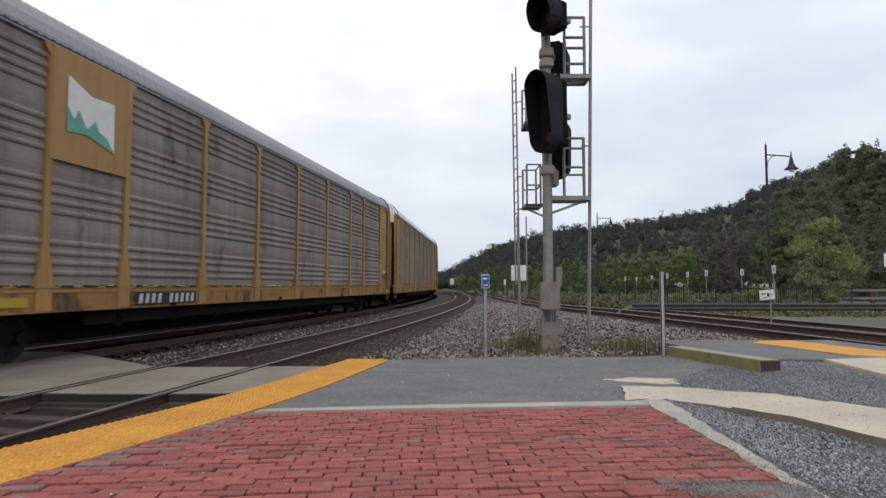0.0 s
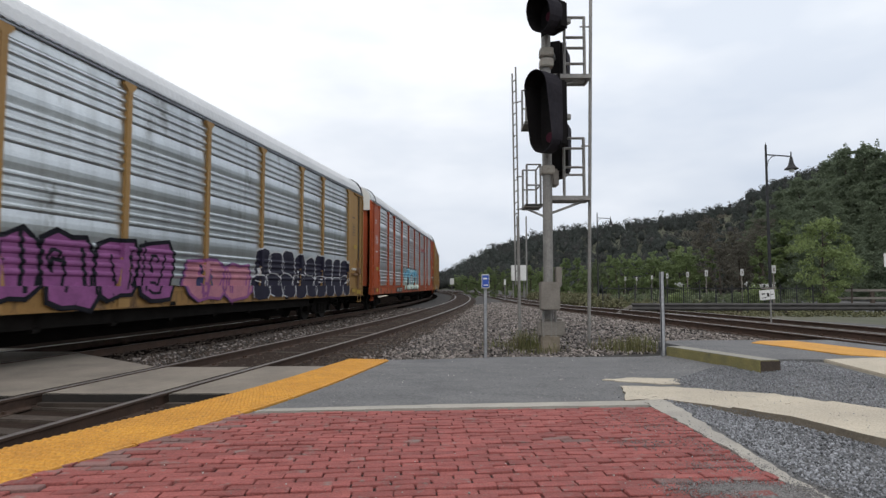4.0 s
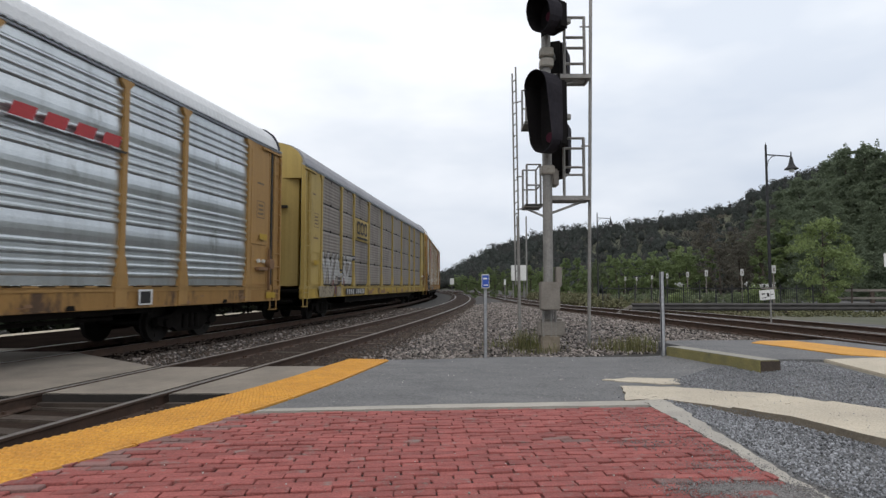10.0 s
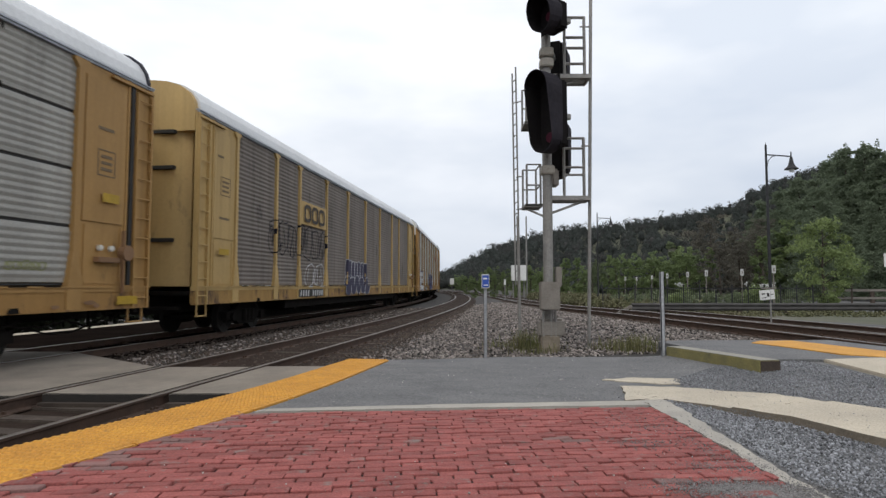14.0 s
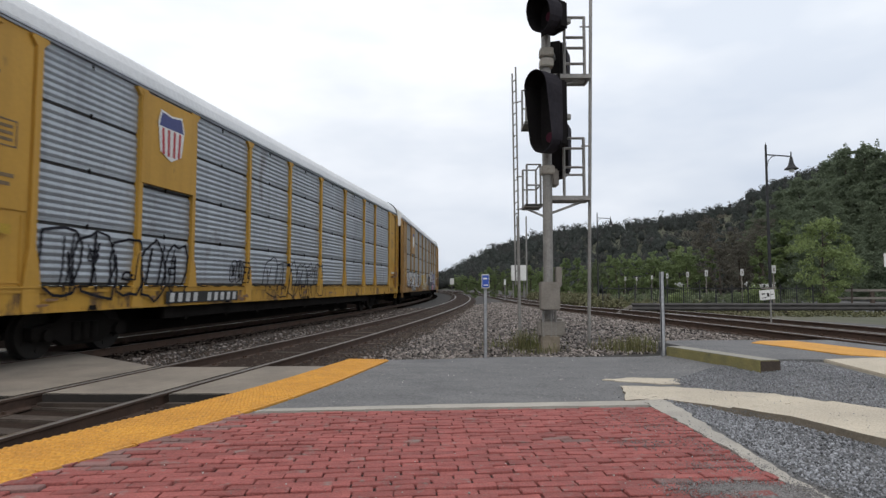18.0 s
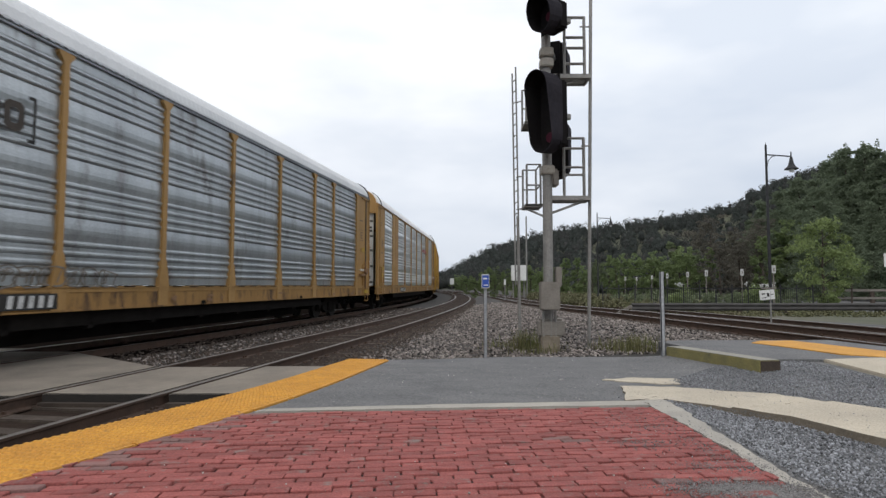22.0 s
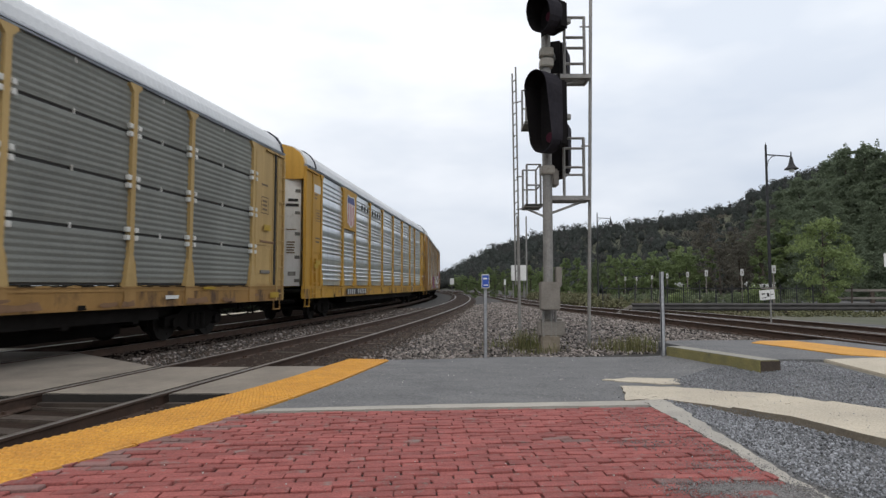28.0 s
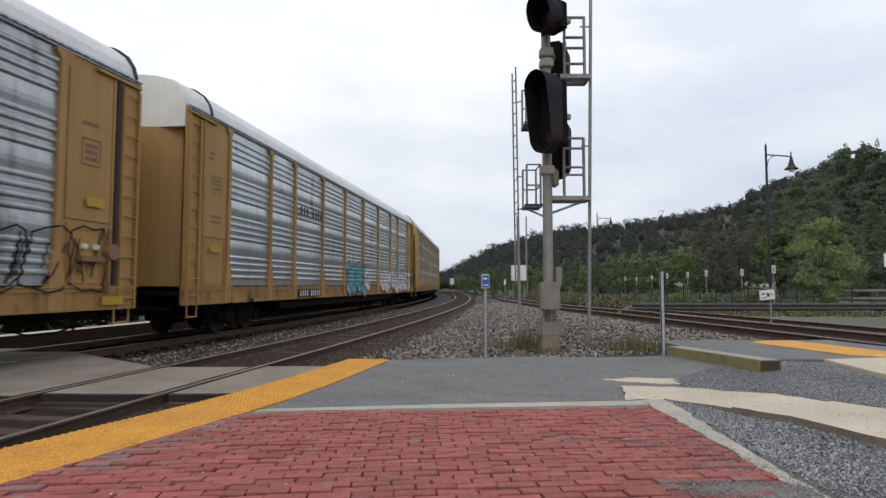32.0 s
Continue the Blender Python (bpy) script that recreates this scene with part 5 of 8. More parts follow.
def graffiti(car, u0, u1, z0, z1, fill, line, letters, seed, edge=None, lean=.12, label="", stroke=.07, bare=False, wob=.09, accent=None, inner=True, grow=1.09, cut=None, over=0.0):
    """Sprayed shapes pressed together: a rim, fills, contours, slashes and drips."""
    rng = random.Random(seed)
    style = STYLE[car.name]
    g = None
    w, h, zm = (u1 - u0) / letters, z1 - z0, (z0 + z1) / 2
    cells = [(u0 + w * (k + .5), zm + rng.uniform(-.05, .05) * h, w * rng.uniform(.95, 1.2), h * rng.uniform(.84, 1.0), lean + rng.uniform(-.15, .15)) for k in range(letters)]
    shapes = [loop(a, b, c, d, random.Random(seed + k), e, 13, wob=wob) for k, (a, b, c, d, e) in enumerate(cells)]

    def lay(name, build, m, lift, parent, text=""):
        bm = bmesh.new()
        build(bm)
        drape(bm, style, lift + over)
        return tagged(part(name, bm, m, parent, text), kind="stuff")

    def grown(k):
        return lambda bm: [patch(bm, [(a + (p - a) * k, b + (q - b) * k) for p, q in o]) for (a, b, *_), o in zip(cells, shapes)]
    if not bare:
        if edge:
            g = lay("graffiti", grown(grow), edge, .004, car, label)
        q = lay("graffiti_fill" if g else "graffiti", grown(1.0), fill, .008, g or car, "" if g else label)
        g = g or q

    def lines(bm):
        for (a, b, c, d, e), o in zip(cells, shapes):
            for p, q in zip(o, o[1:]):
                if cut is None or max(p[1], q[1]) > cut:
                    stroke_on(bm, [p, q], stroke)
            if not inner:
                continue
            for _ in range(rng.choice((2, 3, 3))):
                du, dz, l = rng.uniform(-.34, .34) * c, rng.uniform(-.1, .1) * d, rng.uniform(.2, .42) * d
                t = e + rng.uniform(-.35, .35)
                stroke_on(bm, [(a + du - t * l, b + dz - l), (a + du, b + dz), (a + du + (t + rng.uniform(-.2, .2)) * l, b + dz + l)], stroke * rng.uniform(.6, 1.5))
            for _ in range(rng.choice((0, 1, 2))):
                du, dz = rng.uniform(-.25, .25) * c, rng.uniform(-.3, .3) * d
                stroke_on(bm, loop(a + du, b + dz, c * rng.uniform(.15, .4), d * rng.uniform(.12, .3), rng, e, 7, rng.choice((.5, .7, 1.0)), rng.uniform(0, 6.28), wob), stroke * rng.uniform(.6, 1.1))
            if rng.random() < .6:
                du = rng.uniform(-.3, .3) * c
                stroke_on(bm, [(a + du, b - .4 * d), (a + du, b - rng.uniform(.5, .58) * d)], stroke * .35)
    q = lay("graffiti_line" if g else "graffiti", lines, line, .011, g or car, "" if g else label)
    if accent:
        def dabs(bm):
            for a, b, c, d, e in cells:
                for _ in range(2):
                    patch(bm, loop(a + rng.uniform(-.3, .3) * c, b + rng.uniform(-.35, .35) * d, c * rng.uniform(.12, .3), d * rng.uniform(.1, .3), rng, e, 8, wob=.15))
        lay("graffiti_dab", dabs, accent, .0095, g or q)


def lettering(car, word, u0, u1, z0, z1, material, label, y=.006, rim=None, shear=0.0):
    cu = bpy.data.curves.new("lettering", "FONT")
    cu.body, cu.size, cu.shear = word, 1.0, shear
    cu.resolution_u = 3
    tmp = bpy.data.objects.new("lettering", cu)
    scene.collection.objects.link(tmp)
    dg = bpy.context.evaluated_depsgraph_get()
    g, span = None, None
    for grow, m, dy, nm in ((.085, rim, 0, "graffiti"), (.05, material, -.005, "graffiti_fill")):
        if m is None:
            continue
        cu.offset = grow
        dg.update()
        me = bpy.data.meshes.new_from_object(tmp.evaluated_get(dg))
        if span is None:
            xs, ys = [v.co.x for v in me.vertices], [v.co.y for v in me.vertices]
            span = (min(xs), max(xs), min(ys), max(ys))
        for v in me.vertices:
            v.co = (u0 + (v.co.x - span[0]) / (span[1] - span[0]) * (u1 - u0), 0, z0 + (v.co.y - span[2]) / (span[3] - span[2]) * (z1 - z0))
        bm = bmesh.new()
        bm.from_mesh(me)
        bmesh.ops.dissolve_limit(bm, angle_limit=.001, verts=bm.verts[:], edges=bm.edges[:])
        drape(bm, STYLE[car.name], y - dy)
        me.clear_geometry()
        bm.to_mesh(me)
        bm.free()
        me.materials.clear()
        me.materials.append(m)
        q = part(nm if (g is None or nm != "graffiti") else nm, me, None, g or car, label if g is None else "")
        g = g or q
    bpy.data.objects.remove(tmp)
    bpy.data.curves.remove(cu)


def bars(car, u0, u1, z0, z1, n, material, y=-SIDE - .112, name="marking", back=None, seed=1):
    """Unreadable stencilled marks as plain bars."""
    rng = random.Random(seed)
    base = None
    if back:
        base = flat("marking_plate", [(u0 - .06, z0 - .03), (u1 + .06, z0 - .03), (u1 + .06, z1 + .03), (u0 - .06, z1 + .03)], car, back, y=y + .003)
    p = (u1 - u0) / n
    for k in range(n):
        if n > 5 and k == n // 2 - 1:
            continue
        a, b = u0 + k * p + p * .2, u0 + (k + 1) * p - p * .26
        lean = (z1 - z0) * .15
        flat(name, [(a, z0), (b, z0), (b + lean, z1), (a + lean, z1)], base or car, material, y=y - .004)


def build_car(spec):
    body, sheet, style = spec["body"], spec["sheet"], spec["style"]
    car = thing("autorack_car", spec["label"], "railway car", group="cars of the freight train")
    STYLE[car.name] = style
    part("underframe", underframe_mesh(spec["n"] in (1, 5, 11)), None, car, "dark steel underframe")
    for x in (-9.9, 9.9):
        add_truck(car, x)
    part("roof", roof_mesh(spec.get("roof", roof_m), spec.get("low", False)), None, car, spec.get("roof_label", "pale ribbed sheet roof"))
    turn = pose(0, 0, 0, 0, 0, 180)
    wide = style == "wide"
    if style != "dense":
        for x in (-HALF + .95, HALF - .20) if style != "band" else (HALF - .20, ):
            part("roof_rim", rim_mesh(spec.get("low", False)), None, car, "thin black seal over the roof", at=pose(x, 0, 0))
    for side in (Matrix.Identity(4), turn):
        part("side_sill", sill_mesh(spec.get("sill", body)), None, car, at=side)
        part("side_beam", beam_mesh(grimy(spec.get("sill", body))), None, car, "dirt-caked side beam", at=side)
        add_hoses(car, side @ pose(HALF, 0, 0))
        if style in ("rib", "wide"):
            tagged(part("rail_slots", slots_mesh(), None, car, at=side), kind="stuff")
        part("top_rail", rail_mesh(spec.get("rail", body if wide else grey_m)), None, car, at=side)
        part("end_panel", end_panel_mesh(body, spec.get("first", BAYS[0]) + .03), None, car, at=side @ pose(-HALF, -SIDE, 0))
        part("end_panel", end_panel_mesh(body), None, car, at=side @ pose(HALF, -SIDE, 0) @ Matrix.Diagonal((-1, 1, 1, 1)))
        bays = [spec.get("first", BAYS[0])] + BAYS[1:]
        for k, (a, b) in enumerate(zip(bays, bays[1:])):
            solid = wide and k in (1, 7)
            if solid:
                me = cached(("solid", body.name), lambda: bm_mesh("solid_panel", add_box(box_bm(0, 1.92, -.06, .03, SILL1, EAVE - .05, .01), 0.93, .97, -.075, -.03, SILL1 + .05, EAVE - .1), body))
                part("solid_panel", me, None, car, at=side @ pose(-HALF + a, -SIDE, 0))
            else:
                part("side_sheet", sheet_mesh("rib" if wide else style, b - a, sheet), None, car, at=side @ pose(-HALF + a, -SIDE, 0))
            if style == "band":
                tagged(part("clip", clip_mesh(b - a, spec.get("bracket", steel_m)), None, car, at=side @ pose(-HALF + a, -SIDE, 0)), kind="stuff")
        for k, u in enumerate(bays):
            if wide and k in (0, 1, 2, 7, 8, 9):
                continue
            pm = spec.get("post", body)
            part("post", post_mesh("plain" if wide else "flared", pm), None, car, at=side @ pose(-HALF + u, -SIDE, 0))
            if style == "band" and spec.get("bracket"):
                tagged(part("bracket", bracket_mesh(spec["bracket"]), None, car, at=side @ pose(-HALF + u, -SIDE - .02, 0)), kind="stuff")
        # proud black strip stands for the shade in the gap beside the ladder
        gap = cached("door_gap", lambda: bm_mesh("door_gap", box_bm(0, .09, -.075, -.02, SILL1 + .03, EAVE - .1), plate_m))
        part("door_gap", gap, None, car, at=side @ pose(HALF - .65, -SIDE, 0))
        if spec.get("ladder", True):
            lm = ladder_mesh(body)
            part("ladder", lm, None, car, at=side @ pose(-HALF + .06, -SIDE, 0))
            part("ladder", lm, None, car, at=side @ pose(HALF - .48, -SIDE, 0))
        else:
            lm = low_ladder_mesh(body)
            part("ladder", lm, None, car, at=side @ pose(-HALF + .62, -SIDE, 0))
            part("ladder", lm, None, car, at=side @ pose(HALF - 1.02, -SIDE, 0))
    for side in (Matrix.Identity(4), turn):
        part("end_door", door_mesh(spec.get("door", body), SILL1, 4.93), None, car, at=side @ pose(-HALF + .2, 0, 0))
        part("end_cap", cap_mesh(spec.get("cap", cap_m), spec.get("low", False)), None, car, at=side @ pose(-HALF + .2, 0, 0))
        part("coupler", cached("coupler", lambda: bm_mesh("coupler", add_box(add_box(box_bm(-.9, .3, -.1, .1, .72, .98, .03), -1.0, -.6, -.17, .17, .68, 1.02, .05), -.12, 0, -1.3, 1.3, .74, .80), steel_m)), None, car, at=side @ pose(-HALF, 0, 0))
        for z in spec.get("slots", ()):
            part("door_slot", cached("door_slot", lambda: bm_mesh("door_slot", box_bm(-.42, -.30, -1.1, -.25, 0, .09, .01), plate_m)), None, car, at=side @ pose(-HALF + .28, 0, z))
    marks = list(spec.get("extras", ())) + ends(spec["n"] + 40, spec["n"] == 1, spec["n"] == 10, spec["n"] != 13)
    marks.append(sill_wear(spec["n"] + 80))
    if spec.get("door") == cap_m:
        marks += white_door(spec["n"] == 3)
    if spec["n"] in (3, 8, 12):
        marks.append(cap_notice(-1.0, -.3, 5.25, 5.75) if spec["n"] == 3 else cap_notice(-.9, -.4, 5.15, 5.3, 1))
    for f in marks:
        f(car)
    if spec["n"] in (1, 5, 11, 12):
        for a, b in zip(BAYS[:5], BAYS[1:6]) if spec["n"] != 12 else zip(BAYS, BAYS[1:]):
            if spec["n"] != 12 or a > 6:
                tagged(part("vent_holes", holes_mesh(b - a, spec["n"] == 12), None, car, "rows of small dark vent holes", at=pose(-HALF + a, -SIDE, 0)), kind="stuff")
    if wide:
        for a, b in ((1.9, 4.45), (6.35, 9.1), (9.1, 11.9)):
            tagged(part("rivets", rivet_mesh(b - a), None, car, "dark rivet heads", at=pose(-HALF + a, -SIDE, 0)), kind="stuff")
    return car


def door_x(y):
    return -HALF + .2 - .34 * (1 - (abs(y) / 1.38) ** 2.4)


def door_mark(y0, y1, z0, z1, m, name="notice", lift=.012):
    """A flat mark that follows the curved end door."""
    def put(c):
        n = 5
        vs, fs = [], []
        for i in range(n + 1):
            y = y0 + (y1 - y0) * i / n
            vs += [(door_x(y) - lift, y, z0), (door_x(y) - lift, y, z1)]
            if i:
                fs.append((2 * i - 2, 2 * i - 1, 2 * i + 1, 2 * i))
        part(name, fix_normals(mesh_from(name, vs, fs, m)), None, c)
    return put


def cap_notice(y0, y1, z0, z1, rows=3):
    """A white notice with dark bars on the end above the doors."""
    def put(c):
        x = -HALF + .2 - .22
        f = part("notice", box_bm(x - .008, x + .01, y0, y1, z0, z1), white_m, c, "white notice")
        h = (z1 - z0) / rows
        for k in range(rows):
            part("notice_line", box_bm(x - .012, x - .007, y0 + .06, y1 - .06 - .08 * (k % 2), z0 + h * k + h * .3, z0 + h * k + h * .7), plate_m, f)
    return put


def boxed_notice(u, z, w=.5, h=.5, m=None):
    """Faded stencilled box with lines in it, on the end panel."""
    def put(c):
        k = m or faded_m
        y = -SIDE - .062
        t = .025
        for n, (a, b, c0, c1) in enumerate(((u, u + w, z, z + t), (u, u + w, z + h - t, z + h), (u, u + t, z + t, z + h - t), (u + w - t, u + w, z + t, z + h - t))):
            flat("notice_frame", [(a, c0), (b, c0), (b, c1), (a, c1)], c, k, y=y)
        for q in range(3):
            flat("notice_line", [(u + .08, z + h * (.2 + .24 * q)), (u + w - .08, z + h * (.2 + .24 * q)), (u + w - .08, z + h * (.32 + .24 * q)), (u + .08, z + h * (.32 + .24 * q))], c, k, y=y)
    return put


def faded_lines(u, z, rows, w=.45, m=None):
    def put(c):
        for q in range(rows):
            d = .07 * (q % 2)
            flat("notice_line", [(u, z - .13 * q), (u + w - d, z - .13 * q), (u + w - d, z + .06 - .13 * q), (u, z + .06 - .13 * q)], c, m or faded_m, y=-SIDE - .062)
    return put


def brake_gear(u=25.9):
    """Rusty hand brake bracket and lever on the end panel."""
    def put(c):
        y = -SIDE
        b = part("brake_bracket", box_bm(-HALF + u, -HALF + u + .55, y - .16, y - .03, 1.72, 1.82, .01), rust_m, c, "rusty brake bracket")
        part("lever", box_bm(-HALF + u + .62, -HALF + u + .66, y - .17, y - .10, 1.15, 2.35, .01), rust_m, b)
        part("chain_wheel", tube_bm((-HALF + u + .72, y - .2, 1.92), (-HALF + u + .72, y - .06, 1.92), .15, 14), rust_m, b)
        for k in (.06, .34):
            part("lug", box_bm(-HALF + u + k, -HALF + u + k + .1, y - .13, y - .03, 1.94, 2.04, .02), cap_m, b)
    return put


def ends(seed, light=False, tidy=False, gear=True):
    """Marks common to the car ends, varied from car to car."""
    r = random.Random(seed)
    k = chalk_m if light else None
    hand_gear = brake_gear(25.75)
    out = [boxed_notice(1.05, 3.3 + r.uniform(-.1, .3), .5, r.uniform(.4, .6), k), faded_lines(1.02, 2.95, r.choice((1, 2)), .5, k), faded_lines(.9, 4.5, r.choice((1, 2)), .3, k), sticker(.95, 2.02 + r.uniform(-.05, .1), .5, .15, sticker_m),
           boxed_notice(25.75, 3.35 + r.uniform(-.15, .2), .45, .5, k), faded_lines(25.75, 4.2, 1, .4, k), sticker(25.85, 2.9 + r.uniform(-.3, .1), .42, .17), hand_gear, sticker(26.3, .93, .55, .16)]
    if tidy:
        out.pop(3)
    if not gear:
        out = [m for m in out if m is not hand_gear]
    return out


def white_door(graffito=False):
    """Strips and notices on a white end door."""
    out = [door_mark(-.70, -.05, 1.32, 4.9, dirty_panel_m, "door_leaf", .006), door_mark(-.83, -.70, 1.3, 4.92, beam_grey_m, "door_strip", .03), door_mark(-.52, -.46, 1.3, 4.92, beam_grey_m, "door_strip", .02)]
    out += [door_mark(-1.30, -1.0, z, z + .10, plate_m, "notice_line") for z in (4.16,)] + [door_mark(-1.32, -.93, 3.99, 4.09, plate_m, "notice_line")]
    out += [door_mark(-1.25, -.95, 3.18, 3.22, faded_m, "notice_line")] + [door_mark(-1.22 + .02 * (k % 2), -.97, 2.74 - .09 * k, 2.79 - .09 * k, faded_m, "notice_line") for k in range(5)]
    out += [door_mark(-1.375, -1.22, z, z + .11, beam_grey_m, "hinge_plate", .02) for z in (4.48, 3.72, 3.0, 2.2, 1.4)]
    out += [door_mark(-.88, -.85, z, z + .03, plate_m, "bolt", .016) for z in (1.7, 2.2, 2.7, 3.2, 3.7, 4.2, 4.7)]
    out += [door_mark(-1.26, -1.02, 1.62, 1.76, dirty_panel_m, "dirt_patch")]
    if graffito:
        out += [door_mark(-1.3, -1.1, 2.6, 4.85, navy_m, "graffiti", .016), door_mark(-1.34, -1.2, 1.5, 2.5, cap_m, "graffiti", .016)]
    return out


def stencil(u, seed, n=10, w=2.0):
    return lambda c: bars(c, u, u + w, SILL0 + .09, SILL0 + .29, n, stencil_m, back=plate_m, seed=seed)


def sticker(u, z, w=.42, h=.15, m=None):
    def put(c):
        flat("sticker", [(u, z), (u + w, z), (u + w, z + h), (u, z + h)], c, m or sticker_m, y=-SIDE - .115)
    return put


def plaque(u0, u1, z0, z1, m, name="sign_panel", y=-SIDE - .10, label=""):
    def put(c):
        me = bm_mesh(name, box_bm(-HALF + u0, -HALF + u1, y, y + .07, z0, z1, .006), m)
        part(name, me, None, c, label)
    return put


def ribbon_mark(paths, w, m, y=-SIDE - .118, name="emblem"):
    """An emblem drawn as plain strokes."""
    def put(c):
        for p in paths:
            bm = bmesh.new()
            ribbon(bm, p, w, y)
            part(name, bm, m, c)
    return put


def ring_mark(outer, inner, m, y=-SIDE - .114, name="emblem"):
    """A closed flat band between two outlines of as many corners."""
    def put(c):
        bm = bmesh.new()
        a, b = ([bm.verts.new((-HALF + u, y, z)) for u, z in o] for o in (outer, inner))
        for i in range(len(a)):
            j = (i + 1) % len(a)
            bm.faces.new((a[i], a[j], b[j], b[i]))
        part(name, bm, m, c)
    return put


def shape(outline, m, y=-SIDE - .114, name="emblem", label=""):
    return lambda c: flat(name, outline, c, m, y=y, label=label)


def spray(*a, **k):
    return lambda c: graffiti(c, *a, **k)


def word(*a, **k):
    return lambda c: lettering(c, *a, **k)


def stop_mark(u0, u1, z0, z1, fill, rim):
    """A broad leaning exclamation mark."""
    def put(c):
        w, h = u1 - u0, z1 - z0
        bar = [(u0 + w * a, z0 + h * b) for a, b in ((.40, .33), (.62, .31), (.99, .93), (.92, 1.0), (.70, 1.0), (.60, .94))]
        dot = [(u0 + w * a, z0 + h * b) for a, b in ((.0, .06), (.08, .0), (.42, .0), (.54, .08), (.50, .23), (.36, .29), (.14, .26), (.03, .17))]
        for name, m, k, lift, text in (("graffiti", rim, .06, .010, "white sprayed lettering with a navy rim"), ("graffiti", fill, 0, .015, "")):
            bm = bmesh.new()
            for o in (bar, dot):
                a, b = sum(p[0] for p in o) / len(o), sum(p[1] for p in o) / len(o)
                q = [(p + k * (1 if p > a else -1), max(r + k * (1 if r > b else -1), SILL0 + .004)) for p, r in o]
                patch(bm, q + q[:1])
            drape(bm, STYLE[c.name], lift)
            part(name, bm, m, c, text)
    return put


def shards(text, fill, *outlines, lift=.008, line=None, stroke=.03, grow=1.0):
    """Angular sprayed shapes in one colour, with a thin contour where a line colour is given."""
    def spread(o):
        a, b = sum(p[0] for p in o) / len(o), sum(p[1] for p in o) / len(o)
        return [(a + (p - a) * grow, max(b + (q - b) * grow, SILL0 + .01)) for p, q in o]
    wide = [spread(o) for o in outlines]

    def put(c):
        bm = bmesh.new()
        for o in wide:
            patch(bm, list(o) + [o[0]])
        drape(bm, STYLE[c.name], lift)
        g = tagged(part("graffiti", bm, fill, c, text), kind="stuff")
        if line:
            bm = bmesh.new()
            for o in wide:
                stroke_on(bm, list(o) + [o[0]], stroke)
            drape(bm, STYLE[c.name], lift + .004)
            tagged(part("graffiti_line", bm, line, g), kind="stuff")
    return put


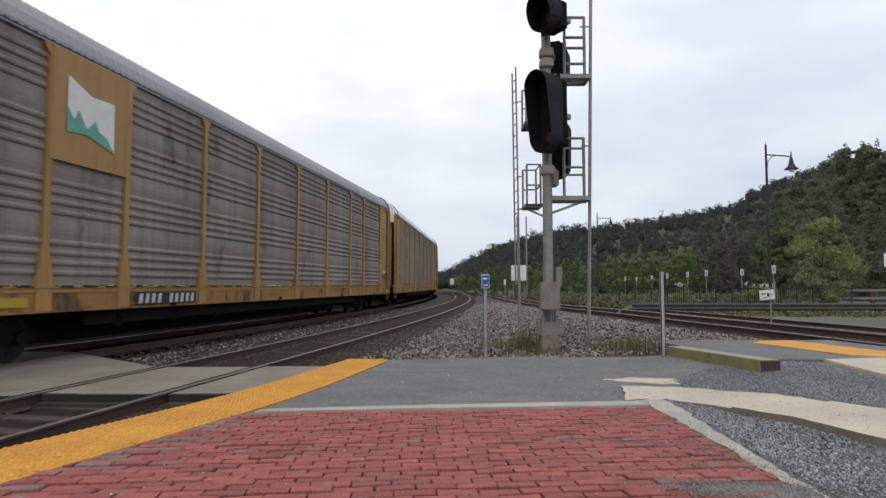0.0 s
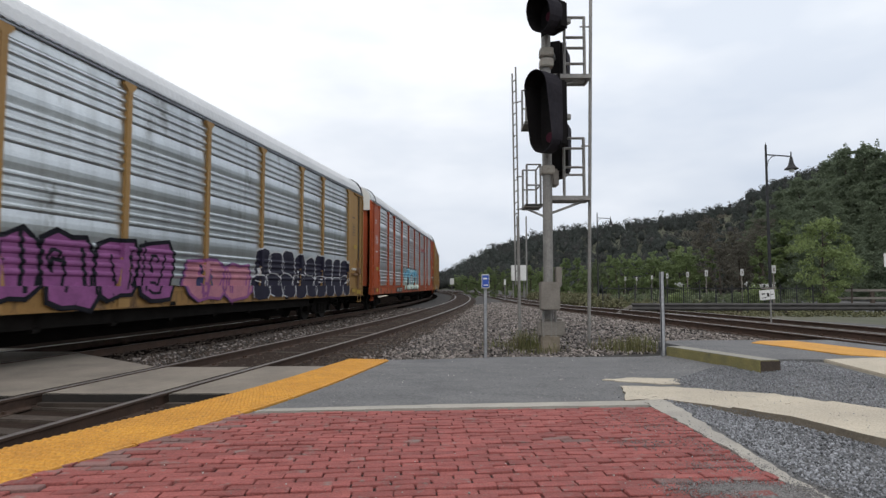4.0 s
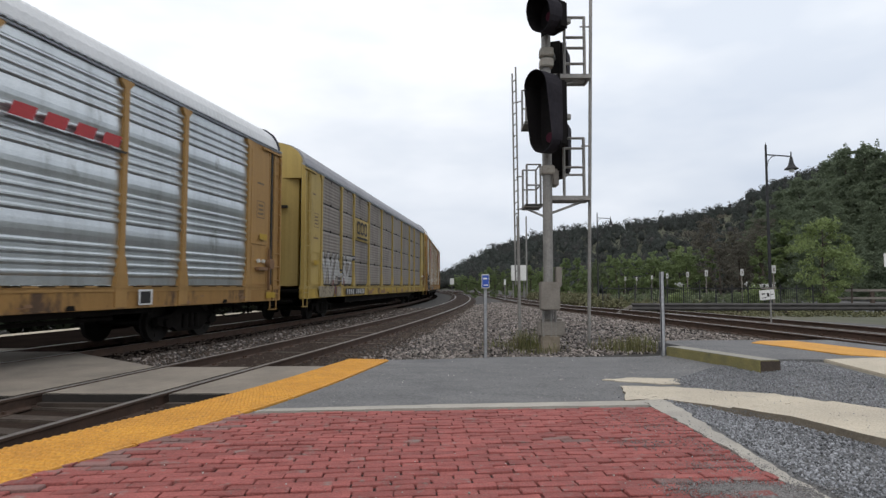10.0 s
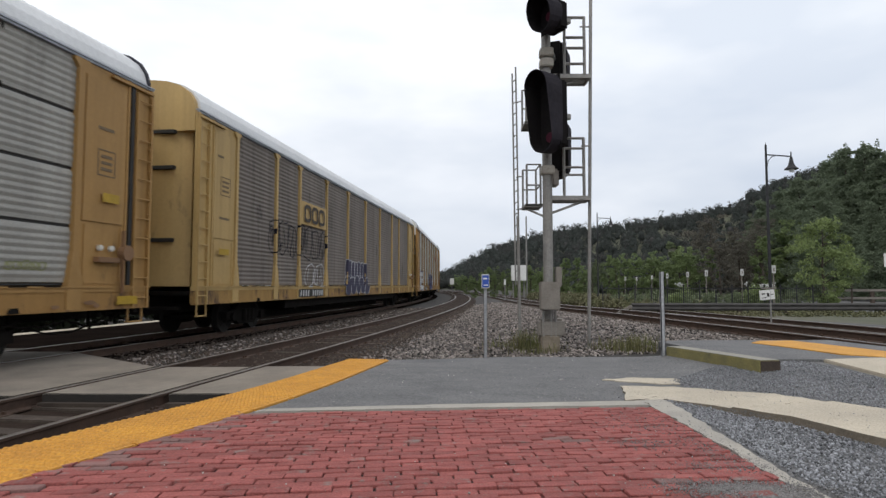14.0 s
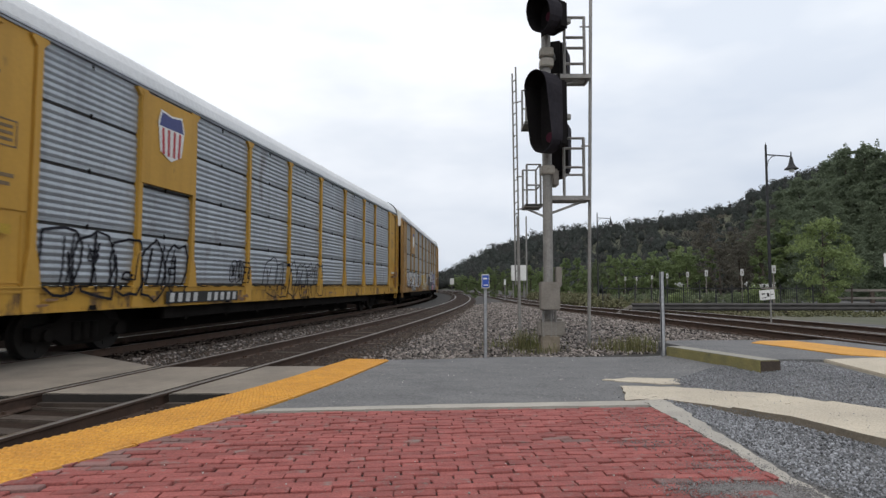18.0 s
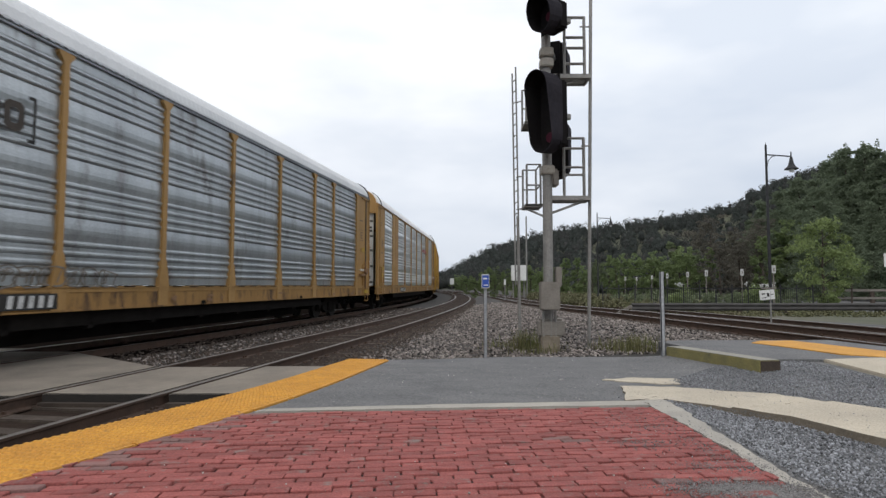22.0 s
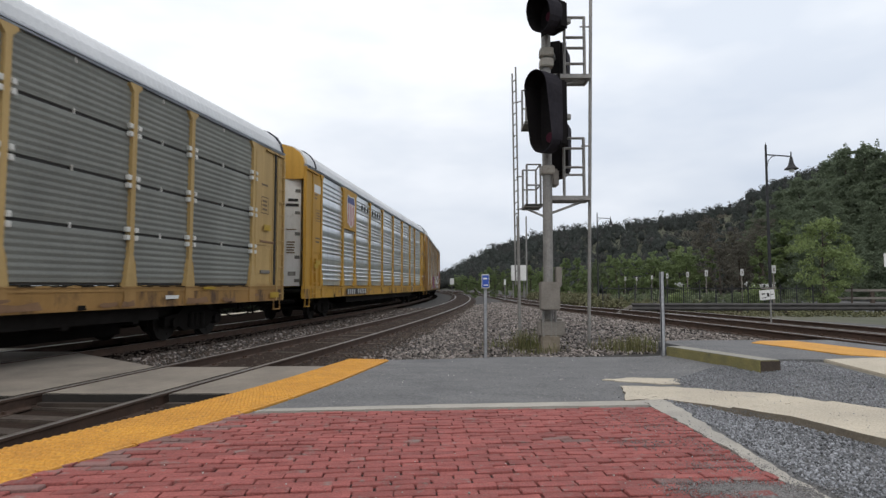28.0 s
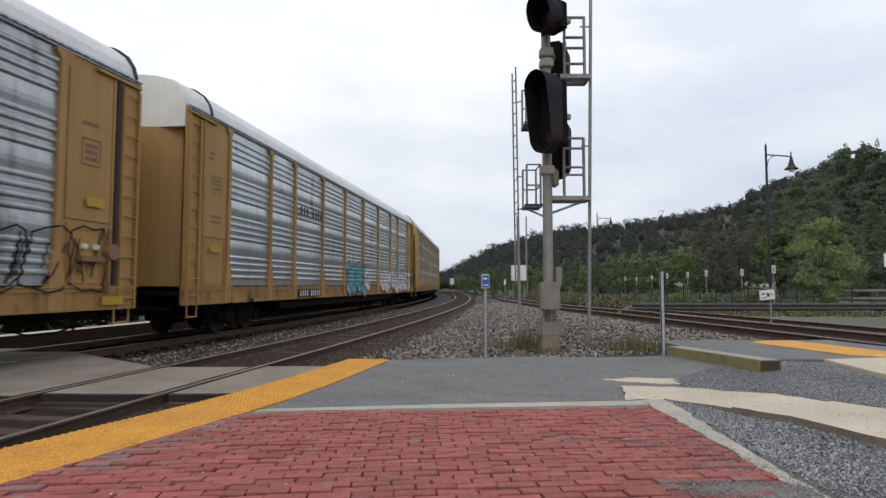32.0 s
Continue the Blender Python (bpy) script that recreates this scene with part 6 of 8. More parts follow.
def angular_piece():
    """A large piece of white and lilac shards over violet, teal and pink ground."""
    white = (((18.1, 1.8), (18.25, 2.05), (18.5, 1.82), (18.55, 1.62), (18.4, 1.42), (18.15, 1.55)),
             ((18.4, 2.26), (19.1, 2.24), (19.15, 1.98), (18.85, 2.06), (18.75, 1.85), (18.6, 1.75), (18.52, 2.08)),
             ((18.6, 1.75), (19.05, 1.88), (19.35, 1.7), (19.25, 1.48), (18.85, 1.3), (18.4, 1.3), (18.55, 1.48), (18.9, 1.6)),
             ((19.45, 1.66), (20.1, 1.68), (20.3, 1.42), (20.2, 1.22), (19.9, 1.3), (19.75, 1.16), (19.55, 1.3)),
             ((19.2, 2.16), (19.9, 2.27), (20.35, 2.22), (20.3, 2.06), (20.05, 1.88), (20.4, 1.76), (20.45, 1.58), (19.5, 1.64), (19.3, 1.86)))
    tall = (((20.1, 2.45), (20.3, 2.55), (20.7, 2.46), (20.95, 2.22), (20.8, 2.0), (20.85, 1.8), (20.52, 1.75), (20.45, 2.1), (20.15, 2.3)),
            ((20.9, 1.98), (21.2, 2.08), (21.48, 1.98), (21.35, 1.72), (20.95, 1.76)), ((21.05, 1.58), (21.3, 1.72), (21.95, 1.25), (22.25, .9), (21.85, .94)))
    lilac = (((21.45, 2.3), (21.6, 2.4), (22.55, 2.36), (22.3, 1.92), (22.05, 1.66), (21.5, 1.58), (21.4, 1.95)), ((22.05, 1.72), (22.5, 1.85), (23.05, 1.8), (23.25, 1.5), (22.6, 1.3), (22.2, 1.12), (21.9, 1.45)),
             ((22.85, 1.42), (23.45, 1.45), (23.75, 1.3), (23.3, 1.0), (22.75, 1.2)), ((22.4, 1.95), (22.85, 2.0), (22.7, 1.83), (22.45, 1.84)))
    return (shards("yellow-green sprayed haze", moss_spray_m, ((18.0, 1.5), (18.2, 2.08), (18.55, 2.25), (18.72, 1.15), (18.3, .86), (18.05, .86)), lift=.004),
            shards("greyish violet sprayed ground", murky_m, ((18.5, 1.2), (18.66, 1.98), (19.2, 2.08), (19.45, 1.9), (20.45, 1.9), (21.45, 1.98), (21.85, 1.2)), ((20.8, .86), (21.2, 1.45), (21.85, 1.72), (23.45, 1.5), (23.7, 1.3), (23.05, .86)), lift=.006),
            shards("teal sprayed patch", aqua_m, ((18.25, .86), (18.6, 1.24), (18.85, 1.24), (18.7, .86)), line=ink_m, lift=.0085),
            shards("dark plum sprayed block", violet_black_m, ((18.7, .86), (18.85, 1.22), (19.62, 1.22), (19.55, .86)), lift=.0085),
            shards("pink sprayed patch", pink_m, ((19.55, .87), (19.65, 1.2), (20.3, 1.36), (20.5, 1.57), (20.95, 1.55), (21.15, 1.25), (20.95, .86)), lift=.009),
            shards("dulled white sprayed shards with thin black contours", pale_spray_m, *white, *tall, line=ink_m, lift=.012, grow=1.13),
            shards("lilac sprayed shards with thin black contours", lilac_m, *lilac, line=ink_m, lift=.012, grow=1.1),
            shards("dark sprayed shape", smoke_m, ((16.6, 1.9), (17.3, 2.1), (17.9, 2.05), (18.0, 1.9), (17.95, 1.6), (17.75, 1.35), (17.6, .9), (16.7, .88)), lift=.010),
            shards("dulled white sprayed blob", pale_spray_m, ((17.5, 2.3), (17.8, 2.42), (18.0, 2.3), (18.0, 2.1), (17.92, 1.98), (17.6, 2.02)), lift=.013))


def octagon(u0, u1, z0, z1, k=.25):
    w, h = (u1 - u0) * k, (z1 - z0) * k * .7
    return [(u0 + w, z0), (u1 - w, z0), (u1, z0 + h), (u1, z1 - h), (u1 - w, z1), (u0 + w, z1), (u0, z1 - h), (u0, z0 + h)]


CARS = []


def stripe(u0, u1, z=4.02):
    """A slanted red name stripe with a dark line under it, as plain shapes."""
    def put(c):
        bm = bmesh.new()
        n = 4
        w = (u1 - u0) / n
        for k in range(n):
            a = u0 + k * w
            bm.faces.new([bm.verts.new((-HALF + u, -SIDE - .118, v)) for u, v in ((a, z - .08), (a + w * .70, z - .08), (a + w * .84, z + .15), (a + w * .14, z + .15))])
        part("emblem", bm, red_m, c, "red slanted emblem")
        flat("emblem_line", [(u0 - .1, z - .16), (u1, z - .16), (u1 + .1, z - .11), (u0, z - .11)], c, plate_m, y=-SIDE - .118)
    return put


def frame_label(u):
    """A small white notice with a dark picture on the sill."""
    def put(c):
        f = flat("notice", [(u, SILL0 + .06), (u + .42, SILL0 + .06), (u + .42, SILL1 - .06), (u, SILL1 - .06)], c, white_m, y=-SIDE - .115)
        flat("notice_mark", [(u + .05, SILL0 + .09), (u + .36, SILL0 + .09), (u + .36, SILL1 - .1), (u + .05, SILL1 - .1)], f, plate_m, y=-SIDE - .118)
    return put


def sill_patches(u0, u1, seed):
    """Scraped dark patches along the sill."""
    def put(c):
        rng = random.Random(seed)
        u = u0
        while u < u1:
            w = rng.uniform(.3, 1.1)
            top = SILL0 + rng.uniform(.12, .3)
            flat("scrape", [(u, SILL0 + .03), (u + w, SILL0 + .05), (u + w * .9, top), (u + w * .5, top - .05), (u + .05, top - .02)], c, rust_m, y=-SIDE - .112)
            u += w + rng.uniform(.6, 2.2)
    return put


def sill_wear(seed):
    """Rust chips, dark pockets and slots along the sill."""
    def put(c):
        r = random.Random(seed)
        for _ in range(16):
            u, w, h = r.uniform(1.5, 26), r.uniform(.08, .5), r.uniform(.03, .12)
            z = SILL0 + r.uniform(.03, .2)
            pts = loop(u, z + h / 2, w, h, r, 0, 9, wob=.2)[:-1]
            flat("rust_patch", pts, c, rust_m, y=-SIDE - .106 - .0002 * r.random())
        for u in (3.1, 7.8, 13.3, 19.1, 24.0):
            flat("pocket", [(u, SILL0 + .012), (u + .22, SILL0 + .012), (u + .19, SILL0 + .10), (u + .03, SILL0 + .10)], c, steel_m, y=-SIDE - .107)
        for a, b in zip(BAYS, BAYS[1:]):
            n = int((b - a) / .6)
            for k in range(n):
                u = a + .3 + k * (b - a - .3) / n
                flat("slot", [(u, SILL1 - .012), (u + .34, SILL1 - .012), (u + .34, SILL1 + .006), (u, SILL1 + .006)], c, steel_m, y=-SIDE - .1055)
    return put


def shield(u0, u1, z0, z1):
    """A shield with a blue head and red stripes, as plain shapes."""
    w, m = u1 - u0, (u0 + u1) / 2
    edge = [(u0 + .1 * w, z0 + .18), (m, z0), (u1 - .1 * w, z0 + .18), (u1, z1 - .3), (u1 - .1 * w, z1), (m, z1 - .06), (u0 + .1 * w, z1), (u0, z1 - .3)]
    head = [(u0 + .04 * w, z1 - .36), (u1 - .04 * w, z1 - .36), (u1 - .13 * w, z1 - .05), (m, z1 - .1), (u0 + .13 * w, z1 - .05)]
    bars_r = [[(u0 + w * k, z1 - .42), (u0 + w * (.5 + (k - .5) * .9), z0 + .12 + abs(k - .5) * .12)] for k in (.18, .39, .61, .82)]
    return (shape(edge, white_m), shape(head, decal_blue_m, y=-SIDE - .118), ribbon_mark(bars_r, w * .09, red_m))


def emblem_rows(u0, u1, z0, z1):
    """Four rows of short white bars on an emblem."""
    w, h = u1 - u0, z1 - z0
    out = []
    for f, cells in ((.78, ((.24, .40), (.45, .52), (.57, .76))), (.58, ((.13, .20), (.26, .58), (.66, .86))), (.39, ((.16, .44), (.50, .62), (.68, .84))), (.20, ((.28, .36), (.42, .74)))):
        z = z0 + h * f - h * .045
        for a, b in cells:
            out.append(shape([(u0 + w * a, z), (u0 + w * b, z), (u0 + w * b, z + h * .10), (u0 + w * a, z + h * .10)], white_m, y=-SIDE - .124))
    return out


def blocks(u0, u1, z0, z1, n):
    """A dark emblem of n plain hollow blocks."""
    p, t = (u1 - u0) / n, .11
    out = []
    for k in range(n):
        a, b = u0 + k * p + p * .08, u0 + (k + 1) * p - p * .08
        out.append(ring_mark(octagon(a, b, z0, z1, .2), octagon(a + t, b - t, z0 + t, z1 - t, .2), emblem_m))
    return out


def make_train():
    specs = []

    def add(n, label, body, sheet, style, extras=(), **k):
        specs.append(dict(n=n, label=label, body=body, sheet=sheet, style=style, extras=extras, **k))
    add(-3, "yellow autorack car with grey ribbed sides", tan_m, grey_m, "rib")
    add(-2, "yellow autorack car with silver ribbed sides", tan_m, grey_m, "rib")
    add(-1, "tan autorack car with grimy ribbed sides", tan_m, drab_m, "rib")
    add(0, "tan autorack car with grimy ribbed sides and a flag emblem", tan_m, drab_m, "rib",
        (plaque(4.42, 6.3, 3.42, 5.36, tan_m), shape([(4.75, 3.95), (5.2, 4.0), (5.9, 3.8), (5.88, 4.75), (5.3, 4.72), (4.75, 4.95)], white_m),
         shape([(4.75, 3.95), (5.2, 4.0), (5.9, 3.8), (5.7, 4.05), (5.5, 4.12), (5.4, 4.3), (5.2, 4.1), (5.0, 4.4), (4.9, 4.2), (4.75, 4.4)], teal_m, y=-SIDE - .118),
         stencil(6.7, 3), sticker(.75, 1.9), sticker(1.3, .95, .5, .15), sticker(3.6, .95, .5, .15)), roof=roof_dark_m, dx=-.1)
    add(1, "orange autorack car with silver ribbed sides and graffiti", orange_m, silver_m, "rib",
        (word("MECRO", 9.9, 16.9, .93, 2.5, icy_m, "pale blue sprayed lettering", rim=ink_m), stripe(17.9, 20.35), stencil(6.95, 4), sticker(1.0, .98), frame_label(20.9)), roof=roof_m)
    add(2, "tan autorack car with silver sides, covered in graffiti", tan_m, silver_m, "rib",
        (spray(17.3, 25.3, 1.35, 2.40, violet_black_m, chalk_m, 9, 5, edge=chalk_m, label="black bubble graffiti with thin white outlines", stroke=.035, wob=.03, lean=.02, grow=1.05, inner=False), spray(17.1, 25.35, .86, 1.68, violet_black_m, chalk_m, 9, 55, label="black bubble graffiti with thin white outlines", stroke=.035, wob=.04, lean=-.12, inner=False, cut=.98, over=.012), spray(14.0, 17.0, .86, 2.0, pink_m, purple_m, 2, 6, edge=navy_m, label="purple and pink graffiti"),
         spray(2.4, 6.3, 1.2, 2.3, green_m, ink_m, 4, 8, label="green graffiti"), spray(8.8, 13.5, .9, 2.3, purple_m, ink_m, 4, 9, edge=ink_m, label="purple graffiti"), bars_mark(6.6, 8.6, 3.6, 3.9), sticker(25.7, 1.0), stencil(6.8, 30)))
    add(3, "tan autorack car with bright ribbed sides and red emblems", tan_m, bright_m, "wide",
        (shape(octagon(4.7, 6.15, 3.5, 5.0), white_m), shape(octagon(4.77, 6.08, 3.57, 4.93), red_m, y=-SIDE - .12),
         shape(octagon(20.75, 22.25, 3.5, 5.0), white_m), shape(octagon(20.82, 22.18, 3.57, 4.93), red_m, y=-SIDE - .12),
         *emblem_rows(4.77, 6.08, 3.57, 4.93), *emblem_rows(20.82, 22.18, 3.57, 4.93),
         spray(1.5, 4.85, .86, 2.42, ink_m, ink_m, 5, 12, edge=chalk_m, label="black bubble graffiti with a white rim", stroke=.03, wob=.02, lean=.0, inner=False), word("SPAIN", 1.6, 4.75, 1.2, 2.28, ink_m, "white outlined sprayed lettering", y=.014, rim=chalk_m), stencil(7.6, 7, w=2.3), sticker(25.6, 1.9), sticker(25.9, .95)), ladder=False, door=cap_m, cap=tan_m, roof=roof_white_m, dx=.1)
    add(4, "faded yellow autorack car with grimy sides and graffiti", pale_m, drab_m, "band",
        (plaque(6.4, 8.9, 3.33, 4.32, pale_m, y=-SIDE - .07), *blocks(6.6, 8.5, 3.6, 4.2, 3), ribbon_mark([[(6.7, 3.45), (8.5, 3.45)]], .09, plate_m),
         word("WABZ", 1.98, 6.45, 1.3, 2.6, haze_m, "grey-white sprayed lettering with a dark rim", rim=smoke_m, shear=.12), shards("dirty cream sprayed ground over the sill", cream_spray_m, ((1.6, .87), (3.2, .86), (3.4, 1.26), (1.5, 1.26)), ((3.7, .87), (4.3, .87), (4.25, 1.25), (3.75, 1.25))), shards("dull reddish sprayed patches", rose_spray_m, ((3.38, .95), (3.62, .93), (3.6, 1.55), (3.4, 1.5)), ((4.75, 1.3), (5.1, 1.28), (5.0, 1.6), (4.8, 1.62)), lift=.017), stencil(5.05, 9, w=3.0), sill_patches(8.9, 24, 5)), cap=pale_m, roof=roof_dark_m, slots=(3.9, ), sill=pale_m, dx=.15)
    add(5, "tan autorack car with silver sides and lettered graffiti", tan_m, silver_m, "rib",
        (word("ACET", 1.95, 5.25, .86, 2.42, chalk_m, "white sprayed lettering with a navy rim", rim=navy_m, shear=.1), stop_mark(4.6, 5.8, .86, 2.3, chalk_m, navy_m), spray(11.3, 14.8, 1.45, 2.42, navy_m, chalk_m, 7, 14, label="navy bubble graffiti", stroke=.03, wob=.03, inner=False), spray(11.4, 15.05, .85, 1.72, navy_m, chalk_m, 4, 64, label="navy bubble graffiti", stroke=.03, wob=.03, inner=False, cut=.95, over=.012),
         stripe(17.85, 20.4), stencil(6.75, 11), frame_label(20.9)))
    add(6, "cream autorack car with brown-grimed ribbed sides and graffiti", cream_m, brown_panel_m, "dense",
        (plaque(6.45, 9.0, 3.4, 4.2, cream_m, y=-SIDE - .07), *blocks(6.6, 8.75, 3.5, 4.1, 3),
         spray(11.65, 14.9, 1.45, 2.38, dusk_m, chalk_m, 7, 15, label="dull navy bubble graffiti", stroke=.03, wob=.03, inner=False), spray(11.5, 15.3, .85, 1.72, dusk_m, chalk_m, 5, 65, label="dull navy bubble graffiti", stroke=.03, wob=.03, inner=False, cut=.95, over=.012), spray(4.0, 9.0, 2.2, 3.4, drab_m, ink_m, 7, 16, bare=True, label="black sprayed scribble", stroke=.035),
         spray(6.95, 9.0, 1.25, 2.15, drab_m, chalk_m, 2, 31, bare=True, label="white sprayed scribble", stroke=.035), stencil(6.3, 12, w=2.3)), cap=cream_m, slots=(2.3, 4.0, 4.85))
    add(7, "yellow autorack car with dusty grey banded sides and graffiti", tan_m, dun_m, "band",
        (plaque(4.42, 6.3, 3.5, 5.3, tan_m), shape([(4.95, 4.1), (5.35, 3.9), (5.75, 4.1), (5.75, 4.9), (4.95, 4.9)], white_m), ribbon_mark([[(4.98, 4.8), (5.72, 4.8)]], .2, decal_blue_m),
         *angular_piece(), spray(24.0, 24.75, 1.55, 1.68, moss_spray_m, moss_spray_m, 5, 32, bare=True, label="small green sprayed scribble", stroke=.022),
         spray(2.5, 9.6, 1.1, 2.3, chalk_m, ink_m, 11, 18, label="black and white scribbled graffiti", stroke=.05), spray(11.3, 14.6, .9, 2.2, sticker_m, chalk_m, 5, 33, label="yellow and white graffiti", stroke=.05, accent=ink_m), stencil(4.7, 13)), slots=(2.6, 4.2))
    add(8, "vivid yellow autorack car with grey banded sides and a shield emblem", yel_m, grey_m, "band",
        (plaque(4.42, 6.3, 3.4, 5.3, yel_m), *shield(4.9, 5.85, 4.0, 5.08),
         spray(2.1, 6.2, .98, 2.35, grey_m, ink_m, 5, 19, bare=True, label="black sprayed scribble", stroke=.05), spray(8.2, 9.1, 1.35, 1.95, grey_m, ink_m, 3, 34, bare=True, stroke=.03), spray(10.2, 15.0, .86, 2.1, grey_m, ink_m, 6, 20, bare=True, label="black sprayed scribble", stroke=.035), stencil(5.4, 14, w=3.0)), slots=(2.6, 4.35), cap=cap_m)
    add(9, "tan autorack car with bright ribbed sides", tan_m, bright_m, "wide", (stripe(17.75, 20.4, 4.02), stencil(6.9, 15), sticker(.9, 1.75), frame_label(21.2)), ladder=False, cap=tan_m, door=cap_m, roof=roof_white_m, dx=-.2)
    add(10, "tan autorack car with dull silver ribbed sides", tan_m, mid_m, "rib", (*blocks(7.0, 8.3, 3.72, 4.18, 3), ribbon_mark([[(6.95, 4.3), (6.85, 4.3), (6.85, 3.6), (6.95, 3.6)], [(8.35, 4.3), (8.45, 4.3), (8.45, 3.6), (8.35, 3.6)]], .06, plate_m),
        spray(7.9, 10.5, 1.25, 1.62, grey_m, boxgrey_m, 6, 35, bare=True, stroke=.03), stencil(7.1, 16, w=1.9), sticker(1.06, 2.42, .42, .17), shape([(1.05, 1.32), (1.45, 1.32), (1.47, 1.7), (1.35, 1.95), (1.12, 1.85)], boxgrey_m, y=-SIDE - .066, name="scuff", label="grey scuffed patch")), cap=yel_m, door=cap_m, ladder=False, first=1.6, dx=-.2)
    add(11, "tan autorack car with silver ribbed sides and graffiti", tan_m, silver_m, "rib",
        (word("YAZN", 15.1, 20.6, .92, 2.45, chalk_m, "white sprayed lettering with a black rim", rim=ink_m, shear=.05), spray(9.5, 13.0, .95, 2.3, purple_m, plum_m, 4, 24, label="magenta graffiti", stroke=.05), spray(20.9, 24.9, 1.0, 2.6, purple_m, violet_m, 5, 25, bare=True, label="violet sprayed outline", stroke=.03),
         spray(25.1, 25.9, 2.3, 2.9, pink_m, pink_m, 1, 36, stroke=.05), bars_mark(6.6, 8.8, 3.65, 3.95), stencil(6.7, 17), sticker(25.0, .95), sticker(26.2, 1.0), sticker(24.0, 1.0)), dx=-.17)
    add(12, "yellow autorack car with bright silver sides and a shield emblem", yel_m, bright_m, "rib",
        (plaque(4.45, 6.3, 3.66, 5.36, yel_m), *shield(4.8, 6.05, 3.75, 5.15), bars_mark(7.0, 11.2, 4.75, 5.0), stencil(5.0, 18, w=3.2), sticker(.8, 1.9), plaque(.85, 1.55, 4.6, 4.9, white_m, "notice", -SIDE - .06), frame_label(20.9)), cap=yel_m, door=cap_m, ladder=False, first=1.65)
    add(13, "cream autorack car with olive banded sides and a black emblem", cream_m, olive_m, "band",
        (plaque(6.35, 9.05, 3.42, 4.32, cream_m, y=-SIDE - .07), *blocks(6.75, 8.7, 3.55, 4.18, 2), sticker(2.1, 1.05, 1.1, .12), plaque(25.72, 26.62, 2.54, 2.60, rust_m, "panel_lip", -SIDE - .075), plaque(25.8, 26.35, 1.64, 1.74, boxgrey_m, "hatch_bar", -SIDE - .064), sticker(22.9, 1.2, .5, .06), sticker(21.5, 1.0, .45, .08, white_m), sill_patches(3, 25, 9)), bracket=cap_m, cap=cream_m, sill=tan_m, dx=-.08)
    add(14, "tan autorack car with silver ribbed sides and graffiti", tan_m, silver_m, "rib",
        (spray(18.1, 26.0, .88, 2.2, chalk_m, plum_m, 10, 26, label="white sprayed lettering", stroke=.025, wob=.18), spray(12.0, 15.2, .88, 2.35, aqua_m, navy_m, 4, 27, edge=rust_m, label="turquoise graffiti with a brown rim", stroke=.02, accent=navy_m), spray(15.0, 16.0, 1.0, 2.1, chalk_m, pink_m, 1, 37, edge=rust_m, label="white and brown graffiti", stroke=.03), bars_mark(6.6, 8.8, 3.7, 4.0), stencil(6.7, 20)))
    add(15, "tan autorack car with silver ribbed sides and outlined graffiti", tan_m, mid_m, "rib", (spray(21.5, 26.4, 1.15, 2.4, grey_m, ink_m, 6, 28, bare=True, label="black sprayed outline", stroke=.03), ))
    for sp in specs:
        WHEELS.clear()
        car = build_car(sp)
        CARS.append((sp["n"], sp.get("dx", 0.0), car, list(WHEELS)))


emblem_m = mat("faded_dark_emblem", (0.045, 0.036, 0.03), (0.065, 0.052, 0.042), scale=5, rough=0.7, bump=0)
rust_m = paint("rust_brown_paint", (0.24, 0.135, 0.07))


def bars_mark(u0, u1, z0, z1):
    return lambda c: bars(c, u0, u1, z0, z1, 8, plate_m)


make_train()


# ------------------------------------------------------------------ signal mast and trackside things
def hood_bm(w, h, depth, wall=.012, seg=10):
    """A deep hood, open in front (towards -y): a tall rounded shell cut back along its lower edge."""
    bm = bmesh.new()
    r = w / 2
    out = []
    for i in range(seg + 1):
        a = math.pi * i / seg
        out.append((r * math.cos(a), h / 2 - r + r * math.sin(a)))
    for i in range(seg + 1):
        a = math.pi + math.pi * i / seg
        out.append((r * math.cos(a), -h / 2 + r + r * math.sin(a)))
    rings = []
    for y, k in ((0.0, 1.0), (-depth, 1.05), (-depth, 1.01), (-.02, .94)):
        ring = []
        for x, z in out:
            yy = y
            if y == -depth:
                yy = -depth * (0.55 + 0.45 * (z + h / 2) / h)
            ring.append(bm.verts.new((x * k, yy, z * (1 + (k - 1) * w / h))))
        rings.append(ring)
    n = len(out)
    for a, b in zip(rings, rings[1:]):
        for i in range(n):
            bm.faces.new((a[i], a[(i + 1) % n], b[(i + 1) % n], b[i]))
    bm.faces.new(rings[-1])
    bm.faces.new(rings[0][::-1])
    bmesh.ops.recalc_face_normals(bm, faces=bm.faces)
    return bm


def disc_bm(r, y0, y1, z=0.0, seg=20):
    return tube_bm((0, y0, z), (0, y1, z), r, seg)


def signal_head(mast, x, y, z, w, h, turn, lamps, label):
    m = pose(x, y, z, 0, 0, turn)
    head = part("signal_head", hood_bm(w, h, .42), hood_m, mast, label, at=m)
    head.data.materials.append(black_m)
    for p in head.data.polygons:
        p.material_index = 1 if p.index >= 44 else 0
    part("face_plate", box_bm(-w * .46, w * .46, -.034, -.022, -h * .47, h * .47, .005), black_m, head)
    bm = box_bm(-w * .36, w * .36, .0, .22, -h * .42, h * .42, .04)
    part("lamp_case", bm, black_m, head)
    for k in range(lamps):
        zz = 0 if lamps == 1 else h * .30 - k * h * .30
        part("lens", disc_bm(.09, -.06, -.03, zz), red_lens_m if k == lamps - 1 else black_m, head, "unlit dark red lens" if k == lamps - 1 else "")
    part("bracket", box_bm(-.06, .06, .18, .42, -.05, .05, .01), galv_m, head)
    return head


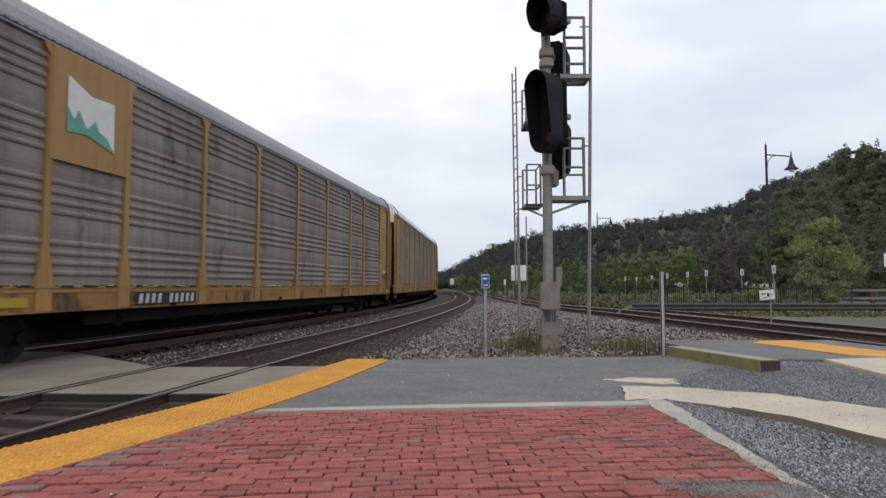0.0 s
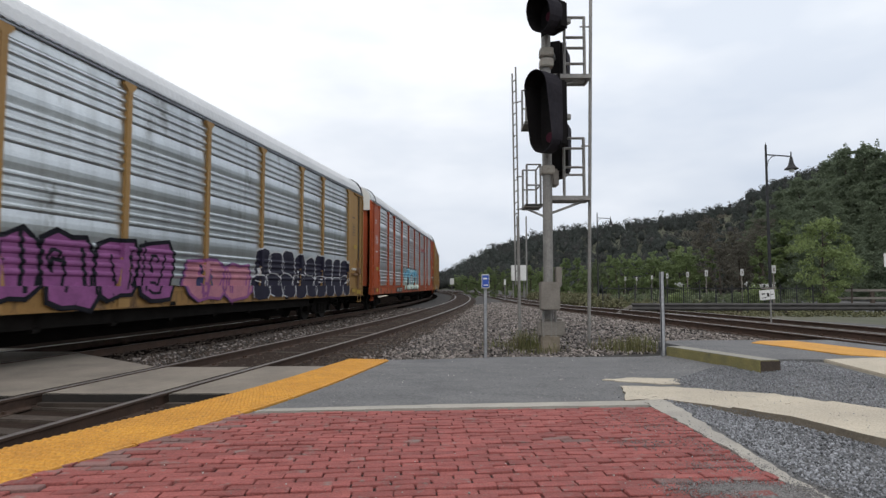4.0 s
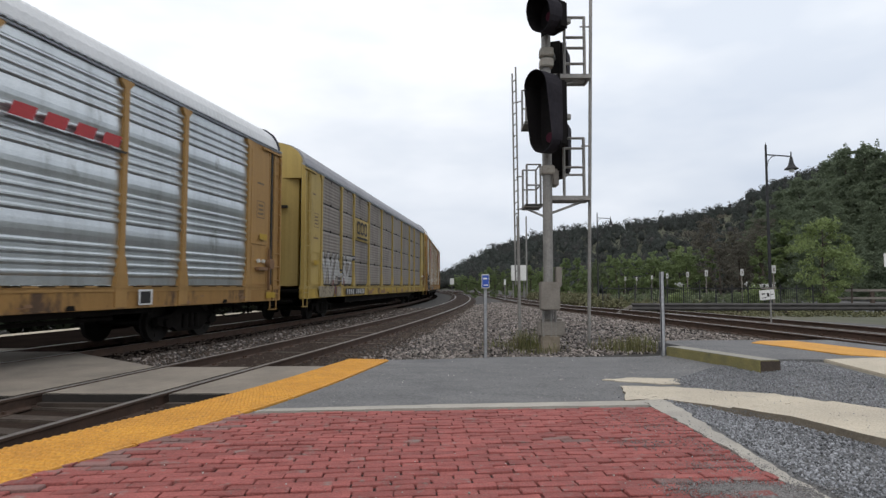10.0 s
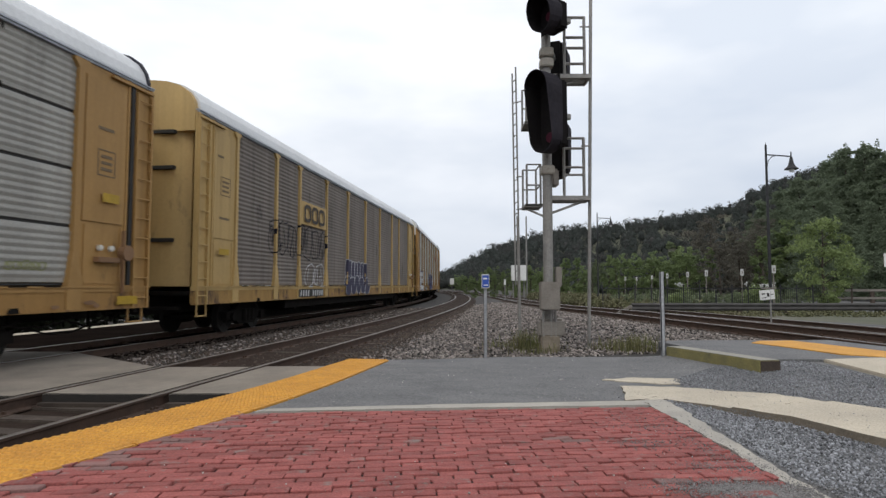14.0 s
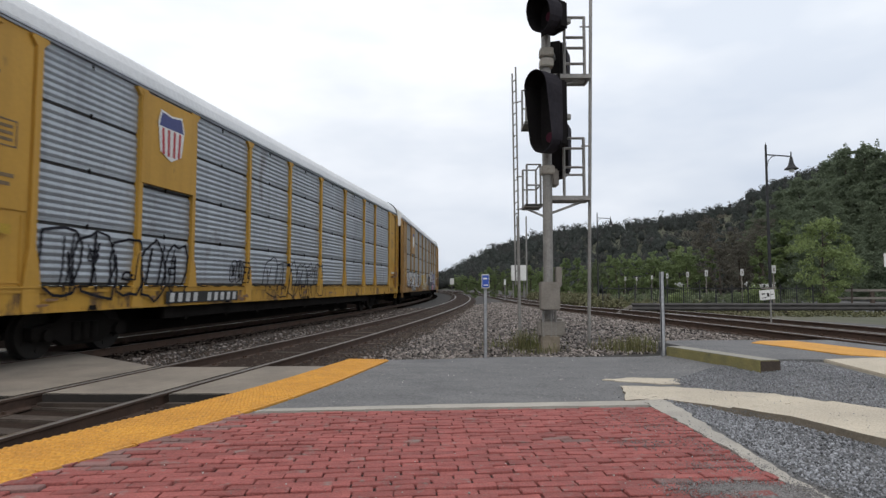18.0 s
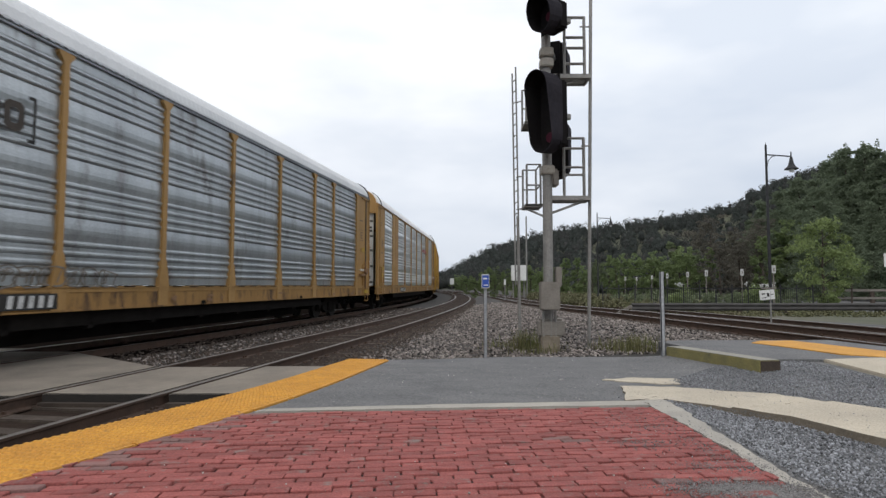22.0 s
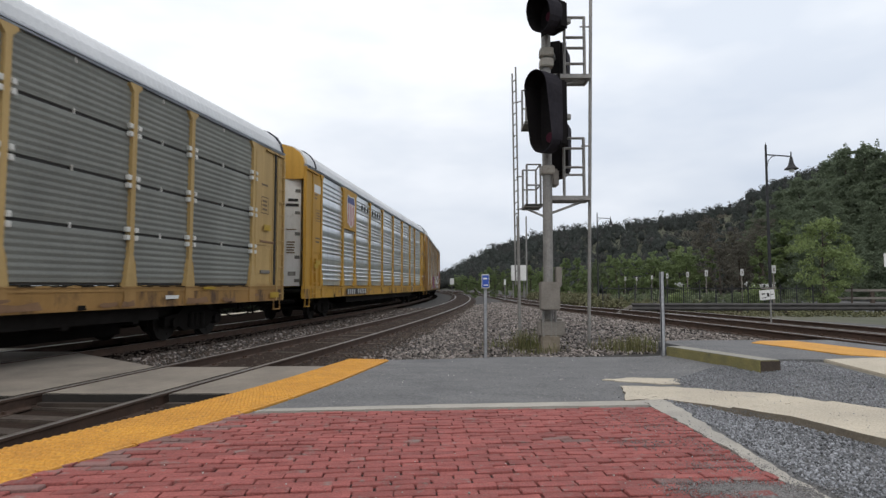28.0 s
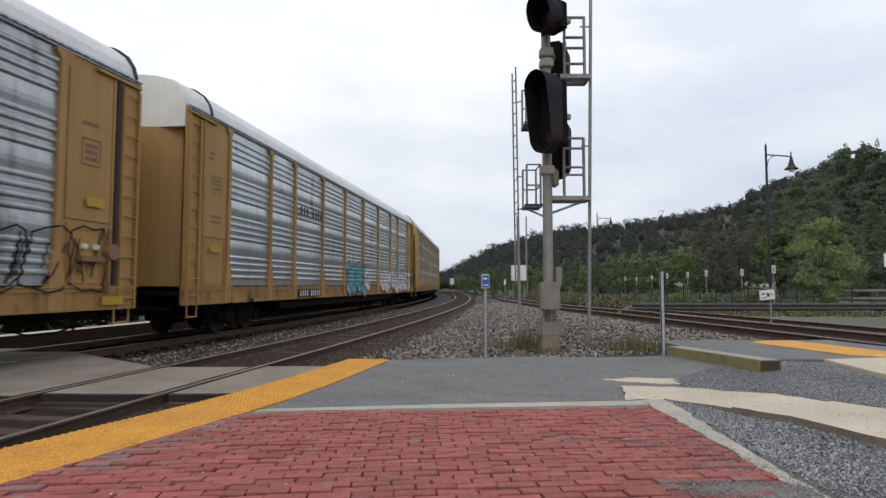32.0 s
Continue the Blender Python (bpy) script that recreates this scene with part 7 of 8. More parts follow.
def cage(mast, x0, x1, y0, y1, z0, z1, rails, deck=True):
    """Railing of a service platform."""
    for x in (x0, x1):
        for y in (y0, y1):
            part("cage_post", tube_bm((x, y, z0), (x, y, z1), .022, 6), galv_m, mast)
    for z in rails:
        part("cage_rail", tube_bm((x0, y0, z), (x1, y0, z), .016, 6), galv_m, mast)
        part("cage_rail", tube_bm((x0, y1, z), (x1, y1, z), .016, 6), galv_m, mast)
        part("cage_rail", tube_bm((x1, y0, z), (x1, y1, z), .016, 6), galv_m, mast)
    if deck:
        bm = bmesh.new()
        add_box(bm, x0 - .03, x1 + .06, y0, y0 + .03, z0 - .06, z0, 0)
        add_box(bm, x0 - .03, x1 + .06, y1 - .03, y1, z0 - .06, z0, 0)
        for k in range(12):
            xx = x0 - .02 + k * (x1 - x0 + .06) / 11
            add_box(bm, xx - .012, xx + .012, y0, y1, z0 - .045, z0 - .01)
        part("platform_grating", bm, galv_m, mast)


def make_signal():
    X, Y, B = 1.915, 10.7, bed_z(1.9, 10.7)
    mast = thing("signal_mast", "grey steel railway signal mast with black hooded heads and ladders", "railway signal", at=pose(0, 0, 0))
    part("mast", tube_bm((X, Y, B), (X, Y, 7.4), .092, 16, .085), galv_m, mast)
    part("foundation", box_bm(X - .16, X + .17, Y - .16, Y + .16, B - .3, .42, .03), stained_m, mast, "square concrete footing")
    part("junction_box", box_bm(X - .19, X + .15, Y - .32, Y - .09, .86, 1.36, .015), boxgrey_m, mast, "grey metal junction box")
    part("base_collar", box_bm(X - .20, X + .27, Y - .14, Y + .14, .36, .70, .05), boxgrey_m, mast)
    part("relay_box", box_bm(X + .13, X + .24, Y - .05, Y + .12, 1.27, 1.63, .012), boxgrey_m, mast, "small grey relay box")
    for x in (-.12, .02, .10):
        part("conduit", tube_bm((X + x, Y - .12, B), (X + x, Y - .12, .95), .022, 8), galv_m, mast)
    for z in (5.32, 5.52, 3.32):
        part("clamp", box_bm(X - .12, X + .12, Y - .14, Y + .1, z, z + .16, .02), kerb_m, mast)
    part("cable_box", box_bm(X + .07, X + .2, Y - .1, Y + .1, 3.1, 3.42, .03), boxgrey_m, mast)
    signal_head(mast, X + .02, Y - .40, 4.34, .56, 1.42, -58, 3, "tall black three-lamp hooded signal head")
    signal_head(mast, X + .04, Y - .40, 6.12, .56, .62, -58, 1, "round black hooded signal head")
    signal_head(mast, X + .27, Y + .50, 3.96, .46, 1.18, 160, 3, "black hooded signal head facing away")
    signal_head(mast, X + .25, Y + .50, 5.62, .50, .84, 160, 1, "black hooded signal head facing away")
    # right-hand service ladders, platforms and pole
    part("ladder_pole", tube_bm((2.66, Y + .1, bed_z(2.66, Y)), (2.80, Y + .1, 7.2), .032, 8), galv_m, mast)
    cage(mast, 2.255, 2.625, Y - .05, Y + .01, 5.19, 6.28, (6.28, 5.90, 5.70, 5.40), deck=False)
    cage(mast, 2.22, 2.585, Y - .05, Y + .01, 2.92, 4.0, (4.0, 3.81, 3.46, 3.32), deck=False)
    for z, e in ((5.19, 2.73), (2.92, 2.70)):
        bm = box_bm(X + .06, e, Y - .06, Y - .02, z - .07, z + .01)
        add_box(bm, X + .06, e, Y + .36, Y + .40, z - .07, z + .01)
        add_box(bm, e - .04, e, Y - .02, Y + .36, z - .07, z + .01)
        for k in range(7):
            add_box(bm, X + .08, e - .04, Y + .02 + k * .05, Y + .035 + k * .05, z - .04, z - .01)
        part("platform_grating", bm, galv_m, mast)
    for z in (6.16, 5.17, 3.885, 2.9):
        part("tie_bar", tube_bm((X + .66, Y + .1, z), (2.68 + .02 * z, Y + .1, z), .014, 6), galv_m, mast)
    part("brace", tube_bm((X + .08, Y, 2.62), (X + .72, Y + .05, 2.86), .022, 6), galv_m, mast)
    part("brace", tube_bm((X + .08, Y, 4.92), (X + .62, Y + .05, 5.12), .022, 6), galv_m, mast)
    # left-hand ladder and platforms
    LX, LY = 1.52, 11.9
    part("ladder_stile", tube_bm((1.47, LY, 1.3), (1.428, LY, 5.66), .017, 6), galv_m, mast)
    part("ladder_stile", tube_bm((1.565, LY, .02), (1.50, LY, 5.80), .017, 6), galv_m, mast)
    part("ladder_foot", tube_bm((1.54, LY, bed_z(LX, LY)), (1.52, LY, 2.7), .026, 8), galv_m, mast)
    for k in range(18):
        z = 1.6 + k * .23
        part("rung", tube_bm((1.48 - .0098 * z, LY, z - .03), (1.566 - .0112 * z, LY, z + .03), .012, 6), galv_m, mast)
    for z0, z1, z2 in ((2.86, 3.62, 3.22), (4.47, 5.26, 4.88)):
        cage(mast, 1.61, 1.875, 11.2, 11.76, z0, z1, (z1, z2))
    for z in (3.5, 5.05, 2.84):
        part("tie_bar", tube_bm((1.50, LY, z), (1.62, 11.76, z), .013, 6), galv_m, mast)
    part("brace", tube_bm((LX + .12, 11.5, 2.8), (X - .05, Y, 2.55), .022, 6), galv_m, mast)


def sign_post(name, label, cat, x, y, z0, z1, r, plate=None, flat_post=False, group="", cap=None):
    t = thing(name, label, cat, group=group, at=pose(x, y, z0))
    if flat_post:
        bm = bmesh.new()
        add_box(bm, -r, r, -.008, .008, 0, z1 - z0)
        add_box(bm, -r, -r + .008, -.008, .03, 0, z1 - z0)
        add_box(bm, r - .008, r, -.008, .03, 0, z1 - z0)
        part("post", bm, pale_post_m, t)
    else:
        part("post", tube_bm((0, 0, 0), (0, 0, z1 - z0), r, 8), galv_m, t)
    if plate:
        w, a, b, m = plate
        part("plate", box_bm(-w / 2, w / 2, -.03, -.012, a - z0, b - z0, .004), m, t)
    return t


def make_posts():
    t = sign_post("marker_post", "pale marker post with a small blue and white sign", "sign", .745, 10.36, bed_z(.745, 10.36), 1.48, .027, flat_post=True)
    z0 = bed_z(.745, 10.36)
    part("sign_plate", box_bm(-.068, .068, -.034, -.02, 1.245 - z0, 1.49 - z0, .006), white_m, t, "white-edged plate")
    part("sign_face", box_bm(-.058, .058, -.04, -.033, 1.26 - z0, 1.475 - z0, .004), blue_m, t, "blue sign face")
    part("sign_mark", box_bm(-.03, .04, -.044, -.039, 1.29 - z0, 1.31 - z0), white_m, t)
    part("sign_mark", box_bm(-.04, .03, -.044, -.039, 1.40 - z0, 1.43 - z0), white_m, t)
    sign_post("steel_post", "bare galvanised channel post beside the walkway", "post", 3.255, 8.75, .22, 1.50, .028, flat_post=True)
    # notice board past the right-hand track
    nb = thing("notice_board", "small white notice board tilted on a metal post", "sign", at=pose(8.66, 15.6, .2))
    part("post", tube_bm((0, 0, -.1), (0, 0, .95), .022, 8), galv_m, nb)
    part("board", box_bm(-.20, .20, -.02, .01, .72, .98, .01), white_m, nb, at=pose(0, 0, 0, 0, -6, 0))
    part("board_cap", box_bm(-.19, .19, -.03, .02, 1.0, 1.04, .005), boxgrey_m, nb, at=pose(0, 0, 0, 0, -2, 0))
    for a, b, c, d in ((-.15, -.06, .87, .9), (-.01, .05, .80, .9), (-.15, -.03, .77, .79), (.08, .16, .84, .86)):
        part("mark", box_bm(a, b, -.026, -.02, c, d), plate_m, nb, at=pose(0, 0, 0, 0, -6, 0))
    # parking signs
    for px, y in ((1216, 37.5), (1249, 33.5), (1312, 31.2), (1368, 25.4), (1153, 52), (1126, 62.4), (1106, 62.4), (1180, 43.0)):
        x = (px - 784) / 1040 * y
        top = 2.25
        p = thing("parking_sign", "small white parking sign on a thin metal post", "sign", group="parking signs", at=pose(x, y, -.3))
        part("post", tube_bm((0, 0, 0), (0, 0, top - .1), .03, 6), boxgrey_m, p)
        part("plate", box_bm(-.085, .085, -.05, -.03, top - .14, top + .2, .005), sign_m, p)
        part("mark", box_bm(-.028, .028, -.056, -.05, top - .06, top + .1), boxgrey_m, p)
    p = thing("parking_sign", "small white parking sign on a thin metal post", "sign", group="parking signs", at=pose(13.3, 17.6, -.1))
    part("post", tube_bm((0, 0, 0), (0, 0, 2.0), .03, 6), boxgrey_m, p)
    part("plate", box_bm(-.12, .12, -.05, -.03, 1.95, 2.35, .005), white_m, p)
    # far lineside case, pole and boards
    c = thing("equipment_case", "white metal railway equipment case raised on legs", "equipment cabinet", at=pose(7.7, 60, 0))
    part("cabinet", box_bm(-.72, .72, -.5, .5, 1.76, 3.32, .03), white_m, c)
    part("seam", box_bm(-.02, .02, -.515, -.5, 1.8, 3.28), boxgrey_m, c)
    for x in (-.55, .55):
        part("leg", tube_bm((x, 0, -.3), (x, 0, 1.76), .07, 8), galv_m, c)
    u = thing("utility_pole", "thin grey pole beside the tracks", "pole", at=pose(8.6, 60.5, -.3))
    part("pole", tube_bm((0, 0, 0), (0, 0, 8.7), .1, 10, .07), galv_m, u)
    for x, y, z, w, h in ((1.1, 72, 1.75, .5, .75), (6.3, 60, 1.6, .22, .6)):
        b = thing("lineside_board", "white lineside board on a post", "sign", at=pose(x, y, -.2))
        part("post", tube_bm((0, 0, 0), (0, 0, z + .2), .05, 8), galv_m, b)
        part("board", box_bm(-w / 2, w / 2, -.07, -.05, z - h / 2 + .2, z + h / 2 + .2, .01), white_m, b)


def street_lamp(x, y, z0, top, arm, label):
    t = thing("street_lamp", label, "street lamp", group="lamps of the parking lot", at=pose(x, y, z0))
    h = top - z0
    part("base", tube_bm((0, 0, 0), (0, 0, .9), .13, 12, .09), iron_m, t)
    part("pole", tube_bm((0, 0, .9), (0, 0, h), .07, 12, .045), iron_m, t)
    part("finial", tube_bm((0, 0, h), (0, 0, h + .14), .03, 8, .004), iron_m, t)
    part("arm", tube_bm((0, 0, h - .42), (arm, 0, h - .50), .03, 8), iron_m, t)
    pts = [Vector((.05 + .32 * (1 - math.cos(a)), 0, h - .95 + .45 * math.sin(a))) for a in [i * math.pi / 12 for i in range(7)]]
    bm = bmesh.new()
    for a, b in zip(pts, pts[1:]):
        add_tube(bm, a, b, .016, 6)
    part("scroll", bm, iron_m, t)
    lamp = part("lantern", tube_bm((arm, 0, h - .78), (arm, 0, h - .55), .10, 14, .06), iron_m, t, "bell-shaped black lantern")
    bell = bmesh.new()
    for (za, ra), (zb, rb) in zip(((.78, .10), (.88, .13), (.98, .19), (1.04, .27)), ((.88, .13), (.98, .19), (1.04, .27), (1.08, .28))):
        add_tube(bell, (arm, 0, h - zb), (arm, 0, h - za), rb, 18, ra)
    part("shade", bell, iron_m, lamp)
    part("globe", tube_bm((arm, 0, h - 1.2), (arm, 0, h - 1.08), .08, 12, .12), white_m, lamp)
    part("finial", tube_bm((arm, 0, h - .55), (arm, 0, h - .28), .035, 8, .02), iron_m, lamp)


def make_lot():
    lot = [(7, 26, -.12), (60, 26, -.12), (75, 60, -.2), (40, 62, -.25), (14, 62, -.3), (8.5, 40, -.2)]
    slab("parking_lot", lot, .2, lot_m)
    tagged(bpy.data.objects["parking_lot"], "worn grey parking lot asphalt beyond the guardrail", "parking lot", kind="structure")
    slab("footway", [(10.6, 9.0, .2), (10.2, 13.3, .2), (9.7, 16.5, .2), (9.0, 18.6, .2), (7.9, 21.8, .16), (8.4, 24.6, .16), (9.7, 23.6, .16), (10.3, 20.4, .2), (12.2, 16.5, .2), (13.8, 12.0, .2), (14.5, 9.0, .2)], .3, lot_m)
    tagged(bpy.data.objects["footway"], "grey asphalt path beside the farther track", "footpath", kind="structure")
    slab("verge", [(9.2, 23.9, .12), (8.2, 25.0, .12), (30, 25.0, .1), (30, 8, .1), (13.9, 8, .1), (13.7, 12.0, .12), (12.1, 16.6, .12), (10.2, 20.5, .12)], .3, ground_m)
    tagged(bpy.data.objects["verge"], "rough grass verge before the guardrail", "grass", kind="structure")
    g = thing("guardrail", "long dark steel guardrail along the parking lot", "guardrail", at=pose(0, 23.8, 0))
    pr = [(-.02, .28), (-.06, .33), (-.06, .37), (-.02, .41), (-.02, .45), (-.06, .49), (-.06, .53), (-.02, .58), (0, .58), (0, .28)]
    vs, fs = prism(pr, 7.6, 34.0)
    part("beam", fix_normals(mesh_from("beam", vs, fs, mat("weathered_steel", (.085, .08, .078), (.055, .052, .05), scale=2, rough=.75, metal=.3))), None, g)
    for k in range(14):
        x = 8.2 + k * 1.9
        part("post", box_bm(x - .07, x + .07, .0, .16, -.35, .54, .01), tie_m, g)
    part("end_piece", box_bm(-.72, 0, -.05, .0, -.06, .06, .02), boxgrey_m, g, "pale sloped end piece", at=pose(7.62, 0, .48, 0, -28, 0))
    g2 = thing("rail_fence", "low grey rail fence beyond the young tree", "fence", at=pose(0, 34, 0))
    for z in (1.0, .55):
        part("rail", box_bm(22, 30, -.03, .03, z - .07, z + .07, .01), boxgrey_m, g2)
    for k in range(4):
        part("post", box_bm(22.4 + 2.3 * k, 22.6 + 2.3 * k, 0, .15, -.3, 1.0, .01), tie_m, g2)
    f = thing("iron_fence", "black iron picket fence with slim posts before the bushes", "fence", at=pose(0, 31, 0))
    for z in (1.12, .18):
        part("rail", box_bm(8.4, 19.5, -.02, .02, z - .02, z + .02), iron_m, f)
    for k in range(14):
        x = 8.4 + .85 * k
        part("post", box_bm(x - .03, x + .03, -.03, .03, -.4, 1.33, .008), iron_m, f)
        for q in range(1, 8):
            part("picket", cached("picket", lambda: bm_mesh("picket", box_bm(-.008, .008, -.008, .008, .05, 1.2), iron_m)), None, f, at=pose(x + q * .106, 0, 0))
    street_lamp(14.45, 26, -.3, 7.55, 1.12, "tall black street lamp with a bell-shaped lantern on an arm")
    street_lamp(13.7, 52, -.3, 7.7, 1.2, "tall black street lamp with a bell-shaped lantern on an arm")


# ------------------------------------------------------------------ plants
def leaves_mesh(name, clumps, material, seed=1, up=0.0):
    """Many small leaf faces gathered in clumps; clumps: rows of x, y, z, rx, rz, count, size."""
    rng = np.random.default_rng(seed)
    cs, ss = [], []
    for x, y, z, rx, rz, n, size in clumps:
        d = rng.normal(size=(n, 3))
        d /= np.linalg.norm(d, axis=1)[:, None]
        d *= rng.uniform(.35, 1.0, (n, 1)) ** .6
        cs.append(d * (rx, rx, rz) + (x, y, z))
        ss.append(size * rng.uniform(.6, 1.35, n))
    c, s = np.concatenate(cs), np.concatenate(ss)
    n = len(c)
    a = rng.normal(size=(n, 3)) * (1, 1, 1 - up)
    a /= np.linalg.norm(a, axis=1)[:, None]
    b = np.cross(a, rng.normal(size=(n, 3)) * (1 - up, 1 - up, 1) + (0, 0, 2 * up))
    b /= np.linalg.norm(b, axis=1)[:, None]
    a, b = a * s[:, None] * .5, b * s[:, None] * .32
    v = np.stack([c - a, c + b * .9 - a * .1, c + a, c - b * .9 + a * .1], 1).reshape(-1)
    me = bpy.data.meshes.new(name)
    me.vertices.add(n * 4)
    me.vertices.foreach_set("co", v)
    me.loops.add(n * 4)
    me.loops.foreach_set("vertex_index", np.arange(n * 4, dtype=np.int32))
    me.polygons.add(n)
    me.polygons.foreach_set("loop_start", np.arange(0, n * 4, 4, dtype=np.int32))
    me.polygons.foreach_set("loop_total", np.full(n, 4, dtype=np.int32))
    me.update(calc_edges=True)
    me.materials.append(material)
    return me


def trunk_bm(h, r, seed, limbs=7, spread=1.2, low=.35):
    rng = random.Random(seed)
    bm = bmesh.new()
    p = Vector((0, 0, 0))
    n = 6
    for k in range(n):
        q = Vector((rng.uniform(-.06, .06) * h * .2, rng.uniform(-.06, .06) * h * .2, h * (k + 1) / n))
        add_tube(bm, p, q, r * (1 - .8 * k / n), 8, r * (1 - .8 * (k + 1) / n))
        p = q
    for k in range(limbs):
        z = h * (low + (1 - low) * .9 * k / limbs)
        a = rng.uniform(0, 6.28)
        l = spread * rng.uniform(.6, 1.0) * (1.2 - z / h)
        add_tube(bm, (0, 0, z), (l * math.cos(a), l * math.sin(a), z + l * rng.uniform(.4, .9)), r * .35, 6, r * .08)
    return bm


def lobed_clumps(h, rx, z0, seed, lobes=9, per=70, size=.2, lean=.0):
    """An uneven crown: several lobes of foliage of different size and height, with sky between them."""
    rng = random.Random(seed)
    rows = []
    for k in range(lobes):
        f = (k + .5) / lobes
        w = math.sin(math.pi * min(.14 + .80 * f, 1)) ** .7
        a, d = rng.uniform(0, 6.283), rx * w * rng.uniform(.15, .75)
        cx, cy, cz = d * math.cos(a) + lean * f * h, d * math.sin(a), z0 + (h - z0) * f * rng.uniform(.9, 1.05)
        lr = rx * rng.uniform(.26, .48)
        for _ in range(11):
            b, e = rng.uniform(0, 6.283), rng.uniform(-.5, 1.0)
            q = lr * rng.uniform(.5, 1.05)
            c = lr * rng.uniform(.22, .42)
            rows.append((cx + q * math.cos(b) * math.cos(e), cy + q * math.sin(b) * math.cos(e), cz + q * math.sin(e), c, c * rng.uniform(.5, .85), per, size))
    return rows


def pine_clumps(h, rx, z0, seed, per=44, size=.27):
    """Tiers of level boughs with flat sprays of needles, and a thin uneven top."""
    rng = random.Random(seed)
    rows, z = [(0, 0, h, .18, .55, 40, size * .8)], z0
    while z < h - .5:
        f = (z - z0) / (h - z0)
        reach = rx * min(1.0, 1.25 * (1 - f)) ** .75
        for _ in range(6 if f < .8 else 4):
            a, l = rng.uniform(0, 6.283), reach * rng.uniform(.35, 1.15) + .15
            rise = rng.uniform(.0, .5)
            for q in (.45, .72, 1.0):
                c = (.24 + .20 * (1 - f)) * rx * rng.uniform(.55, .95) * (1.1 - .35 * q)
                rows.append((l * q * math.cos(a), l * q * math.sin(a), z + l * q * rise + rng.uniform(-.55, .55), c, c * rng.uniform(.45, .8), per, size))
        z += h * rng.uniform(.035, .06)
    return rows


def vase_clumps(h, rx, z0, seed, n, per, size):
    """A young crown that spreads from a narrow foot, loose at the rim."""
    rng = random.Random(seed)
    rows = []
    for _ in range(n):
        f = rng.random() ** .8
        z = z0 + (h - z0) * f
        w = float(np.interp(f, [0, .25, .5, .75, 1], [.30, .62, 1.0, .88, .34]))
        r, a = rx * w * rng.uniform(.15, 1.0) ** .6, rng.uniform(0, 6.283)
        c = rng.uniform(.2, .42)
        rows.append((r * math.cos(a), r * math.sin(a), z, c, c * rng.uniform(.55, .9), per, size))
    return rows


def tree(name, label, x, y, z, trunk_me, crown_me, s=1.0, turn=0.0, group="", sz=None):
    t = thing(name, label, "tree", group=group, at=Matrix.Translation((x, y, z)) @ Matrix.Rotation(turn, 4, "Z"))
    for nm, me in (("trunk", trunk_me), ("crown", crown_me)):
        o = part(nm, me, None, t)
        o.scale = (s, s, sz or s)
    return t


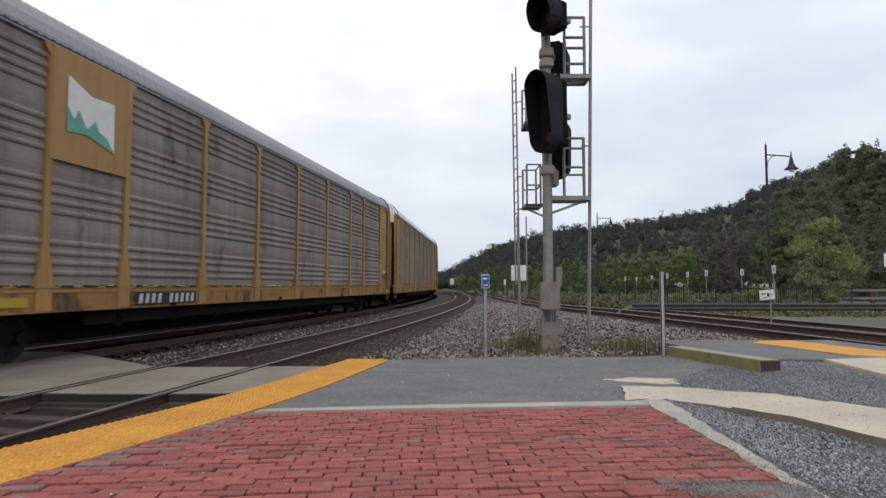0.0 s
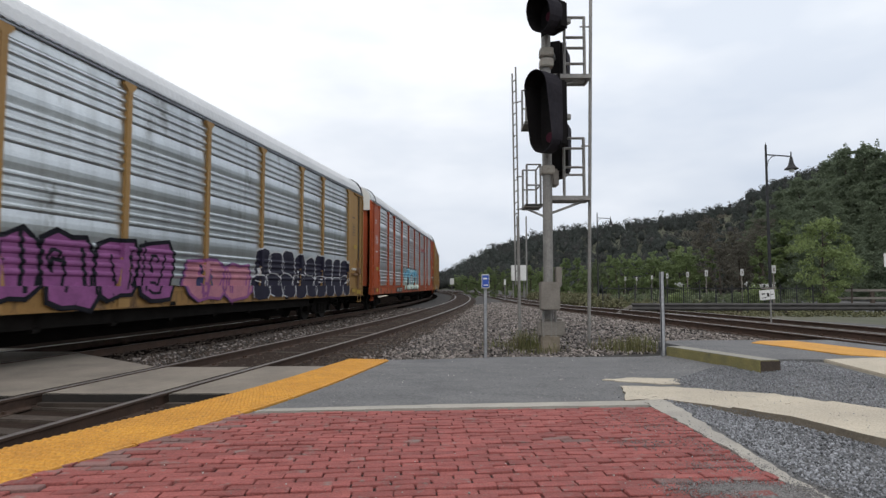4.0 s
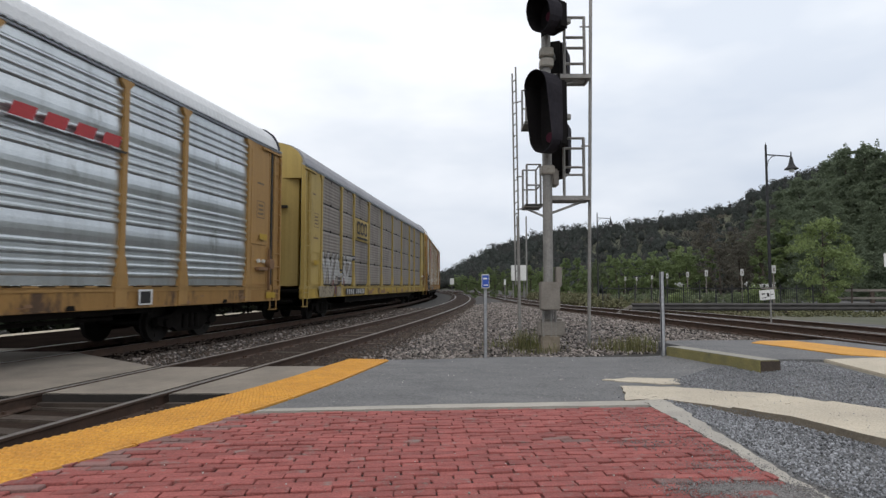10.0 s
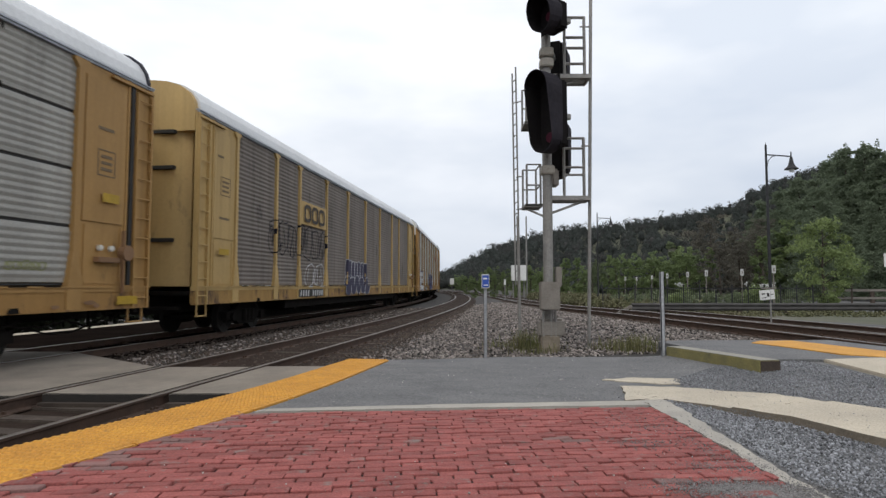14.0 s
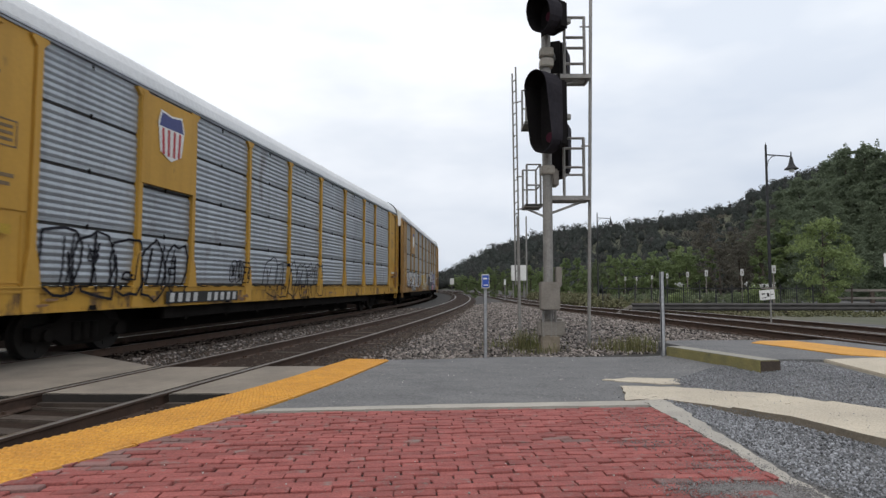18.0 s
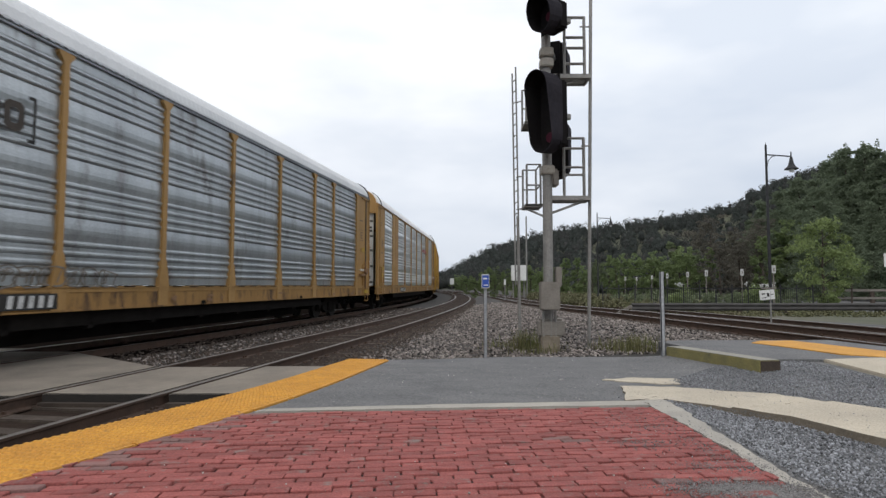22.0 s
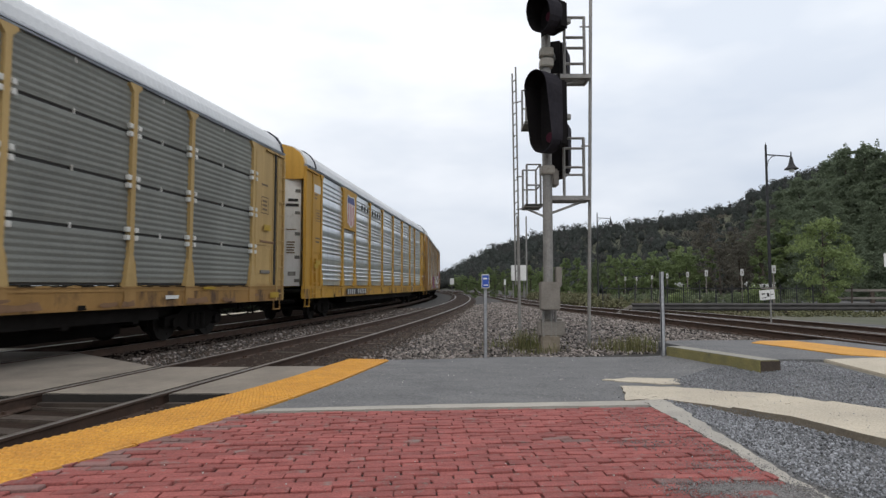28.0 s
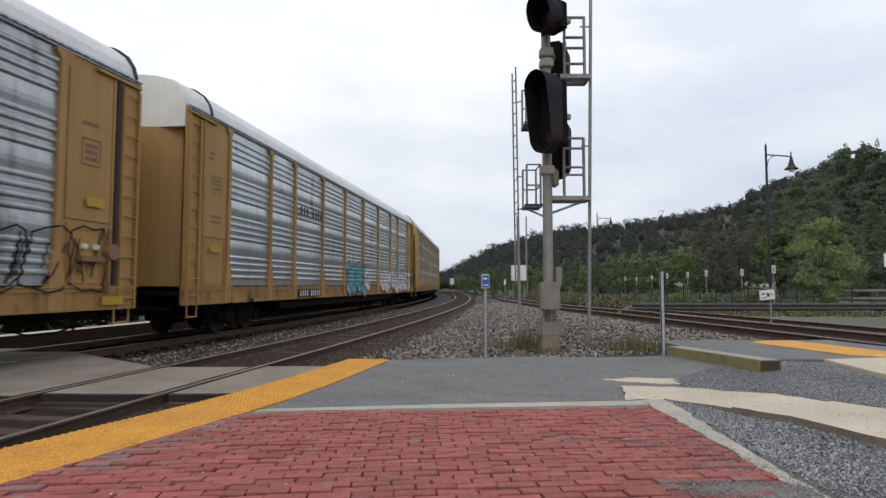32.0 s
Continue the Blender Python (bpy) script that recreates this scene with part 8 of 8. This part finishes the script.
def make_plants():
    young_trunk = bm_mesh("trunk", trunk_bm(4.6, .09, 4, 9, 1.6, .25), bark_m)
    young_crown = leaves_mesh("crown", vase_clumps(4.9, 1.8, .35, 9, 110, 48, .15), leaf_young_m, 5)
    tree("young_tree", "young tree with loose light green leaves", 20.35, 31.5, -.15, young_trunk, young_crown)
    tree("young_tree", "small sapling with sparse green leaves", 22.9, 33.0, -.2, bm_mesh("trunk", trunk_bm(2.4, .07, 14, 6, .7, .5), bark_m), leaves_mesh("crown", vase_clumps(3.0, .8, 1.5, 19, 26, 50, .14), leaf_bright_m, 6))
    tr = bm_mesh("trunk", trunk_bm(7, .18, 7, 8, 2.2, .3), bark_m)
    broad = [leaves_mesh("crown", lobed_clumps(h, r, .6, 30 + k, 15, 42 if m != brown_m else 36, .27 if m != brown_m else .18), m, 40 + k)
             for k, (m, h, r) in enumerate(((leaf_m, 8.0, 3.0), (leaf_bright_m, 8.0, 2.8), (leaf_m, 9.0, 2.3), (brown_m, 8.4, 3.2), (leaf_bright_m, 8.6, 2.2), (brown_m, 9.0, 2.4)))]
    rng = random.Random(8)
    spots = []
    for k in range(46):
        px = 830 + 15.5 * k + rng.uniform(-8, 8)
        y = rng.uniform(68, 96)
        h = float(np.interp(px, [830, 900, 980, 1060, 1180, 1260, 1300, 1380, 1560], [2.6, 3.3, 4.1, 4.5, 5.4, 6.3, 7.8, 8.5, 8.5]))
        kind = rng.choice((1, 4, 1, 4, 0, 2))
        if 1255 < px < 1350:
            kind, h = rng.choice((3, 5, 3)), rng.uniform(7.2, 9.2)
        spots.append((px, y, h, kind))
    for px, y, h, kind in spots:
        x = (px - 784) / 1040 * y
        s = h / 8.0 * rng.uniform(.85, 1.12) * (y / 80)
        tree("tree", ("brown bare-twigged tree at the edge of the lot" if kind in (3, 5) else "bushy green tree at the edge of the lot"), x, y, -.4, tr, broad[kind], s * 1.1, rng.uniform(0, 6.28), "trees beyond the lot", s)
    for k in range(22):
        y = rng.uniform(138, 165)
        x = (20 + 8.5 * k + rng.uniform(-5, 5)) / 1040 * y
        s = rng.uniform(.5, .72) if k > 5 else rng.uniform(.32, .5)
        tree("tree", "bushy light green tree at the foot of the hill", x, y, -.4, tr, broad[rng.choice((1, 4, 4, 2))], s * 1.3, rng.uniform(0, 6.28), "trees at the foot of the hill", s)
    ptr = bm_mesh("trunk", trunk_bm(15, .24, 9, 14, 2.0, .15), bark_m)
    pines = [leaves_mesh("crown", pine_clumps(16.5, 3.9 - .5 * k, .8, 60 + k), pine_m, 70 + k) for k in range(3)]
    for px, y, h in ((1350, 92, 15.0), (1385, 84, 15.5), (1420, 80, 16.6), (1445, 74, 15.8), (1475, 70, 17.0), (1505, 66, 17.4), (1535, 64, 17.2), (1562, 62, 16.8), (1600, 60, 16.5), (1650, 60, 16),
                     (1370, 78, 9), (1430, 66, 9), (1490, 60, 10), (1545, 56, 9.5), (1590, 54, 10), (1330, 96, 13), (1405, 90, 16.5), (1460, 86, 16.8), (1520, 84, 18)):
        x = (px - 784) / 1040 * y
        s = h / 16.5
        tree("pine_tree", "tall dark evergreen tree at the foot of the hill", x, y, -.4, ptr, pines[rng.randrange(3)], s * 1.15, rng.uniform(0, 6.28), "evergreens beyond the lot", s)
    # wooded hill: many ragged crowns of loose foliage, each over a small dark core, in three tints
    bm = bmesh.new()
    bmesh.ops.create_icosphere(bm, subdivisions=1, radius=1.0)
    base = np.array([v.co[:] for v in bm.verts])
    tri = [tuple(v.index for v in f.verts) for f in bm.faces]
    bm.free()
    rn = np.random.default_rng(12)
    sets = [([], [], []) for _ in far_leaf_ms]
    n = 0
    while n < 2900:
        y = rng.uniform(112, 372)
        u = rng.uniform(-.06, .95)
        x = u * y
        if x < 30 and y < 176:
            continue
        z = hill_z(x, y)
        tall = rng.random()
        r, h = rng.uniform(1.5, 3.4), rng.uniform(2.2, 3.6) + 2.2 * tall ** 3
        vs, fs, rows = sets[rng.choice((0, 0, 0, 1, 1, 2))]
        k = len(vs)
        vs += (base * (r, r, h) * rn.uniform(.35, .7, (len(base), 1)) + (x, y, z + h * .6)).tolist()
        fs += [(a + k, b + k, c + k) for a, b, c in tri]
        for _ in range(4):
            a, q = rng.uniform(0, 6.283), r * rng.uniform(.2, .8)
            c = r * rng.uniform(.4, .75)
            rows.append((x + q * math.cos(a), y + q * math.sin(a), z + h * rng.uniform(.35, 1.45), c, c * rng.uniform(.6, 1.2), 34, .64))
        n += 1
    for k, (m, (vs, fs, rows)) in enumerate(zip(far_leaf_ms, sets)):
        tint = ("dull grey-green", "darker green", "greyish brown, barely leaved")[k]
        tagged(part("hill_woods", mesh_from("hill_woods", vs, fs, m, True)), tint + " woods covering the hill", "woods", kind="stuff")
        tagged(part("hill_twigs", leaves_mesh("hill_twigs", rows, m, 3 + k, 0.3)), tint + " outer twigs of the hill woods", "woods", kind="stuff")
    # low shrubs behind the iron fence, one of them in flower
    rows = []
    for _ in range(150):
        x = rng.uniform(9.5, 20.5)
        rows.append((x, rng.uniform(32.2, 34.5), rng.uniform(-.1, .75), rng.uniform(.25, .6), rng.uniform(.2, .4), 50, .16))
    tagged(part("shrubs", leaves_mesh("shrubs", rows, leaf_m, 31)), "low dark green shrubs behind the iron fence", "shrubs", kind="stuff")
    for x, w in ((17.0, .75), (12.6, .3)):
        sh = thing("flowering_shrub", "small shrub dotted with whitish flowers by the fence", "shrub", at=pose(x, 31.7, -.2))
        part("foliage", leaves_mesh("foliage", [(rng.uniform(-w, w), rng.uniform(-.3, .3), rng.uniform(.3, 1.35), .34, .26, 60, .13) for _ in range(int(34 * w))], leaf_young_m, 33), None, sh)
        part("flowers", leaves_mesh("flowers", [(rng.uniform(-w, w), rng.uniform(-.35, .1), rng.uniform(1.35, 1.6), .22, .10, 14, .10) for _ in range(int(14 * w))], sign_m, 34), None, sh, "whitish blossom")
    # undergrowth along the far side of the right-hand track
    rows = []
    for _ in range(420):
        y = rng.uniform(24.3, 64)
        x = right_x(y) + (rng.uniform(2.2, 3.2) if y < 40 else rng.uniform(2.2, 9)) + max(0, 25 - y) * 6 * rng.random()
        rows.append((x, y, rng.uniform(.0, .25), rng.uniform(.3, .8), rng.uniform(.2, .55), 60, .16))
    for _ in range(260):
        y = rng.uniform(22.0, 25.0)
        rows.append((rng.uniform(8.6, 27), y, .16, .35, .14, 40, .1))
    # unseen hedge added beyond the train to keep the view beneath it dark
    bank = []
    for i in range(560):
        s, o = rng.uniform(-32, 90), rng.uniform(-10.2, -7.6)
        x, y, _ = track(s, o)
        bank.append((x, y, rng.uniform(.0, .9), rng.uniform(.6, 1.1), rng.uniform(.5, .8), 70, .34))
    tagged(part("hedge", leaves_mesh("hedge", bank, mat("darkened_hedge_leaves", (0.030, 0.036, 0.024), (0.02, 0.025, 0.016), scale=0.5, rough=0.95, island=0.2, bump=0, spec=0.1), 9)), "dark hedge added behind the train to darken the view under it", "hedge", kind="stuff")
    tagged(part("undergrowth", leaves_mesh("undergrowth", rows, mat("rough_weeds", (0.10, 0.11, 0.05), (0.12, 0.105, 0.06), scale=0.5, rough=0.9, island=0.25, bump=0), 4)), "low green weeds along the track and lot", "weeds", kind="stuff")
    # weeds at the signal and in the stones
    rng2 = np.random.default_rng(2)
    rows = []
    for cx, cy, n, h in ((1.62, 11.3, 260, .42), (1.75, 10.6, 120, .22), (3.3, 10.1, 240, .34), (3.0, 10.5, 120, .25), (1.2, 12.2, 60, .2)):
        for _ in range(n):
            x, y = cx + rng2.normal() * .2, cy + rng2.normal() * .16
            rows.append((x, y, bed_z(x, y), h * rng2.uniform(.4, 1.1)))
    vs, fs = [], []
    for x, y, z, h in rows:
        a = rng2.uniform(0, 6.28)
        dx, dy, lean = math.cos(a) * .006, math.sin(a) * .006, rng2.normal(size=2) * .25 * h
        k = len(vs)
        vs += [(x - dx, y - dy, z), (x + dx, y + dy, z), (x + dx * .8 + lean[0] * .4, y + dy * .8 + lean[1] * .4, z + h * .6), (x - dx * .8 + lean[0] * .4, y - dy * .8 + lean[1] * .4, z + h * .6), (x + lean[0], y + lean[1], z + h)]
        fs += [(k, k + 1, k + 2, k + 3), (k + 3, k + 2, k + 4)]
    tagged(part("weeds", mesh_from("weeds", vs, fs, weed_m)), "dry green weeds growing through the ballast", "weeds", kind="stuff")


make_signal()
make_posts()
make_lot()
make_plants()
make_bricks()


# ------------------------------------------------------------------ movement
def cars_passed(t):
    """How many cars have passed a fixed mark: the train slows a little."""
    a, b, c = 0.00195879631, 2.21437102, 0.511301068
    return (-b + math.sqrt(b * b - 4 * a * (c - t))) / (2 * a)


def car_pose(n, t, dx):
    mid = 10.57 + dx + PITCH * (cars_passed(t) - n) + HALF
    ax, ay, _ = track(mid - 9.9)
    bx, by, _ = track(mid + 9.9)
    return pose((ax + bx) / 2, (ay + by) / 2, 0, 0, 0, math.degrees(math.atan2(by - ay, bx - ax)))


def motions():
    for n, dx, car, wheels in CARS:
        walk(car, [(t, car_pose(n, t, dx)) for t in [0.5 * i for i in range(65)]])
        for wheel, truck, axle in wheels:
            # turning is keyed while the wheel is within the bend and the platform's length
            rows, turned = [], 0.0
            for k in range(961):
                t = k / FPS
                s = 10.57 + dx + PITCH * (cars_passed(t) - n) + HALF + truck + axle
                if -8 < s < 48:
                    turned = (s + 8) / 0.42
                    rows.append((t, turned))
            rows = ([(0.0, rows[0][1])] if rows and rows[0][0] > 0 else []) + rows + ([(32.0, rows[-1][1])] if rows and rows[-1][0] < 32 else [])
            if rows:
                walk(wheel, [(t, pose(axle, 0, .42, 0, math.degrees(a), 0)) for t, a in rows])


motions()
